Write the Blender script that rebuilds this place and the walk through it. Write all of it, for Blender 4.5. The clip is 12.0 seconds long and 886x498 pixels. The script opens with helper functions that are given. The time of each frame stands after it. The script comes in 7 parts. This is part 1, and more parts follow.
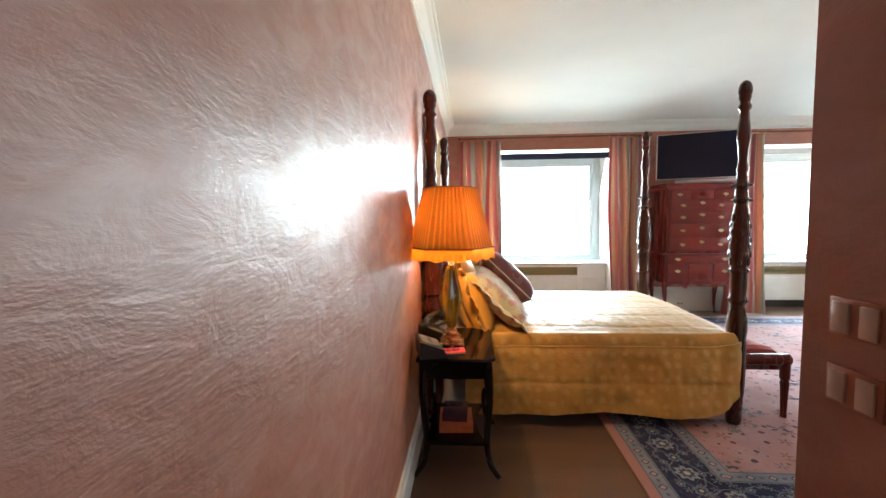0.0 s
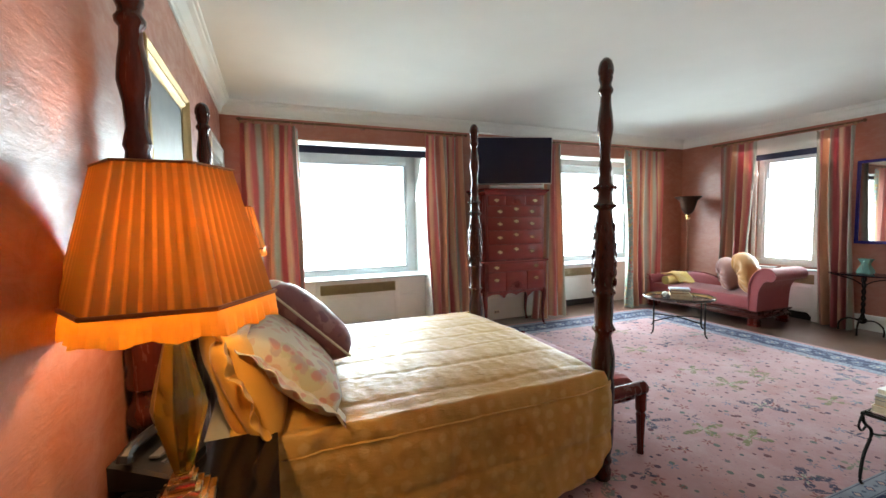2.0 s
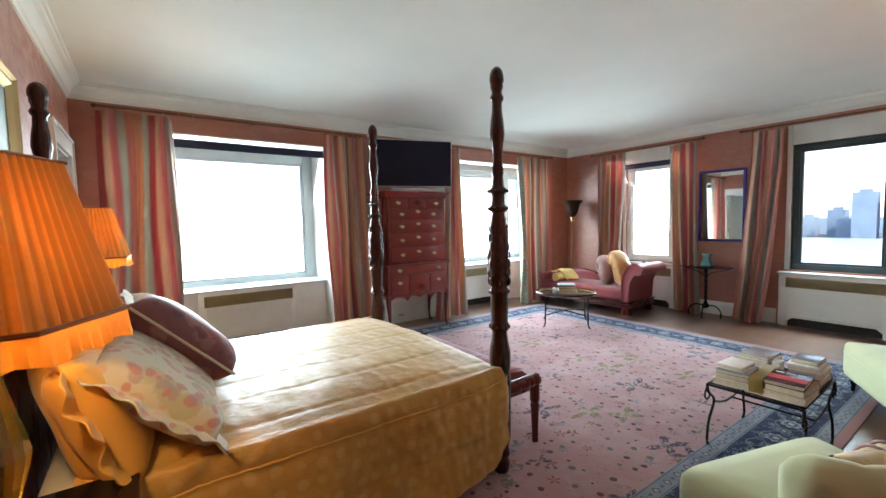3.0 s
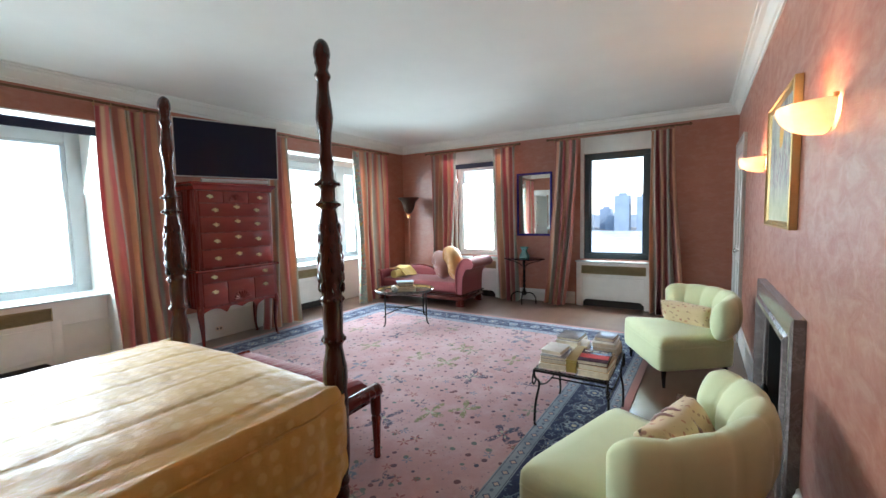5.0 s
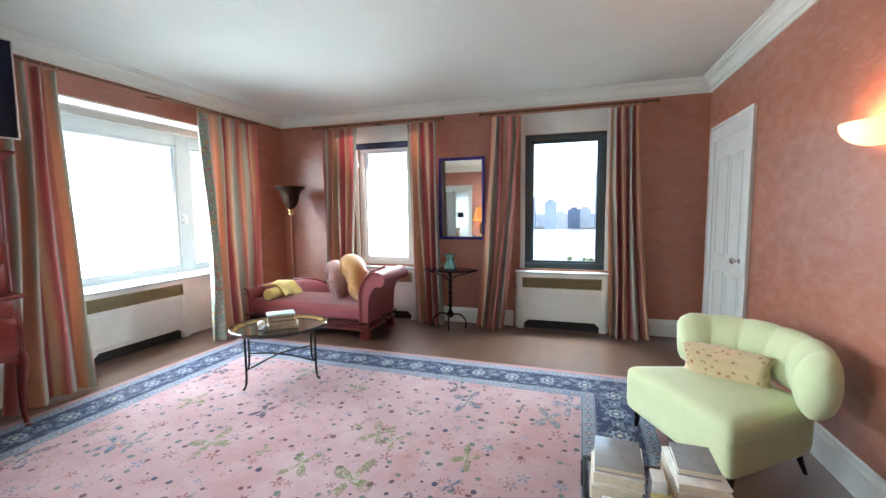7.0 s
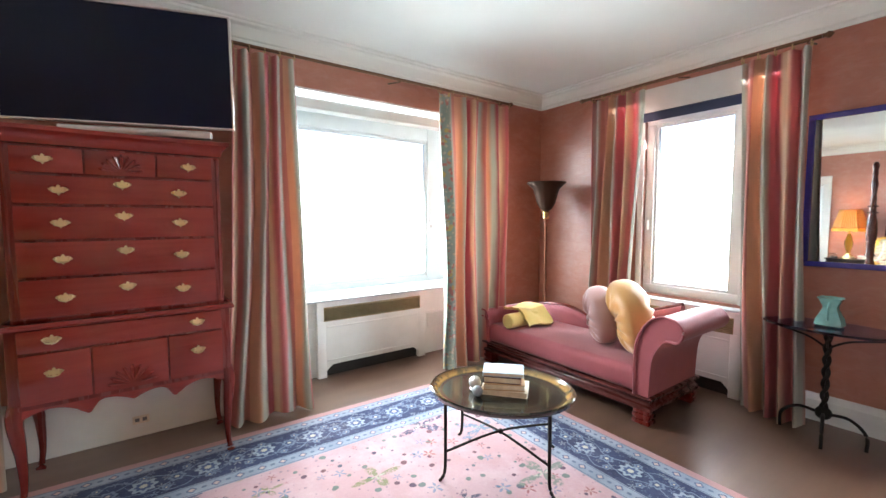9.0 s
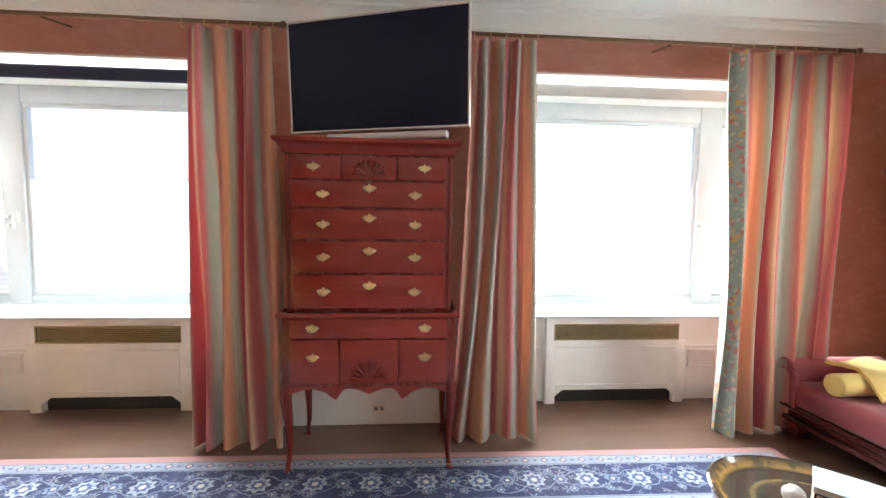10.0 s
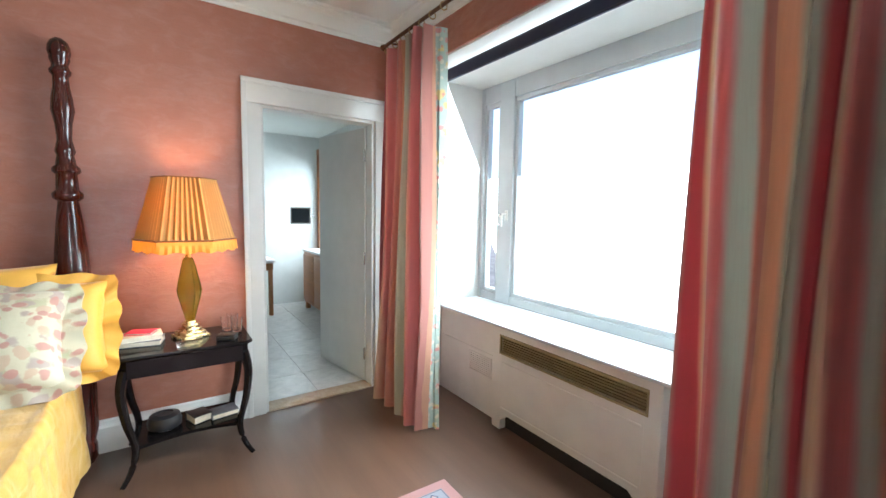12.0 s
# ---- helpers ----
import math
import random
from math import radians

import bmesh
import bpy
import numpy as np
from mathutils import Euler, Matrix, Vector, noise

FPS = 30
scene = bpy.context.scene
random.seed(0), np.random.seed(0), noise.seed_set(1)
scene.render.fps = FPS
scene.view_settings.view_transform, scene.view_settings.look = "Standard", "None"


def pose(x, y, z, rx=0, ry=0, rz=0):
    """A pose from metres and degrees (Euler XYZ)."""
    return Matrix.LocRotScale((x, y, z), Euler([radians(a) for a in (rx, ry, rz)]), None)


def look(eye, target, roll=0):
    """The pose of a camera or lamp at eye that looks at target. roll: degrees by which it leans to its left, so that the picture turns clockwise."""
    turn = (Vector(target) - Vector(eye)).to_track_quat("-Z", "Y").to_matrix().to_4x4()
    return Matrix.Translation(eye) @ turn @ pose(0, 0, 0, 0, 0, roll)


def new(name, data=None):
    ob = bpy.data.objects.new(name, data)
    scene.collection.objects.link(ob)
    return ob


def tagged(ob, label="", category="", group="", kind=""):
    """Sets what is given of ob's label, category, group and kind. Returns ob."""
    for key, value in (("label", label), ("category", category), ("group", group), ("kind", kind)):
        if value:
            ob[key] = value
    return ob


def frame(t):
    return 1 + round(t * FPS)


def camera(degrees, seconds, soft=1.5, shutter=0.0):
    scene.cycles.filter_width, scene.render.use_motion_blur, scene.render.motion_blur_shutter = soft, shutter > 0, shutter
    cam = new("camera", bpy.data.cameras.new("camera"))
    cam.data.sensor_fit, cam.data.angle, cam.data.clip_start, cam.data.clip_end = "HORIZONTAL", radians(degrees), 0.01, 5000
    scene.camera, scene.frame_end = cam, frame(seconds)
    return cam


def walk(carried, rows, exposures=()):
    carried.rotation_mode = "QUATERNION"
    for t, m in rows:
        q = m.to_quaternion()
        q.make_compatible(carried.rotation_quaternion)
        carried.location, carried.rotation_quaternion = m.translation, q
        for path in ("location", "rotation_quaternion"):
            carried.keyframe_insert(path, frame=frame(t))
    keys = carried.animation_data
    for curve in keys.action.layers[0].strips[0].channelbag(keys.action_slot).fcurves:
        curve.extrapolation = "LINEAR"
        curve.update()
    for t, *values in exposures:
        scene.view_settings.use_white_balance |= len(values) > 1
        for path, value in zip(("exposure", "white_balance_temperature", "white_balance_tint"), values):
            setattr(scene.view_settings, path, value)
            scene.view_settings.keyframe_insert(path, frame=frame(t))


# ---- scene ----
cam = camera(94.2, 12.0)
PATH = [
    (0, (0.053, 0.264, 1.418), (-0.074, 2.255, 1.278), -0.7),
    (0.5, (0.109, 0.711, 1.419), (0.178, 2.705, 1.28), -0.7),
    (1, (0.144, 1.073, 1.433), (0.433, 3.047, 1.298), -0.7),
    (1.5, (0.166, 1.319, 1.442), (0.694, 3.244, 1.313), -0.8),
    (2, (0.191, 1.408, 1.451), (0.963, 3.249, 1.321), -0.9),
    (2.5, (0.227, 1.432, 1.445), (1.214, 3.167, 1.321), -1.1),
    (3, (0.241, 1.427, 1.449), (1.412, 3.044, 1.324), -1.2),
    (3.5, (0.25, 1.435, 1.452), (1.578, 2.926, 1.323), -1.2),
    (5.3, (0.572, 1.688, 1.455), (2.319, 2.648, 1.29), -1.1),
    (5.5, (0.709, 1.783, 1.45), (2.489, 2.678, 1.281), -1.0),
    (6, (1.097, 2.056, 1.443), (2.949, 2.792, 1.264), -0.9),
    (6.5, (1.564, 2.291, 1.421), (3.459, 2.906, 1.244), -0.7),
    (6.7, (1.717, 2.404, 1.442), (3.623, 2.985, 1.266), -0.6),
    (8.3, (2.965, 3.086, 1.439), (4.6, 4.228, 1.286), -0.4),
    (8.5, (3.073, 3.169, 1.433), (4.601, 4.451, 1.286), -0.4),
    (9, (3.325, 3.352, 1.427), (4.489, 4.972, 1.285), -0.1),
    (9.5, (3.45, 3.56, 1.438), (4.141, 5.431, 1.301), 0.2),
    (10, (3.476, 3.826, 1.452), (3.616, 5.816, 1.306), 0.8),
    (10.5, (3.422, 4.145, 1.442), (3.007, 6.095, 1.291), 1.2),
    (11, (3.267, 4.445, 1.441), (2.342, 6.211, 1.277), 1.2),
    (11.5, (3.033, 4.784, 1.45), (1.681, 6.247, 1.267), 1.2),
    (12, (2.735, 5.109, 1.437), (1.089, 6.232, 1.259), 1.0),
]
EXPOSURES = [(0.0, 2.6, 6550, 10), (1.5, 2.05, 6650, 10), (2.5, 2.05, 6450, 9), (5.5, 2.1, 6150, 9), (8.5, 2.4, 6500, 14), (9.5, 2.55, 6700, 16), (10.5, 2.42, 7100, 20), (11.5, 2.4, 6800, 17), (12.0, 2.0, 6350, 13)]
walk(cam, [(t, look(eye, target, roll)) for t, eye, target, roll in PATH], EXPOSURES)

# ---- world, daylight, lamps of the windows ----
world = bpy.data.worlds.new("sky")
scene.world = world
world.use_nodes = True
wn = world.node_tree
sky = wn.nodes.new("ShaderNodeTexSky")
sky.sky_type = "NISHITA"
sky.sun_disc = False
sky.sun_elevation, sky.sun_rotation = radians(38), radians(215)
sky.air_density, sky.dust_density = 1.0, 1.2
wn.links.new(sky.outputs[0], wn.nodes["Background"].inputs[0])
wn.nodes["Background"].inputs[1].default_value = 0.15
sun = new("sun", bpy.data.lights.new("sun", "SUN"))
sun.data.energy, sun.data.angle, sun.data.color = 1.5, radians(10), (1.0, 0.95, 0.88)
sun.matrix_world = look((-40, -60, 60), (0, 0, 0))


def window_light(name, x, y, z, w, h, toward, power, colour=(0.80, 0.95, 1.0)):
    lamp = new(name, bpy.data.lights.new(name, "AREA"))
    lamp.data.shape, lamp.data.size, lamp.data.size_y = "RECTANGLE", w, h
    lamp.data.energy, lamp.data.color = power, colour
    lamp.matrix_world = look((x, y, z), (x + toward[0], y + toward[1], z - 0.55))
    lamp.data.spread = radians(140)
    return lamp


# skylight standing in the openings of the windows; that of the dark window hangs above its head
window_light("skylight", 1.1, 7.52, 1.50, 2.7, 2.3, (0, -1), 62)
window_light("skylight", 5.4, 7.52, 1.50, 2.7, 2.3, (0, -1), 62)
window_light("skylight", 7.50, 5.02, 1.50, 1.3, 2.2, (-1, 0), 32)
sky_low = window_light("skylight", 7.95, 2.66, 3.05, 1.5, 1.0, (-1, 0), 60)
sky_low.matrix_world = look((7.95, 2.66, 3.05), (5.7, 2.66, 0.0))

# ---- materials ----
class Net:
    """A material's node tree, with short calls for common nodes."""

    def __init__(self, name, rough=0.5, metal=0.0, colour=(0.5, 0.5, 0.5)):
        self.mat = bpy.data.materials.new(name)
        self.mat.use_nodes = True
        self.tree = self.mat.node_tree
        self.bsdf = self.tree.nodes["Principled BSDF"]
        self.set("Roughness", rough)
        self.set("Metallic", metal)
        self.set("Base Color", (*colour, 1))

    def set(self, socket, value):
        self.put(self.bsdf.inputs[socket], value)
        return self

    def put(self, socket, value):
        if isinstance(value, bpy.types.NodeSocket):
            self.tree.links.new(value, socket)
        elif value is not None:
            if isinstance(value, tuple) and len(value) == 3 and socket.type == "RGBA":
                value = (*value, 1)
            socket.default_value = value

    def node(self, kind):
        return self.tree.nodes.new(kind)

    def coord(self, scale=(1, 1, 1), turn=(0, 0, 0), source="Object", base=None):
        m = self.node("ShaderNodeMapping")
        m.inputs["Scale"].default_value = scale
        m.inputs["Rotation"].default_value = turn
        src = base or self.node("ShaderNodeTexCoord").outputs[source]
        self.put(m.inputs["Vector"], src)
        return m.outputs[0]

    def noise(self, vector, scale=5.0, detail=4.0, rough=0.55, distort=0.0):
        n = self.node("ShaderNodeTexNoise")
        self.put(n.inputs["Vector"], vector)
        for key, value in (("Scale", scale), ("Detail", detail), ("Roughness", rough), ("Distortion", distort)):
            n.inputs[key].default_value = value
        return n.outputs["Fac"]

    def ramp(self, fac, *stops):
        n = self.node("ShaderNodeValToRGB")
        el = n.color_ramp.elements
        while len(el) < len(stops):
            el.new(0.5)
        for e, (at, c) in zip(el, stops):
            e.position = at
            e.color = (*c, 1) if isinstance(c, tuple) else (c, c, c, 1)
        self.put(n.inputs[0], fac)
        return n.outputs[0]

    def mix(self, fac, a, b, blend="MIX"):
        n = self.node("ShaderNodeMix")
        n.data_type, n.blend_type = "RGBA", blend
        self.put(n.inputs[0], fac)
        self.put(n.inputs[6], a)
        self.put(n.inputs[7], b)
        return n.outputs[2]

    def math(self, op, a, b=None, c=None, clamp=False):
        n = self.node("ShaderNodeMath")
        n.operation, n.use_clamp = op, clamp
        for i, v in enumerate((a, b, c)):
            if v is not None:
                self.put(n.inputs[i], v)
        return n.outputs[0]

    def bump(self, height, strength=0.2, distance=0.01):
        n = self.node("ShaderNodeBump")
        n.inputs["Strength"].default_value = strength
        n.inputs["Distance"].default_value = distance
        self.put(n.inputs["Height"], height)
        self.set("Normal", n.outputs[0])
        return self

    def random(self):
        return self.node("ShaderNodeObjectInfo").outputs["Random"]


def plaster_wall():
    """Glazed plaster: terracotta rubbed on in brushed dabs under a satin varnish."""
    n = Net("terracotta_glaze", 0.45)
    v = n.coord()
    big = n.noise(v, 0.8, 5, 0.6, 0.4)
    mid = n.noise(n.coord((2, 2, 3)), 2.0, 5, 0.55, 0.2)
    dab = n.noise(n.coord((4, 4, 8)), 1.7, 6, 0.65, 0.5)
    fine = n.noise(n.coord((8, 8, 44)), 2.0, 4, 0.6)
    c = n.ramp(big, (0.3, (0.300, 0.096, 0.052)), (0.7, (0.375, 0.138, 0.084)))
    c = n.mix(n.ramp(mid, (0.40, 0.0), (0.72, 0.28)), c, (0.41, 0.175, 0.115))
    c = n.mix(n.ramp(dab, (0.50, 0.0), (0.72, 0.22)), c, (0.43, 0.225, 0.165))
    c = n.mix(n.ramp(fine, (0.5, 0.0), (0.8, 0.22)), c, (0.22, 0.085, 0.056))
    n.set("Base Color", c)
    n.set("Roughness", n.ramp(dab, (0.35, 0.42), (0.7, 0.32)))
    n.set("Specular IOR Level", 0.6)
    n.set("Coat Weight", n.ramp(dab, (0.36, 0.35), (0.62, 1.0)))
    n.set("Coat Roughness", n.ramp(mid, (0.35, 0.50), (0.7, 0.62)))
    n.bump(n.math("ADD", n.math("MULTIPLY", fine, 0.35), n.math("ADD", mid, n.math("MULTIPLY", dab, 1.4))), 0.34, 0.010)
    return n.mat


def paint(name, colour, rough=0.45, mottle=0.05, bump=0.05, scale=6):
    n = Net(name, rough)
    f = n.noise(n.coord(), scale, 5)
    low = tuple(max(0, c * (1 - mottle * 2)) for c in colour)
    high = tuple(min(1, c * (1 + mottle)) for c in colour)
    n.set("Base Color", n.ramp(f, (0.3, low), (0.7, high)))
    n.bump(n.noise(n.coord(), scale * 18, 3), bump, 0.003)
    return n.mat


def wood(name, dark, light, rough=0.3, axis="Z", scale=1.0, coat=0.0, relief=0.06):
    n = Net(name, rough)
    stretch = {"X": (0.6, 9, 9), "Y": (9, 0.6, 9), "Z": (9, 9, 0.6)}[axis]
    v = n.coord(tuple(s * scale for s in stretch))
    g = n.noise(v, 2.2, 7, 0.65, 1.2)
    b = n.noise(n.coord(), 1.6, 3)
    c = n.ramp(g, (0.3, dark), (0.72, light))
    c = n.mix(n.ramp(b, (0.35, 0.0), (0.75, 0.4)), c, tuple(x * 0.55 for x in dark))
    n.set("Base Color", c)
    n.set("Roughness", n.ramp(g, (0.2, rough * 0.8), (0.8, rough * 1.3)))
    n.set("Specular IOR Level", 0.28)
    n.set("Coat Weight", coat)
    n.set("Coat Roughness", 0.10)
    n.bump(g, relief, 0.003)
    return n.mat


def cloth(name, colour, second=None, rough=0.75, sheen=0.3, weave=260, mottle=0.12, crease=0.25):
    n = Net(name, rough)
    f = n.noise(n.coord(), 3.5, 5, 0.6)
    second = second or tuple(c * (1 - mottle) for c in colour)
    n.set("Base Color", n.ramp(f, (0.3, second), (0.7, colour)))
    n.set("Sheen Weight", sheen)
    n.set("Sheen Roughness", 0.4)
    w = n.noise(n.coord(), weave, 2)
    folds = n.noise(n.coord(), 9, 3, 0.5, 0.6)
    n.bump(n.math("ADD", n.math("MULTIPLY", w, 0.12), folds), crease, 0.012)
    return n.mat


def metal(name, colour, rough=0.3, wear=0.15):
    n = Net(name, rough, 1.0, colour)
    f = n.noise(n.coord(), 22, 4)
    n.set("Base Color", n.ramp(f, (0.3, tuple(c * (1 - wear) for c in colour)), (0.7, colour)))
    n.set("Roughness", n.ramp(f, (0.3, rough * 0.8), (0.75, rough * 1.4)))
    return n.mat


def glass_pane():
    n = Net("window_glass", 0.02, 0, (1, 1, 1))
    n.set("Transmission Weight", 1.0)
    n.set("IOR", 1.05)
    return n.mat


def clear(name, colour, rough=0.02, ior=1.45, amount=1.0):
    n = Net(name, rough, 0, colour)
    n.set("Transmission Weight", amount)
    n.set("IOR", ior)
    return n.mat


def marble(name, a, b, vein, scale=3.0, rough=0.25, strength=0.4):
    n = Net(name, rough)
    v = n.coord()
    w = n.noise(v, scale, 9, 0.68, 2.4)
    f = n.noise(v, scale * 5, 5)
    c = n.ramp(f, (0.3, a), (0.7, b))
    line = n.ramp(w, (0.475, 0.0), (0.5, 1.0), (0.525, 0.0))
    n.set("Base Color", n.mix(n.math("MULTIPLY", line, strength), c, vein))
    return n.mat


def striped(name):
    """Curtain silk with upright stripes that follow the cloth by its UV."""
    n = Net(name, 0.64)
    uv = n.node("ShaderNodeTexCoord").outputs["UV"]
    sep = n.node("ShaderNodeSeparateXYZ")
    n.put(sep.inputs[0], uv)
    u = n.math("FRACT", n.math("ADD", sep.outputs[0], n.math("MULTIPLY", n.noise(n.coord((6, 6, 1.2)), 2, 3), 0.07)))
    r = n.node("ShaderNodeValToRGB")
    el = r.color_ramp.elements
    rows = ((0.0, (0.60, 0.33, 0.21)), (0.17, (0.42, 0.43, 0.35)), (0.30, (0.43, 0.10, 0.115)), (0.46, (0.63, 0.45, 0.30)),
            (0.58, (0.55, 0.19, 0.185)), (0.72, (0.41, 0.43, 0.37)), (0.86, (0.50, 0.21, 0.17)))
    stops = []
    for (at, c), (nxt, _) in zip(rows, rows[1:] + ((1.0, None),)):
        stops += [(at + 0.03, c), (nxt - 0.03, c)]
    while len(el) < len(stops):
        el.new(0.5)
    for e, (at, c) in zip(el, stops):
        e.position, e.color = at, (*c, 1)
    n.put(r.inputs[0], u)
    f = n.noise(n.coord((40, 40, 2)), 3, 4)
    c = n.mix(n.ramp(f, (0.35, 0.0), (0.75, 0.12)), r.outputs[0], (0.25, 0.12, 0.09))
    n.set("Base Color", c)
    n.set("Sheen Weight", 0.25)
    n.bump(n.noise(n.coord((90, 90, 12)), 3, 3), 0.15, 0.003)
    tr = n.node("ShaderNodeBsdfTranslucent")
    n.put(tr.inputs["Color"], c)
    mx = n.node("ShaderNodeMixShader")
    mx.inputs[0].default_value = 0.34
    n.tree.links.new(n.bsdf.outputs[0], mx.inputs[1])
    n.tree.links.new(tr.outputs[0], mx.inputs[2])
    n.tree.links.new(mx.outputs[0], n.tree.nodes["Material Output"].inputs["Surface"])
    return n.mat


def floral(name, ground, tones, scale=7.0, cover=0.34, rough=0.7, crease=0.2):
    """Printed cloth: blossoms with petals and leaves scattered on a ground."""
    n = Net(name, rough)
    v = n.coord()
    warp = n.node("ShaderNodeVectorMath")
    warp.operation = "ADD"
    wob = n.node("ShaderNodeTexNoise")
    wob.inputs["Scale"].default_value = 5
    n.put(wob.inputs["Vector"], v)
    sc = n.node("ShaderNodeVectorMath")
    sc.operation = "SCALE"
    n.put(sc.inputs[0], wob.outputs["Color"])
    sc.inputs["Scale"].default_value = 0.12
    n.put(warp.inputs[0], v)
    n.put(warp.inputs[1], sc.outputs[0])
    c = n.ramp(n.noise(v, 4, 4), (0.3, tuple(x * 0.86 for x in ground)), (0.7, ground))
    for i, tone in enumerate(tones):
        vo = n.node("ShaderNodeTexVoronoi")
        vo.inputs["Scale"].default_value = scale * (1 + 0.45 * i)
        vo.inputs["Randomness"].default_value = 0.9
        off = n.coord((1, 1, 1), (0.3 * i, 0.5 * i, 0.9 * i), base=warp.outputs[0])
        n.put(vo.inputs["Vector"], off)
        edge = n.math("ADD", vo.outputs["Distance"], n.math("MULTIPLY", n.noise(v, scale * 3, 4), 0.5))
        c = n.mix(n.ramp(edge, (cover - 0.04, 0.9), (cover + 0.03, 0.0)), c, tone)
    n.set("Base Color", c)
    n.set("Sheen Weight", 0.2)
    n.bump(n.noise(v, 10, 3, 0.5, 0.6), crease, 0.012)
    return n.mat


def rug_net(w, h):
    """Oriental rug: salmon field with scattered sprays, navy main border between paler guards."""
    n = Net("rug_pile", 0.95)
    tc = n.node("ShaderNodeTexCoord").outputs["Object"]
    sep = n.node("ShaderNodeSeparateXYZ")
    n.put(sep.inputs[0], tc)
    ax = n.math("SUBTRACT", w / 2, n.math("ABSOLUTE", sep.outputs[0]))
    ay = n.math("SUBTRACT", h / 2, n.math("ABSOLUTE", sep.outputs[1]))
    d = n.math("MINIMUM", ax, ay)

    def flowers(scale, petals, size, depth, turn=0.0, rand=0.85, stretch=(1, 1, 1)):
        vo = n.node("ShaderNodeTexVoronoi")
        vo.voronoi_dimensions = "2D"
        vo.inputs["Scale"].default_value = scale
        vo.inputs["Randomness"].default_value = rand
        v = n.coord(stretch, (0, 0, turn), base=tc)
        n.put(vo.inputs["Vector"], v)
        sub = n.node("ShaderNodeVectorMath")
        sub.operation = "SUBTRACT"
        n.put(sub.inputs[0], v)
        n.put(sub.inputs[1], vo.outputs["Position"])
        s2 = n.node("ShaderNodeSeparateXYZ")
        n.put(s2.inputs[0], sub.outputs[0])
        ang = n.math("ARCTAN2", s2.outputs[1], s2.outputs[0])
        rnd = n.node("ShaderNodeSeparateColor")
        n.put(rnd.inputs[0], vo.outputs["Color"])
        spin = n.math("ADD", n.math("MULTIPLY", ang, petals), n.math("MULTIPLY", rnd.outputs[0], 6.28))
        length = n.node("ShaderNodeVectorMath")
        length.operation = "LENGTH"
        n.put(length.inputs[0], sub.outputs[0])
        r = n.math("MULTIPLY", length.outputs["Value"], scale)
        reach = n.math("MULTIPLY", n.math("ADD", 1 - depth, n.math("MULTIPLY", n.math("COSINE", spin), depth)), n.math("MULTIPLY", n.math("ADD", rnd.outputs[1], 0.45), size))
        mask = n.math("MULTIPLY", n.math("SUBTRACT", reach, r), 22, clamp=True)
        heart = n.math("MULTIPLY", n.math("SUBTRACT", n.math("MULTIPLY", reach, 0.42), r), 22, clamp=True)
        return mask, heart, rnd.outputs[2]

    pile = n.noise(tc, 5, 5)
    field = n.ramp(n.noise(tc, 0.9, 4), (0.3, (0.36, 0.20, 0.205)), (0.7, (0.43, 0.275, 0.285)))
    field = n.mix(n.ramp(n.noise(tc, 3.2, 6, 0.65), (0.45, 0.0), (0.72, 0.6)), field, (0.49, 0.37, 0.385))
    field = n.mix(n.ramp(n.noise(n.coord((1, 1, 1), (0, 0, 0.7), base=tc), 1.6, 6, 0.65, 0.5), (0.56, 0.0), (0.74, 0.55)), field, (0.34, 0.155, 0.13))
    navy, sage, cream, wine, sky_blue = (0.030, 0.040, 0.085), (0.11, 0.14, 0.13), (0.46, 0.41, 0.32), (0.22, 0.06, 0.06), (0.11, 0.17, 0.25)
    m, heart, pick = flowers(9.5, 1, 0.27, 0.55)
    field = n.mix(n.math("MULTIPLY", m, 0.95), field, n.ramp(pick, (0.25, sage), (0.45, navy), (0.9, (0.12, 0.05, 0.06))))
    m, heart, pick = flowers(6.2, 5, 0.22, 0.45, 0.6)
    field = n.mix(n.math("MULTIPLY", m, 0.8), field, n.ramp(pick, (0.35, sky_blue), (0.6, wine)))
    field = n.mix(heart, field, cream)
    m, heart, pick = flowers(17, 1, 0.26, 0.6, 0.3)
    field = n.mix(n.math("MULTIPLY", m, 0.5), field, (0.10, 0.10, 0.13))
    m, heart, pick = flowers(1.9, 4, 0.30, 0.5, 0.9, 0.9, (1.0, 1.5, 1))
    shred = n.ramp(n.noise(tc, 34, 3, 0.6, 1.0), (0.42, 0.0), (0.52, 1.0))
    spray = n.math("MULTIPLY", m, shred)
    field = n.mix(n.math("MULTIPLY", spray, 0.9), field, n.ramp(pick, (0.35, navy), (0.55, sky_blue), (0.75, (0.16, 0.17, 0.08))))
    field = n.mix(n.math("MULTIPLY", heart, n.math("SUBTRACT", 1.0, shred)), field, (0.34, 0.36, 0.28))

    # the borders run along the nearer edge: s along it, t across it
    side = n.math("LESS_THAN", ay, ax)
    s = n.math("ADD", n.math("MULTIPLY", side, sep.outputs[0]), n.math("MULTIPLY", n.math("SUBTRACT", 1.0, side), sep.outputs[1]))
    pale, ice = (0.14, 0.175, 0.235), (0.25, 0.285, 0.32)

    def line(value, wide):
        return n.math("MULTIPLY", n.math("SUBTRACT", wide, n.math("ABSOLUTE", value)), 260, clamp=True)

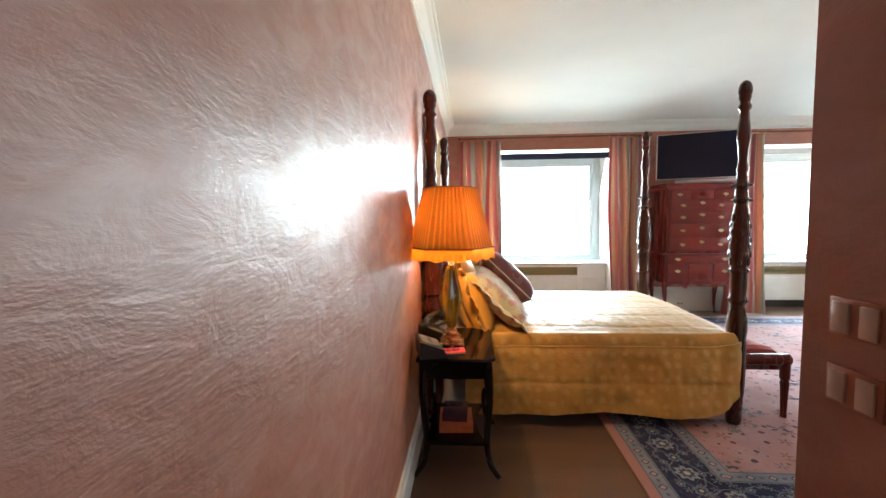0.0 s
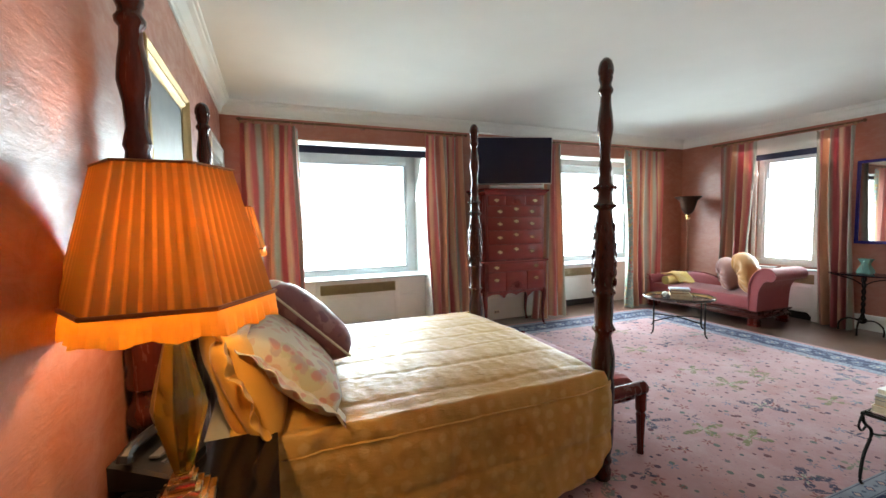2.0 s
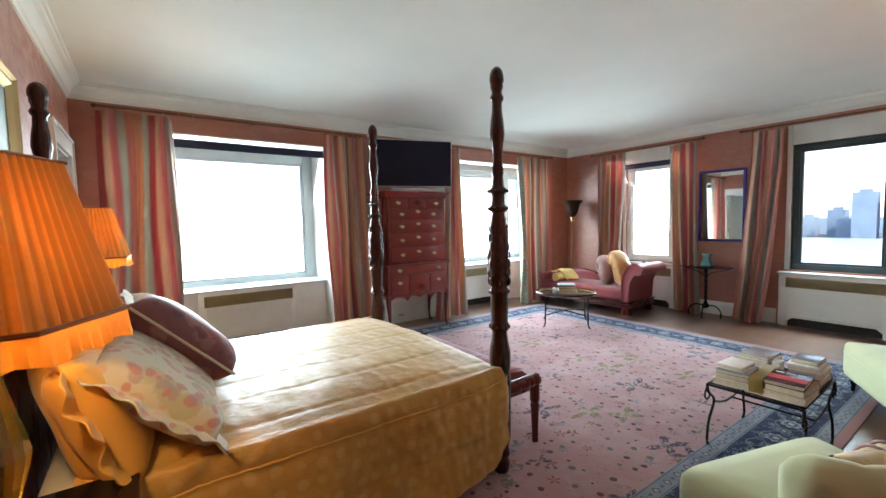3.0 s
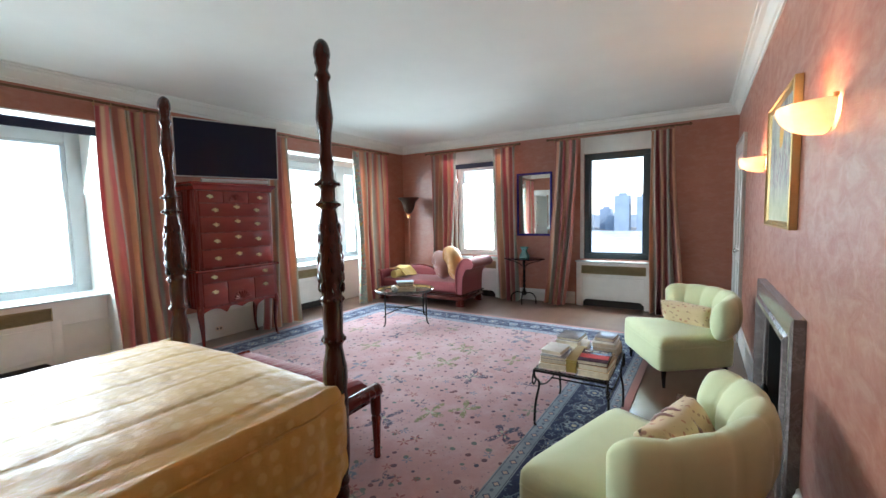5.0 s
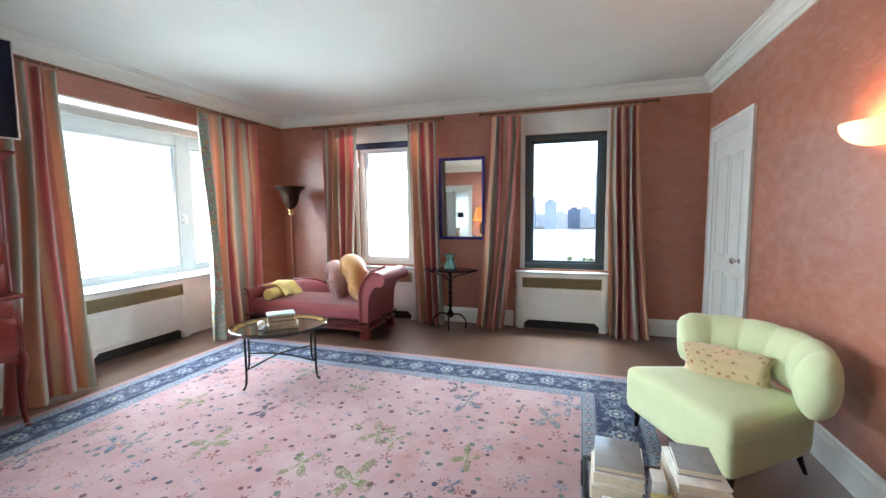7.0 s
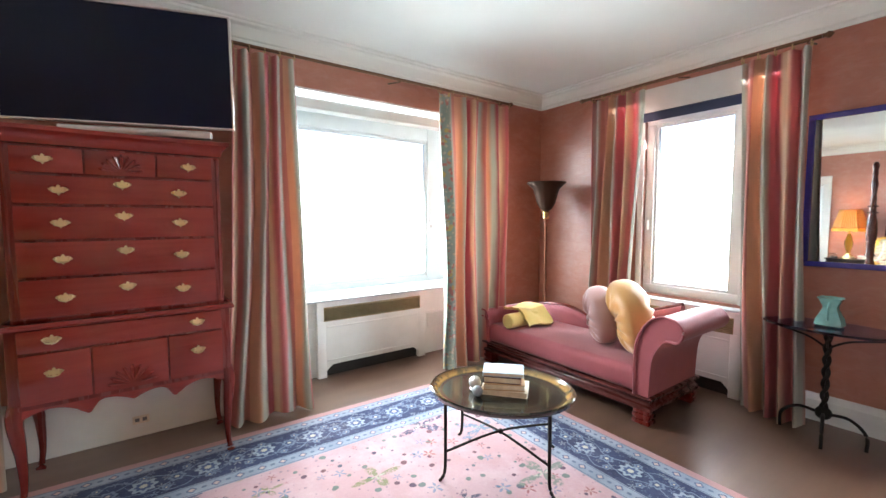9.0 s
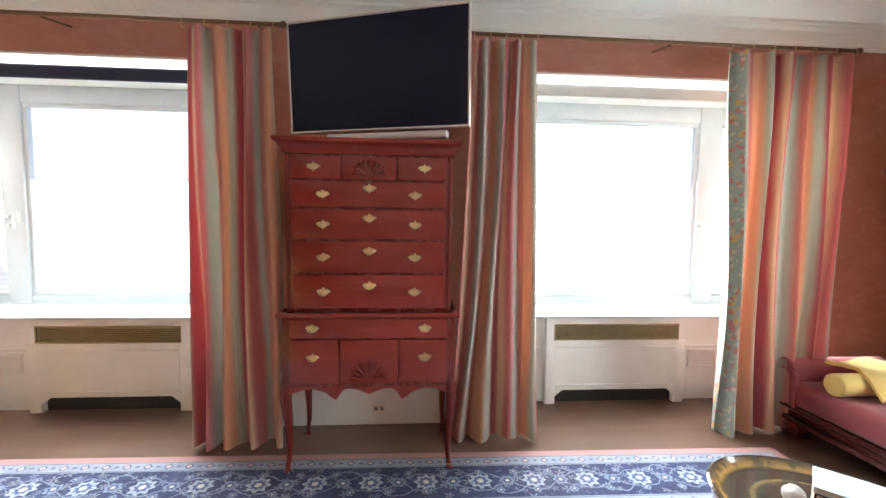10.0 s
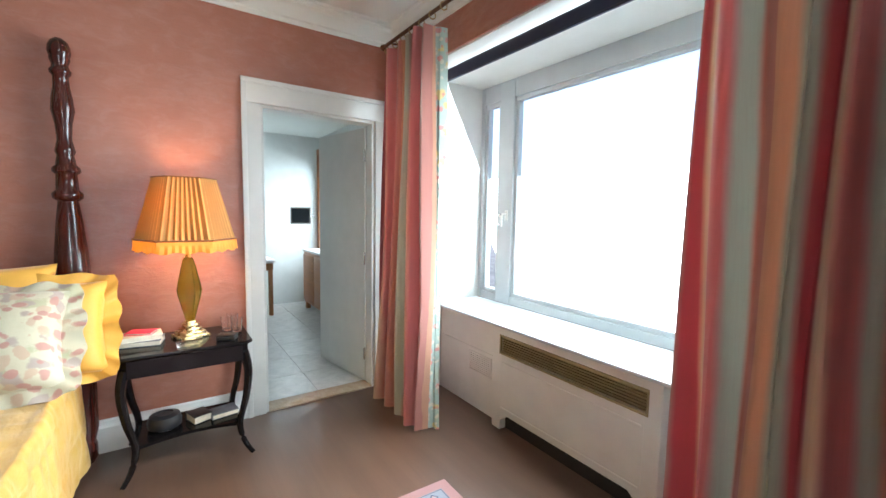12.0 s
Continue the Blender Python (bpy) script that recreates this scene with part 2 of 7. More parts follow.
    def rosettes(step, mid, size, petals, shift=0.0):
        """Flowers in a row along a border: outer petals, inner ring and heart."""
        t = n.math("SUBTRACT", d, mid)
        ds = n.math("MULTIPLY", n.math("SUBTRACT", n.math("FRACT", n.math("ADD", n.math("DIVIDE", s, step), 10.0 + shift)), 0.5), step)
        rr = n.math("SQRT", n.math("ADD", n.math("MULTIPLY", ds, ds), n.math("MULTIPLY", t, t)))
        reach = n.math("MULTIPLY", size, n.math("ADD", 1.0, n.math("MULTIPLY", 0.15, n.math("COSINE", n.math("MULTIPLY", n.math("ARCTAN2", t, ds), petals)))))
        return [n.math("MULTIPLY", n.math("SUBTRACT", n.math("MULTIPLY", reach, k), rr), 260, clamp=True) for k in (1.0, 0.66, 0.32)]

    band = n.ramp(pile, (0.35, (0.012, 0.018, 0.055)), (0.7, (0.028, 0.042, 0.100)))
    m, heart, pick = flowers(15, 5, 0.40, 0.4, 0.4, 0.9)
    band = n.mix(n.math("MULTIPLY", m, 0.75), band, n.ramp(pick, (0.3, (0.15, 0.19, 0.26)), (0.7, (0.21, 0.22, 0.24))))
    band = n.mix(heart, band, navy)
    m, heart, pick = flowers(26, 2, 0.36, 0.7, 0.9, 0.9)
    band = n.mix(n.math("MULTIPLY", m, 0.6), band, (0.13, 0.17, 0.25))
    t_mid = n.math("SUBTRACT", d, 0.283)
    wobble = n.math("MULTIPLY", n.math("SUBTRACT", n.noise(tc, 11, 3), 0.5), 0.07)
    for phase, deep in ((0.0, 0.075), (math.pi, 0.075), (math.pi / 2, 0.105)):
        wave = n.math("MULTIPLY", deep, n.math("SINE", n.math("ADD", n.math("MULTIPLY", s, 2 * math.pi / 0.60), phase)))
        band = n.mix(line(n.math("SUBTRACT", n.math("ADD", t_mid, wobble), wave), 0.006), band, pale)
    for step, mid, size, petals, shift, outer, inner in ((0.30, 0.283, 0.060, 8, 0.0, ice, (0.05, 0.075, 0.15)), (0.30, 0.283, 0.040, 6, 0.5, pale, (0.04, 0.06, 0.12)), (0.20, 0.205, 0.024, 5, 0.25, pale, (0.05, 0.075, 0.15)),
                                                         (0.20, 0.362, 0.024, 5, 0.75, pale, (0.05, 0.075, 0.15))):
        o, i, h_ = rosettes(step, mid, size, petals, shift)
        band = n.mix(o, band, outer)
        band = n.mix(i, band, inner)
        band = n.mix(h_, band, cream)

    guard = n.ramp(pile, (0.35, (0.17, 0.20, 0.25)), (0.7, (0.27, 0.30, 0.35)))
    for mid in (0.10, 0.47):
        o, i, h_ = rosettes(0.115, mid, 0.023, 4)
        guard = n.mix(o, guard, (0.06, 0.085, 0.15))
        guard = n.mix(i, guard, (0.42, 0.30, 0.28))
        o, i, h_ = rosettes(0.115, mid, 0.013, 2, 0.5)
        guard = n.mix(o, guard, (0.09, 0.12, 0.17))
    for at in (0.062, 0.139, 0.43, 0.512):
        guard = n.mix(line(n.math("SUBTRACT", d, at), 0.004), guard, (0.05, 0.06, 0.10))

    def inside(edge):
        return n.math("MULTIPLY", n.math("SUBTRACT", d, edge), 300, clamp=True)

    c = n.mix(inside(0.055), (0.36, 0.19, 0.18), guard)
    c = n.mix(inside(0.145), c, band)
    c = n.mix(inside(0.42), c, guard)
    c = n.mix(inside(0.52), c, field)
    worn = n.noise(tc, 1.7, 5, 0.6)
    c = n.mix(n.ramp(worn, (0.5, 0.0), (0.8, 0.14)), c, (0.36, 0.28, 0.29))
    c = n.mix(n.ramp(n.noise(tc, 60, 4, 0.7), (0.35, 0.0), (0.75, 0.16)), c, (0.15, 0.13, 0.15))
    n.set("Base Color", c)
    n.set("Specular IOR Level", 0.12)
    n.set("Sheen Weight", 0.04)
    n.bump(n.noise(tc, 220, 3), 0.4, 0.004)
    return n.mat


WALL = plaster_wall()
CEIL = paint("ceiling_paint", (0.66, 0.69, 0.65), 0.85, 0.02, 0.04, 2)
WHITE = paint("white_trim_paint", (0.64, 0.645, 0.61), 0.35, 0.03, 0.04)
WHITE_COOL = paint("bath_wall_paint", (0.70, 0.74, 0.72), 0.5, 0.03, 0.04)


def floor_wood():
    n = Net("dark_floor_wood", 0.32)
    b = n.noise(n.coord((0.6, 4, 1)), 1.4, 3, 0.5)
    grain = n.noise(n.coord((1.4, 30, 1)), 2.2, 4, 0.6)
    scuff = n.noise(n.coord(), 2.6, 5, 0.6, 0.3)
    c = n.ramp(b, (0.25, (0.090, 0.046, 0.029)), (0.75, (0.150, 0.082, 0.053)))
    c = n.mix(n.math("MULTIPLY", grain, 0.35), c, (0.060, 0.031, 0.020))
    n.set("Base Color", c)
    n.set("Roughness", n.ramp(scuff, (0.2, 0.28), (0.8, 0.40)))
    n.set("Coat Weight", 0.6)
    n.set("Coat Roughness", 0.15)
    return n.mat


def damask_satin():
    """Gold satin with a small woven spot."""
    n = Net("gold_satin", 0.42)
    f = n.noise(n.coord(), 3.5, 5, 0.6)
    c = n.ramp(f, (0.3, (0.49, 0.27, 0.050)), (0.7, (0.57, 0.335, 0.074)))
    vo = n.node("ShaderNodeTexVoronoi")
    vo.inputs["Scale"].default_value = 12
    vo.inputs["Randomness"].default_value = 0.35
    n.put(vo.inputs["Vector"], n.coord())
    d = n.math("ADD", vo.outputs["Distance"], n.math("MULTIPLY", n.noise(n.coord(), 60, 2), 0.15))
    spot = n.ramp(d, (0.30, 1.0), (0.42, 0.0))
    c = n.mix(n.math("MULTIPLY", spot, 0.30), c, (0.74, 0.54, 0.23))
    n.set("Base Color", c)
    n.set("Roughness", n.math("SUBTRACT", 0.47, n.math("MULTIPLY", spot, 0.06)))
    n.set("Sheen Weight", 0.35)
    n.set("Sheen Roughness", 0.4)
    n.bump(n.math("ADD", n.math("MULTIPLY", n.noise(n.coord(), 300, 2), 0.10), n.noise(n.coord((5, 11, 11)), 3.2, 5, 0.55, 0.8)), 0.42, 0.010)
    return n.mat


FLOOR = floor_wood()
MAHOGANY = wood("mahogany", (0.100, 0.010, 0.007), (0.150, 0.018, 0.013), 0.26, "Z", 0.6, 0.3, 0.02)
MAHOGANY_X = wood("mahogany_drawer", (0.150, 0.014, 0.010), (0.205, 0.025, 0.018), 0.22, "X", 0.6, 0.5, 0.004)
MAHOGANY_Y = wood("mahogany_rail", (0.070, 0.014, 0.012), (0.110, 0.024, 0.020), 0.26, "Y", 0.7, 0.4, 0.02)
HANDLE_BRASS = metal("worn_brass", (0.62, 0.48, 0.27), 0.38)
ROD_BRONZE = metal("rod_bronze", (0.17, 0.10, 0.06), 0.45)
GRILLE = metal("dull_brass_grille", (0.34, 0.29, 0.17), 0.5, 0.05)
POST = wood("bed_post_mahogany", (0.032, 0.006, 0.004), (0.085, 0.013, 0.007), 0.24, "Z", 1.0, 0.55)
BLACK = paint("black_lacquer", (0.008, 0.006, 0.006), 0.12, 0.1, 0.01)
BLACK.node_tree.nodes["Principled BSDF"].inputs["Specular IOR Level"].default_value = 0.2
SASH_PAINT = paint("window_sash_paint", (0.47, 0.52, 0.53), 0.4, 0.03, 0.04)
TAN_WOOD = wood("tan_cabinet_wood", (0.28, 0.11, 0.04), (0.42, 0.19, 0.075), 0.4, "X")
GOLD = metal("gilt", (0.52, 0.38, 0.18), 0.45)
BRASS = metal("brass", (0.80, 0.60, 0.30), 0.25)
DARK_BRASS = metal("antique_brass", (0.42, 0.31, 0.15), 0.4)
IRON = metal("wrought_iron", (0.03, 0.028, 0.026), 0.5)
CHROME = metal("polished_steel", (0.7, 0.7, 0.7), 0.2)
GLASS = glass_pane()
GOLD_SATIN = damask_satin()
GOLD_COTTON = cloth("gold_cotton", (0.70, 0.36, 0.05), None, 0.6, 0.2, 260, 0.1, 0.4)
ROSE_VELVET = cloth("rose_velvet", (0.31, 0.060, 0.068), (0.25, 0.047, 0.055), 0.7, 0.45, 200, 0.1, 0.1)
CURTAIN_EDGE = floral("floral_border_silk", (0.36, 0.44, 0.38), ((0.62, 0.46, 0.16), (0.56, 0.20, 0.18), (0.58, 0.52, 0.40)), 11, 0.56)
MAUVE_SILK = floral("mauve_brocade", (0.21, 0.075, 0.08), ((0.27, 0.13, 0.125), (0.14, 0.045, 0.06)), 9, 0.58, 0.45, 0.35)
PINK_SILK = cloth("pink_silk", (0.40, 0.22, 0.20), None, 0.4, 0.4)
OCHRE_SILK = cloth("ochre_silk", (0.50, 0.25, 0.075), None, 0.45, 0.4)
YELLOW_KNIT = cloth("yellow_knit", (0.70, 0.53, 0.17), None, 0.85, 0.3, 90, 0.1, 0.5)
LIME = cloth("pale_green_upholstery", (0.56, 0.60, 0.355), (0.50, 0.54, 0.31), 0.8, 0.3, 300, 0.05, 0.06)
FLORAL = floral("floral_cotton", (0.52, 0.47, 0.33), ((0.38, 0.36, 0.22), (0.35, 0.27, 0.23), (0.46, 0.32, 0.22), (0.42, 0.20, 0.16)), 7, 0.58)
FLORAL_SMALL = floral("floral_silk", (0.66, 0.50, 0.29), ((0.42, 0.16, 0.10), (0.30, 0.16, 0.11)), 16, 0.46)
def lit_cloth(name, colour, amount=0.55, pleat=0.0):
    """Thin cloth or glass that lets a bulb's light through."""
    n = Net(name, 0.7, 0, colour)
    tr = n.node("ShaderNodeBsdfTranslucent")
    f = n.ramp(n.noise(n.coord(), 14, 4), (0.3, tuple(c * 0.85 for c in colour)), (0.7, colour))
    # darker stripes in the colour imitate the shade of doubled cloth at each pleat
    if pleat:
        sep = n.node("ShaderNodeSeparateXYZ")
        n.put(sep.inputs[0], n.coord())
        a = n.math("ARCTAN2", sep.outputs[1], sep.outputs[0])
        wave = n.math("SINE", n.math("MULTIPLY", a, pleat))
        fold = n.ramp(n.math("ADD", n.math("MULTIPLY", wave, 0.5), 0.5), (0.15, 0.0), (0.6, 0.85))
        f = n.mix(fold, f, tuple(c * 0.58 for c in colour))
    n.set("Base Color", f)
    n.put(tr.inputs["Color"], f)
    mx = n.node("ShaderNodeMixShader")
    mx.inputs[0].default_value = amount
    out = n.tree.nodes["Material Output"]
    n.tree.links.new(n.bsdf.outputs[0], mx.inputs[1])
    n.tree.links.new(tr.outputs[0], mx.inputs[2])
    n.tree.links.new(mx.outputs[0], out.inputs["Surface"])
    return n.mat


STRIPE = striped("striped_silk")
LINING = cloth("curtain_lining", (0.62, 0.58, 0.46), None, 0.7, 0.1)
MARBLE = marble("brown_marble", (0.10, 0.085, 0.08), (0.16, 0.13, 0.118), (0.30, 0.26, 0.24), 3.5, 0.2)
MARBLE_FLOOR = marble("hearth_marble", (0.10, 0.055, 0.04), (0.15, 0.085, 0.065), (0.30, 0.22, 0.18), 5, 0.15)
TILE = marble("white_marble_tile", (0.62, 0.63, 0.62), (0.72, 0.72, 0.70), (0.45, 0.46, 0.47), 2.0, 0.25)
SCREEN = paint("black_screen", (0.003, 0.006, 0.024), 0.30, 0.05, 0.0)
SCREEN.node_tree.nodes["Principled BSDF"].inputs["Specular IOR Level"].default_value = 0.2
SLATE = paint("slate_panel", (0.036, 0.047, 0.058), 0.5, 0.1, 0.1)
DARK_FRAME = paint("dark_window_paint", (0.035, 0.055, 0.062), 0.35, 0.05, 0.02)
NAVY = cloth("navy_blind", (0.009, 0.014, 0.050), None, 0.6, 0.1)
VOID = paint("dark_recess", (0.02, 0.018, 0.016), 0.8, 0.1, 0.0)
SHADE = lit_cloth("orange_silk_painted_pleats", (0.78, 0.44, 0.13), 0.36, 46.0)
FRINGE = lit_cloth("orange_fringe", (0.86, 0.52, 0.13), 0.6)
ALABASTER = lit_cloth("alabaster_glass", (0.90, 0.80, 0.68), 0.42)
AMBER_GLASS = clear("olive_amber_glass", (0.46, 0.37, 0.05), 0.03, 1.5, 0.88)
BLUE_GLASS = clear("blue_table_glass", (0.34, 0.36, 0.70), 0.03, 1.3)
CRYSTAL = clear("clear_glass", (0.95, 0.93, 0.92), 0.02, 1.45)
PAPER = paint("book_pages", (0.66, 0.58, 0.45), 0.8, 0.08, 0.2, 40)

# ---- modelling tools ----
def finish(name, bm, mat, sharp=38, bevel=0.0):
    bmesh.ops.recalc_face_normals(bm, faces=bm.faces)
    me = bpy.data.meshes.new(name)
    bm.to_mesh(me)
    bm.free()
    me.materials.append(mat)
    me.shade_smooth()
    me.set_sharp_from_angle(angle=radians(sharp))
    return me


def part(name, bm, mat, parent=None, label="", sharp=38):
    """Links a bmesh as one mesh object under a thing or under a part."""
    ob = new(name, finish(name, bm, mat, sharp))
    if parent is not None:
        ob.parent = parent
    if label:
        tagged(ob, label)
    return ob


def thing(name, m, label, category, group="", kind=""):
    ob = new(name)
    ob.matrix_basis = m
    ob.empty_display_size = 0.1
    return tagged(ob, label, category, group, kind)


def structure(name, bm, mat, label, category, sharp=38):
    return tagged(part(name, bm, mat, None, "", sharp), label, category, "", "structure")


def box(bm, x0, x1, y0, y1, z0, z1, bevel=0.0, seg=2, m=None):
    got = bmesh.ops.create_cube(bm, size=1)["verts"]
    for v in got:
        v.co = Vector(((x0 + x1) / 2 + v.co.x * (x1 - x0), (y0 + y1) / 2 + v.co.y * (y1 - y0), (z0 + z1) / 2 + v.co.z * (z1 - z0)))
    if bevel > 0:
        edges = list({e for v in got for e in v.link_edges})
        out = bmesh.ops.bevel(bm, geom=edges, offset=bevel, segments=seg, affect="EDGES", profile=0.5)
        got = out["verts"]
        if m:
            bmesh.ops.transform(bm, matrix=m, verts=list({v for v in got}))
    elif m:
        bmesh.ops.transform(bm, matrix=m, verts=got)
    return bm


def boxed(*args, **kw):
    return box(bmesh.new(), *args, **kw)


def loft(bm, rings, closed=True, cap=True):
    """Skins rings of equal length, each a list of points."""
    made = [[bm.verts.new(p) for p in ring] for ring in rings]
    k = len(made[0])
    for a, b in zip(made, made[1:]):
        for i in range(k if closed else k - 1):
            j = (i + 1) % k
            bm.faces.new((a[i], a[j], b[j], b[i]))
    if cap and closed:
        bm.faces.new(made[0][::-1])
        bm.faces.new(made[-1])
    return bm


def lathe(bm, profile, seg=20, x=0.0, y=0.0, ripple=0.0, lobes=0):
    """Turns (radius, height) pairs round the upright line at x, y."""
    rings = []
    for r, z in profile:
        ring = []
        for i in range(seg):
            a = 2 * math.pi * i / seg
            q = max(r, 0.0004) * (1 + (ripple * math.cos(lobes * a) if lobes else 0))
            ring.append((x + q * math.cos(a), y + q * math.sin(a), z))
        rings.append(ring)
    return loft(bm, rings)


def sweep(bm, points, radius, seg=8, flat=1.0):
    """A tube along points; radius a number or one for each point."""
    pts = [Vector(p) for p in points]
    rings = []
    for i, p in enumerate(pts):
        way = (pts[min(i + 1, len(pts) - 1)] - pts[max(i - 1, 0)]).normalized()
        side = way.cross(Vector((0, 0, 1)) if abs(way.z) < 0.95 else Vector((0, 1, 0))).normalized()
        up = side.cross(way).normalized()
        r = radius[i] if isinstance(radius, (list, tuple)) else radius
        rings.append([p + side * (r * math.cos(2 * math.pi * k / seg)) + up * (r * flat * math.sin(2 * math.pi * k / seg)) for k in range(seg)])
    return loft(bm, rings)


def curve(points, steps=6):
    """Points of a smooth line through the given ones."""
    pts = [Vector(p) for p in points]
    out = []
    for i in range(len(pts) - 1):
        p0, p1, p2, p3 = pts[max(i - 1, 0)], pts[i], pts[i + 1], pts[min(i + 2, len(pts) - 1)]
        for k in range(steps):
            t = k / steps
            out.append(0.5 * ((2 * p1) + (p2 - p0) * t + (2 * p0 - 5 * p1 + 4 * p2 - p3) * t * t + (3 * p1 - p0 - 3 * p2 + p3) * t ** 3))
    out.append(pts[-1])
    return out


def cushion(w, h, d, power=0.42, seg=20, sag=0.0, seed=0, lump=0.012):
    """A stuffed square cushion lying in its x, z plane, thick along y, with drawn-out corners."""
    bm = bmesh.new()
    grid = {}
    for side in (-1, 1):
        for i in range(seg + 1):
            for k in range(seg + 1):
                u, v = 2 * i / seg - 1, 2 * k / seg - 1
                rim = abs(u) == 1 or abs(v) == 1
                if rim and side == 1:
                    continue
                t = max(0.0, (1 - u ** 4) * (1 - v ** 4)) ** power
                pull = 1 - 0.07 * (1 - abs(v) ** 2) * abs(u) ** 3
                pull2 = 1 - 0.07 * (1 - abs(u) ** 2) * abs(v) ** 3
                wob = noise.noise(Vector((u * 1.7 + seed, v * 1.7, side * 2 + seed))) * lump
                p = (u * w / 2 * pull, side * (d / 2 * t + (0 if rim else wob)), v * h / 2 * pull2 - sag * (1 - v) * t * 0.2)
                grid[(side, i, k)] = bm.verts.new(p)
    for side in (-1, 1):
        for i in range(seg):
            for k in range(seg):
                q = []
                for a, b in ((i, k), (i + 1, k), (i + 1, k + 1), (i, k + 1)):
                    q.append(grid.get((side, a, b)) or grid[(-1, a, b)])
                bm.faces.new(q)
    return bm


def piping(w, h, radius, seg=24):
    """The cord round a cushion's rim."""
    pts = []
    for i in range(seg * 4):
        s, f = divmod(i, seg)
        f = 2 * f / seg - 1
        u, v = ((f, -1), (1, f), (-f, 1), (-1, -f))[s]
        pts.append((u * w / 2 * (1 - 0.07 * (1 - v * v) * abs(u) ** 3), 0, v * h / 2 * (1 - 0.07 * (1 - u * u) * abs(v) ** 3)))
    pts.append(pts[0])
    bm = bmesh.new()
    return sweep(bm, pts, radius, 6)


def extrude_profile(bm, profile, path, closed=False, inward=None):
    """Runs a (out, up) profile along a level path; corners are mitred. out is to the left of the way."""
    n = len(path)
    rings = []
    for i, p in enumerate(path):
        p = Vector((p[0], p[1]))
        a = Vector(path[(i - 1) % n][:2]) if closed or i > 0 else None
        b = Vector(path[(i + 1) % n][:2]) if closed or i < n - 1 else None
        d1 = (p - a).normalized() if a is not None else (b - p).normalized()
        d2 = (b - p).normalized() if b is not None else d1
        n1, n2 = Vector((-d1.y, d1.x)), Vector((-d2.y, d2.x))
        mit = (n1 + n2)
        mit = mit / max(mit.dot(n1), 0.2)
        rings.append([(p.x + mit.x * o, p.y + mit.y * o, z) for o, z in profile])
    if closed:
        rings.append(rings[0])
    loft(bm, rings, True, not closed)
    bmesh.ops.remove_doubles(bm, verts=bm.verts, dist=1e-5)
    return bm


def wall_with_holes(bm, axis, at, thick, a0, a1, z0, z1, holes):
    """A wall along x (axis 'x', at y) or along y; holes are (a0, a1, z0, z1), cut right through."""
    cuts_a = sorted({a0, a1, *[h[0] for h in holes], *[h[1] for h in holes]})
    cuts_z = sorted({z0, z1, *[h[2] for h in holes], *[h[3] for h in holes]})
    for p, q in zip(cuts_a, cuts_a[1:]):
        for r, s in zip(cuts_z, cuts_z[1:]):
            ca, cz = (p + q) / 2, (r + s) / 2
            if any(h[0] < ca < h[1] and h[2] < cz < h[3] for h in holes):
                continue
            lo, hi = min(at, at + thick), max(at, at + thick)
            if axis == "x":
                box(bm, p, q, lo, hi, r, s)
            else:
                box(bm, lo, hi, p, q, r, s)
    bmesh.ops.remove_doubles(bm, verts=bm.verts, dist=1e-5)
    seen, twin = {}, []
    for f in bm.faces:
        key = frozenset(v.index for v in f.verts)
        bm.verts.index_update()
        key = frozenset(v.index for v in f.verts)
        if key in seen:
            twin += [f, seen[key]]
        seen[key] = f
    bmesh.ops.delete(bm, geom=list(set(twin)), context="FACES_ONLY")
    return bm

# ---- the room's shell ----
XW, XE, YS, YN, ZC = -0.28, 7.14, 1.17, 6.68, 2.84
N_NICHES = ((-0.03, 2.25, 0.0, 2.47), (4.28, 6.58, 0.0, 2.47))
E_HOLES = ((2.20, 3.13, 0.74, 2.37), (4.62, 5.42, 0.74, 2.37))

slab = boxed(XW - 0.14, 7.6, -1.75, 7.6, -0.12, 0.0)
bmesh.ops.subdivide_edges(slab, edges=[e for e in slab.edges if e.calc_length() > 1], cuts=15, use_grid_fill=True)
structure("floor", slab, FLOOR, "dark brown polished wooden floor with a soft sheen", "floor")
structure("ceiling", boxed(-0.6, 7.6, -1.6, 7.7, ZC, ZC + 0.15), CEIL, "off-white smooth plaster ceiling", "ceiling")
wall_n = structure("wall_north", wall_with_holes(bmesh.new(), "x", YN, 0.72, XW, XE + 0.4, 0, ZC, N_NICHES), WALL,
                   "terracotta glazed plaster wall with two deep window niches", "wall")
structure("wall_east", wall_with_holes(bmesh.new(), "y", XE, 0.30, 0.6, YN, 0, ZC, E_HOLES), WALL,
          "terracotta glazed plaster wall with two windows", "wall")
structure("wall_west", wall_with_holes(bmesh.new(), "y", XW, -0.14, -1.6, YN + 0.72, 0, ZC, ((5.67, 6.50, 0, 2.13),)), WALL,
          "terracotta glazed plaster wall with mottled sheen", "wall")
south = bmesh.new()
wall_with_holes(south, "x", YS, -0.28, 1.60, XE, 0, ZC, ((3.01, 3.88, 0, 0.80),))
structure("wall_south", south, WALL, "terracotta glazed plaster wall with a fireplace opening", "wall")
corner = bmesh.new()
box(corner, 0.47, 1.60, 0.60, 0.80, 0, ZC)
box(corner, 0.47, 0.62, -1.6, 0.60, 0, ZC)
box(corner, XW, 0.47, -1.75, -1.6, 0, ZC)
structure("wall_passage", corner, WALL, "terracotta painted wall of the narrow entry passage", "wall")

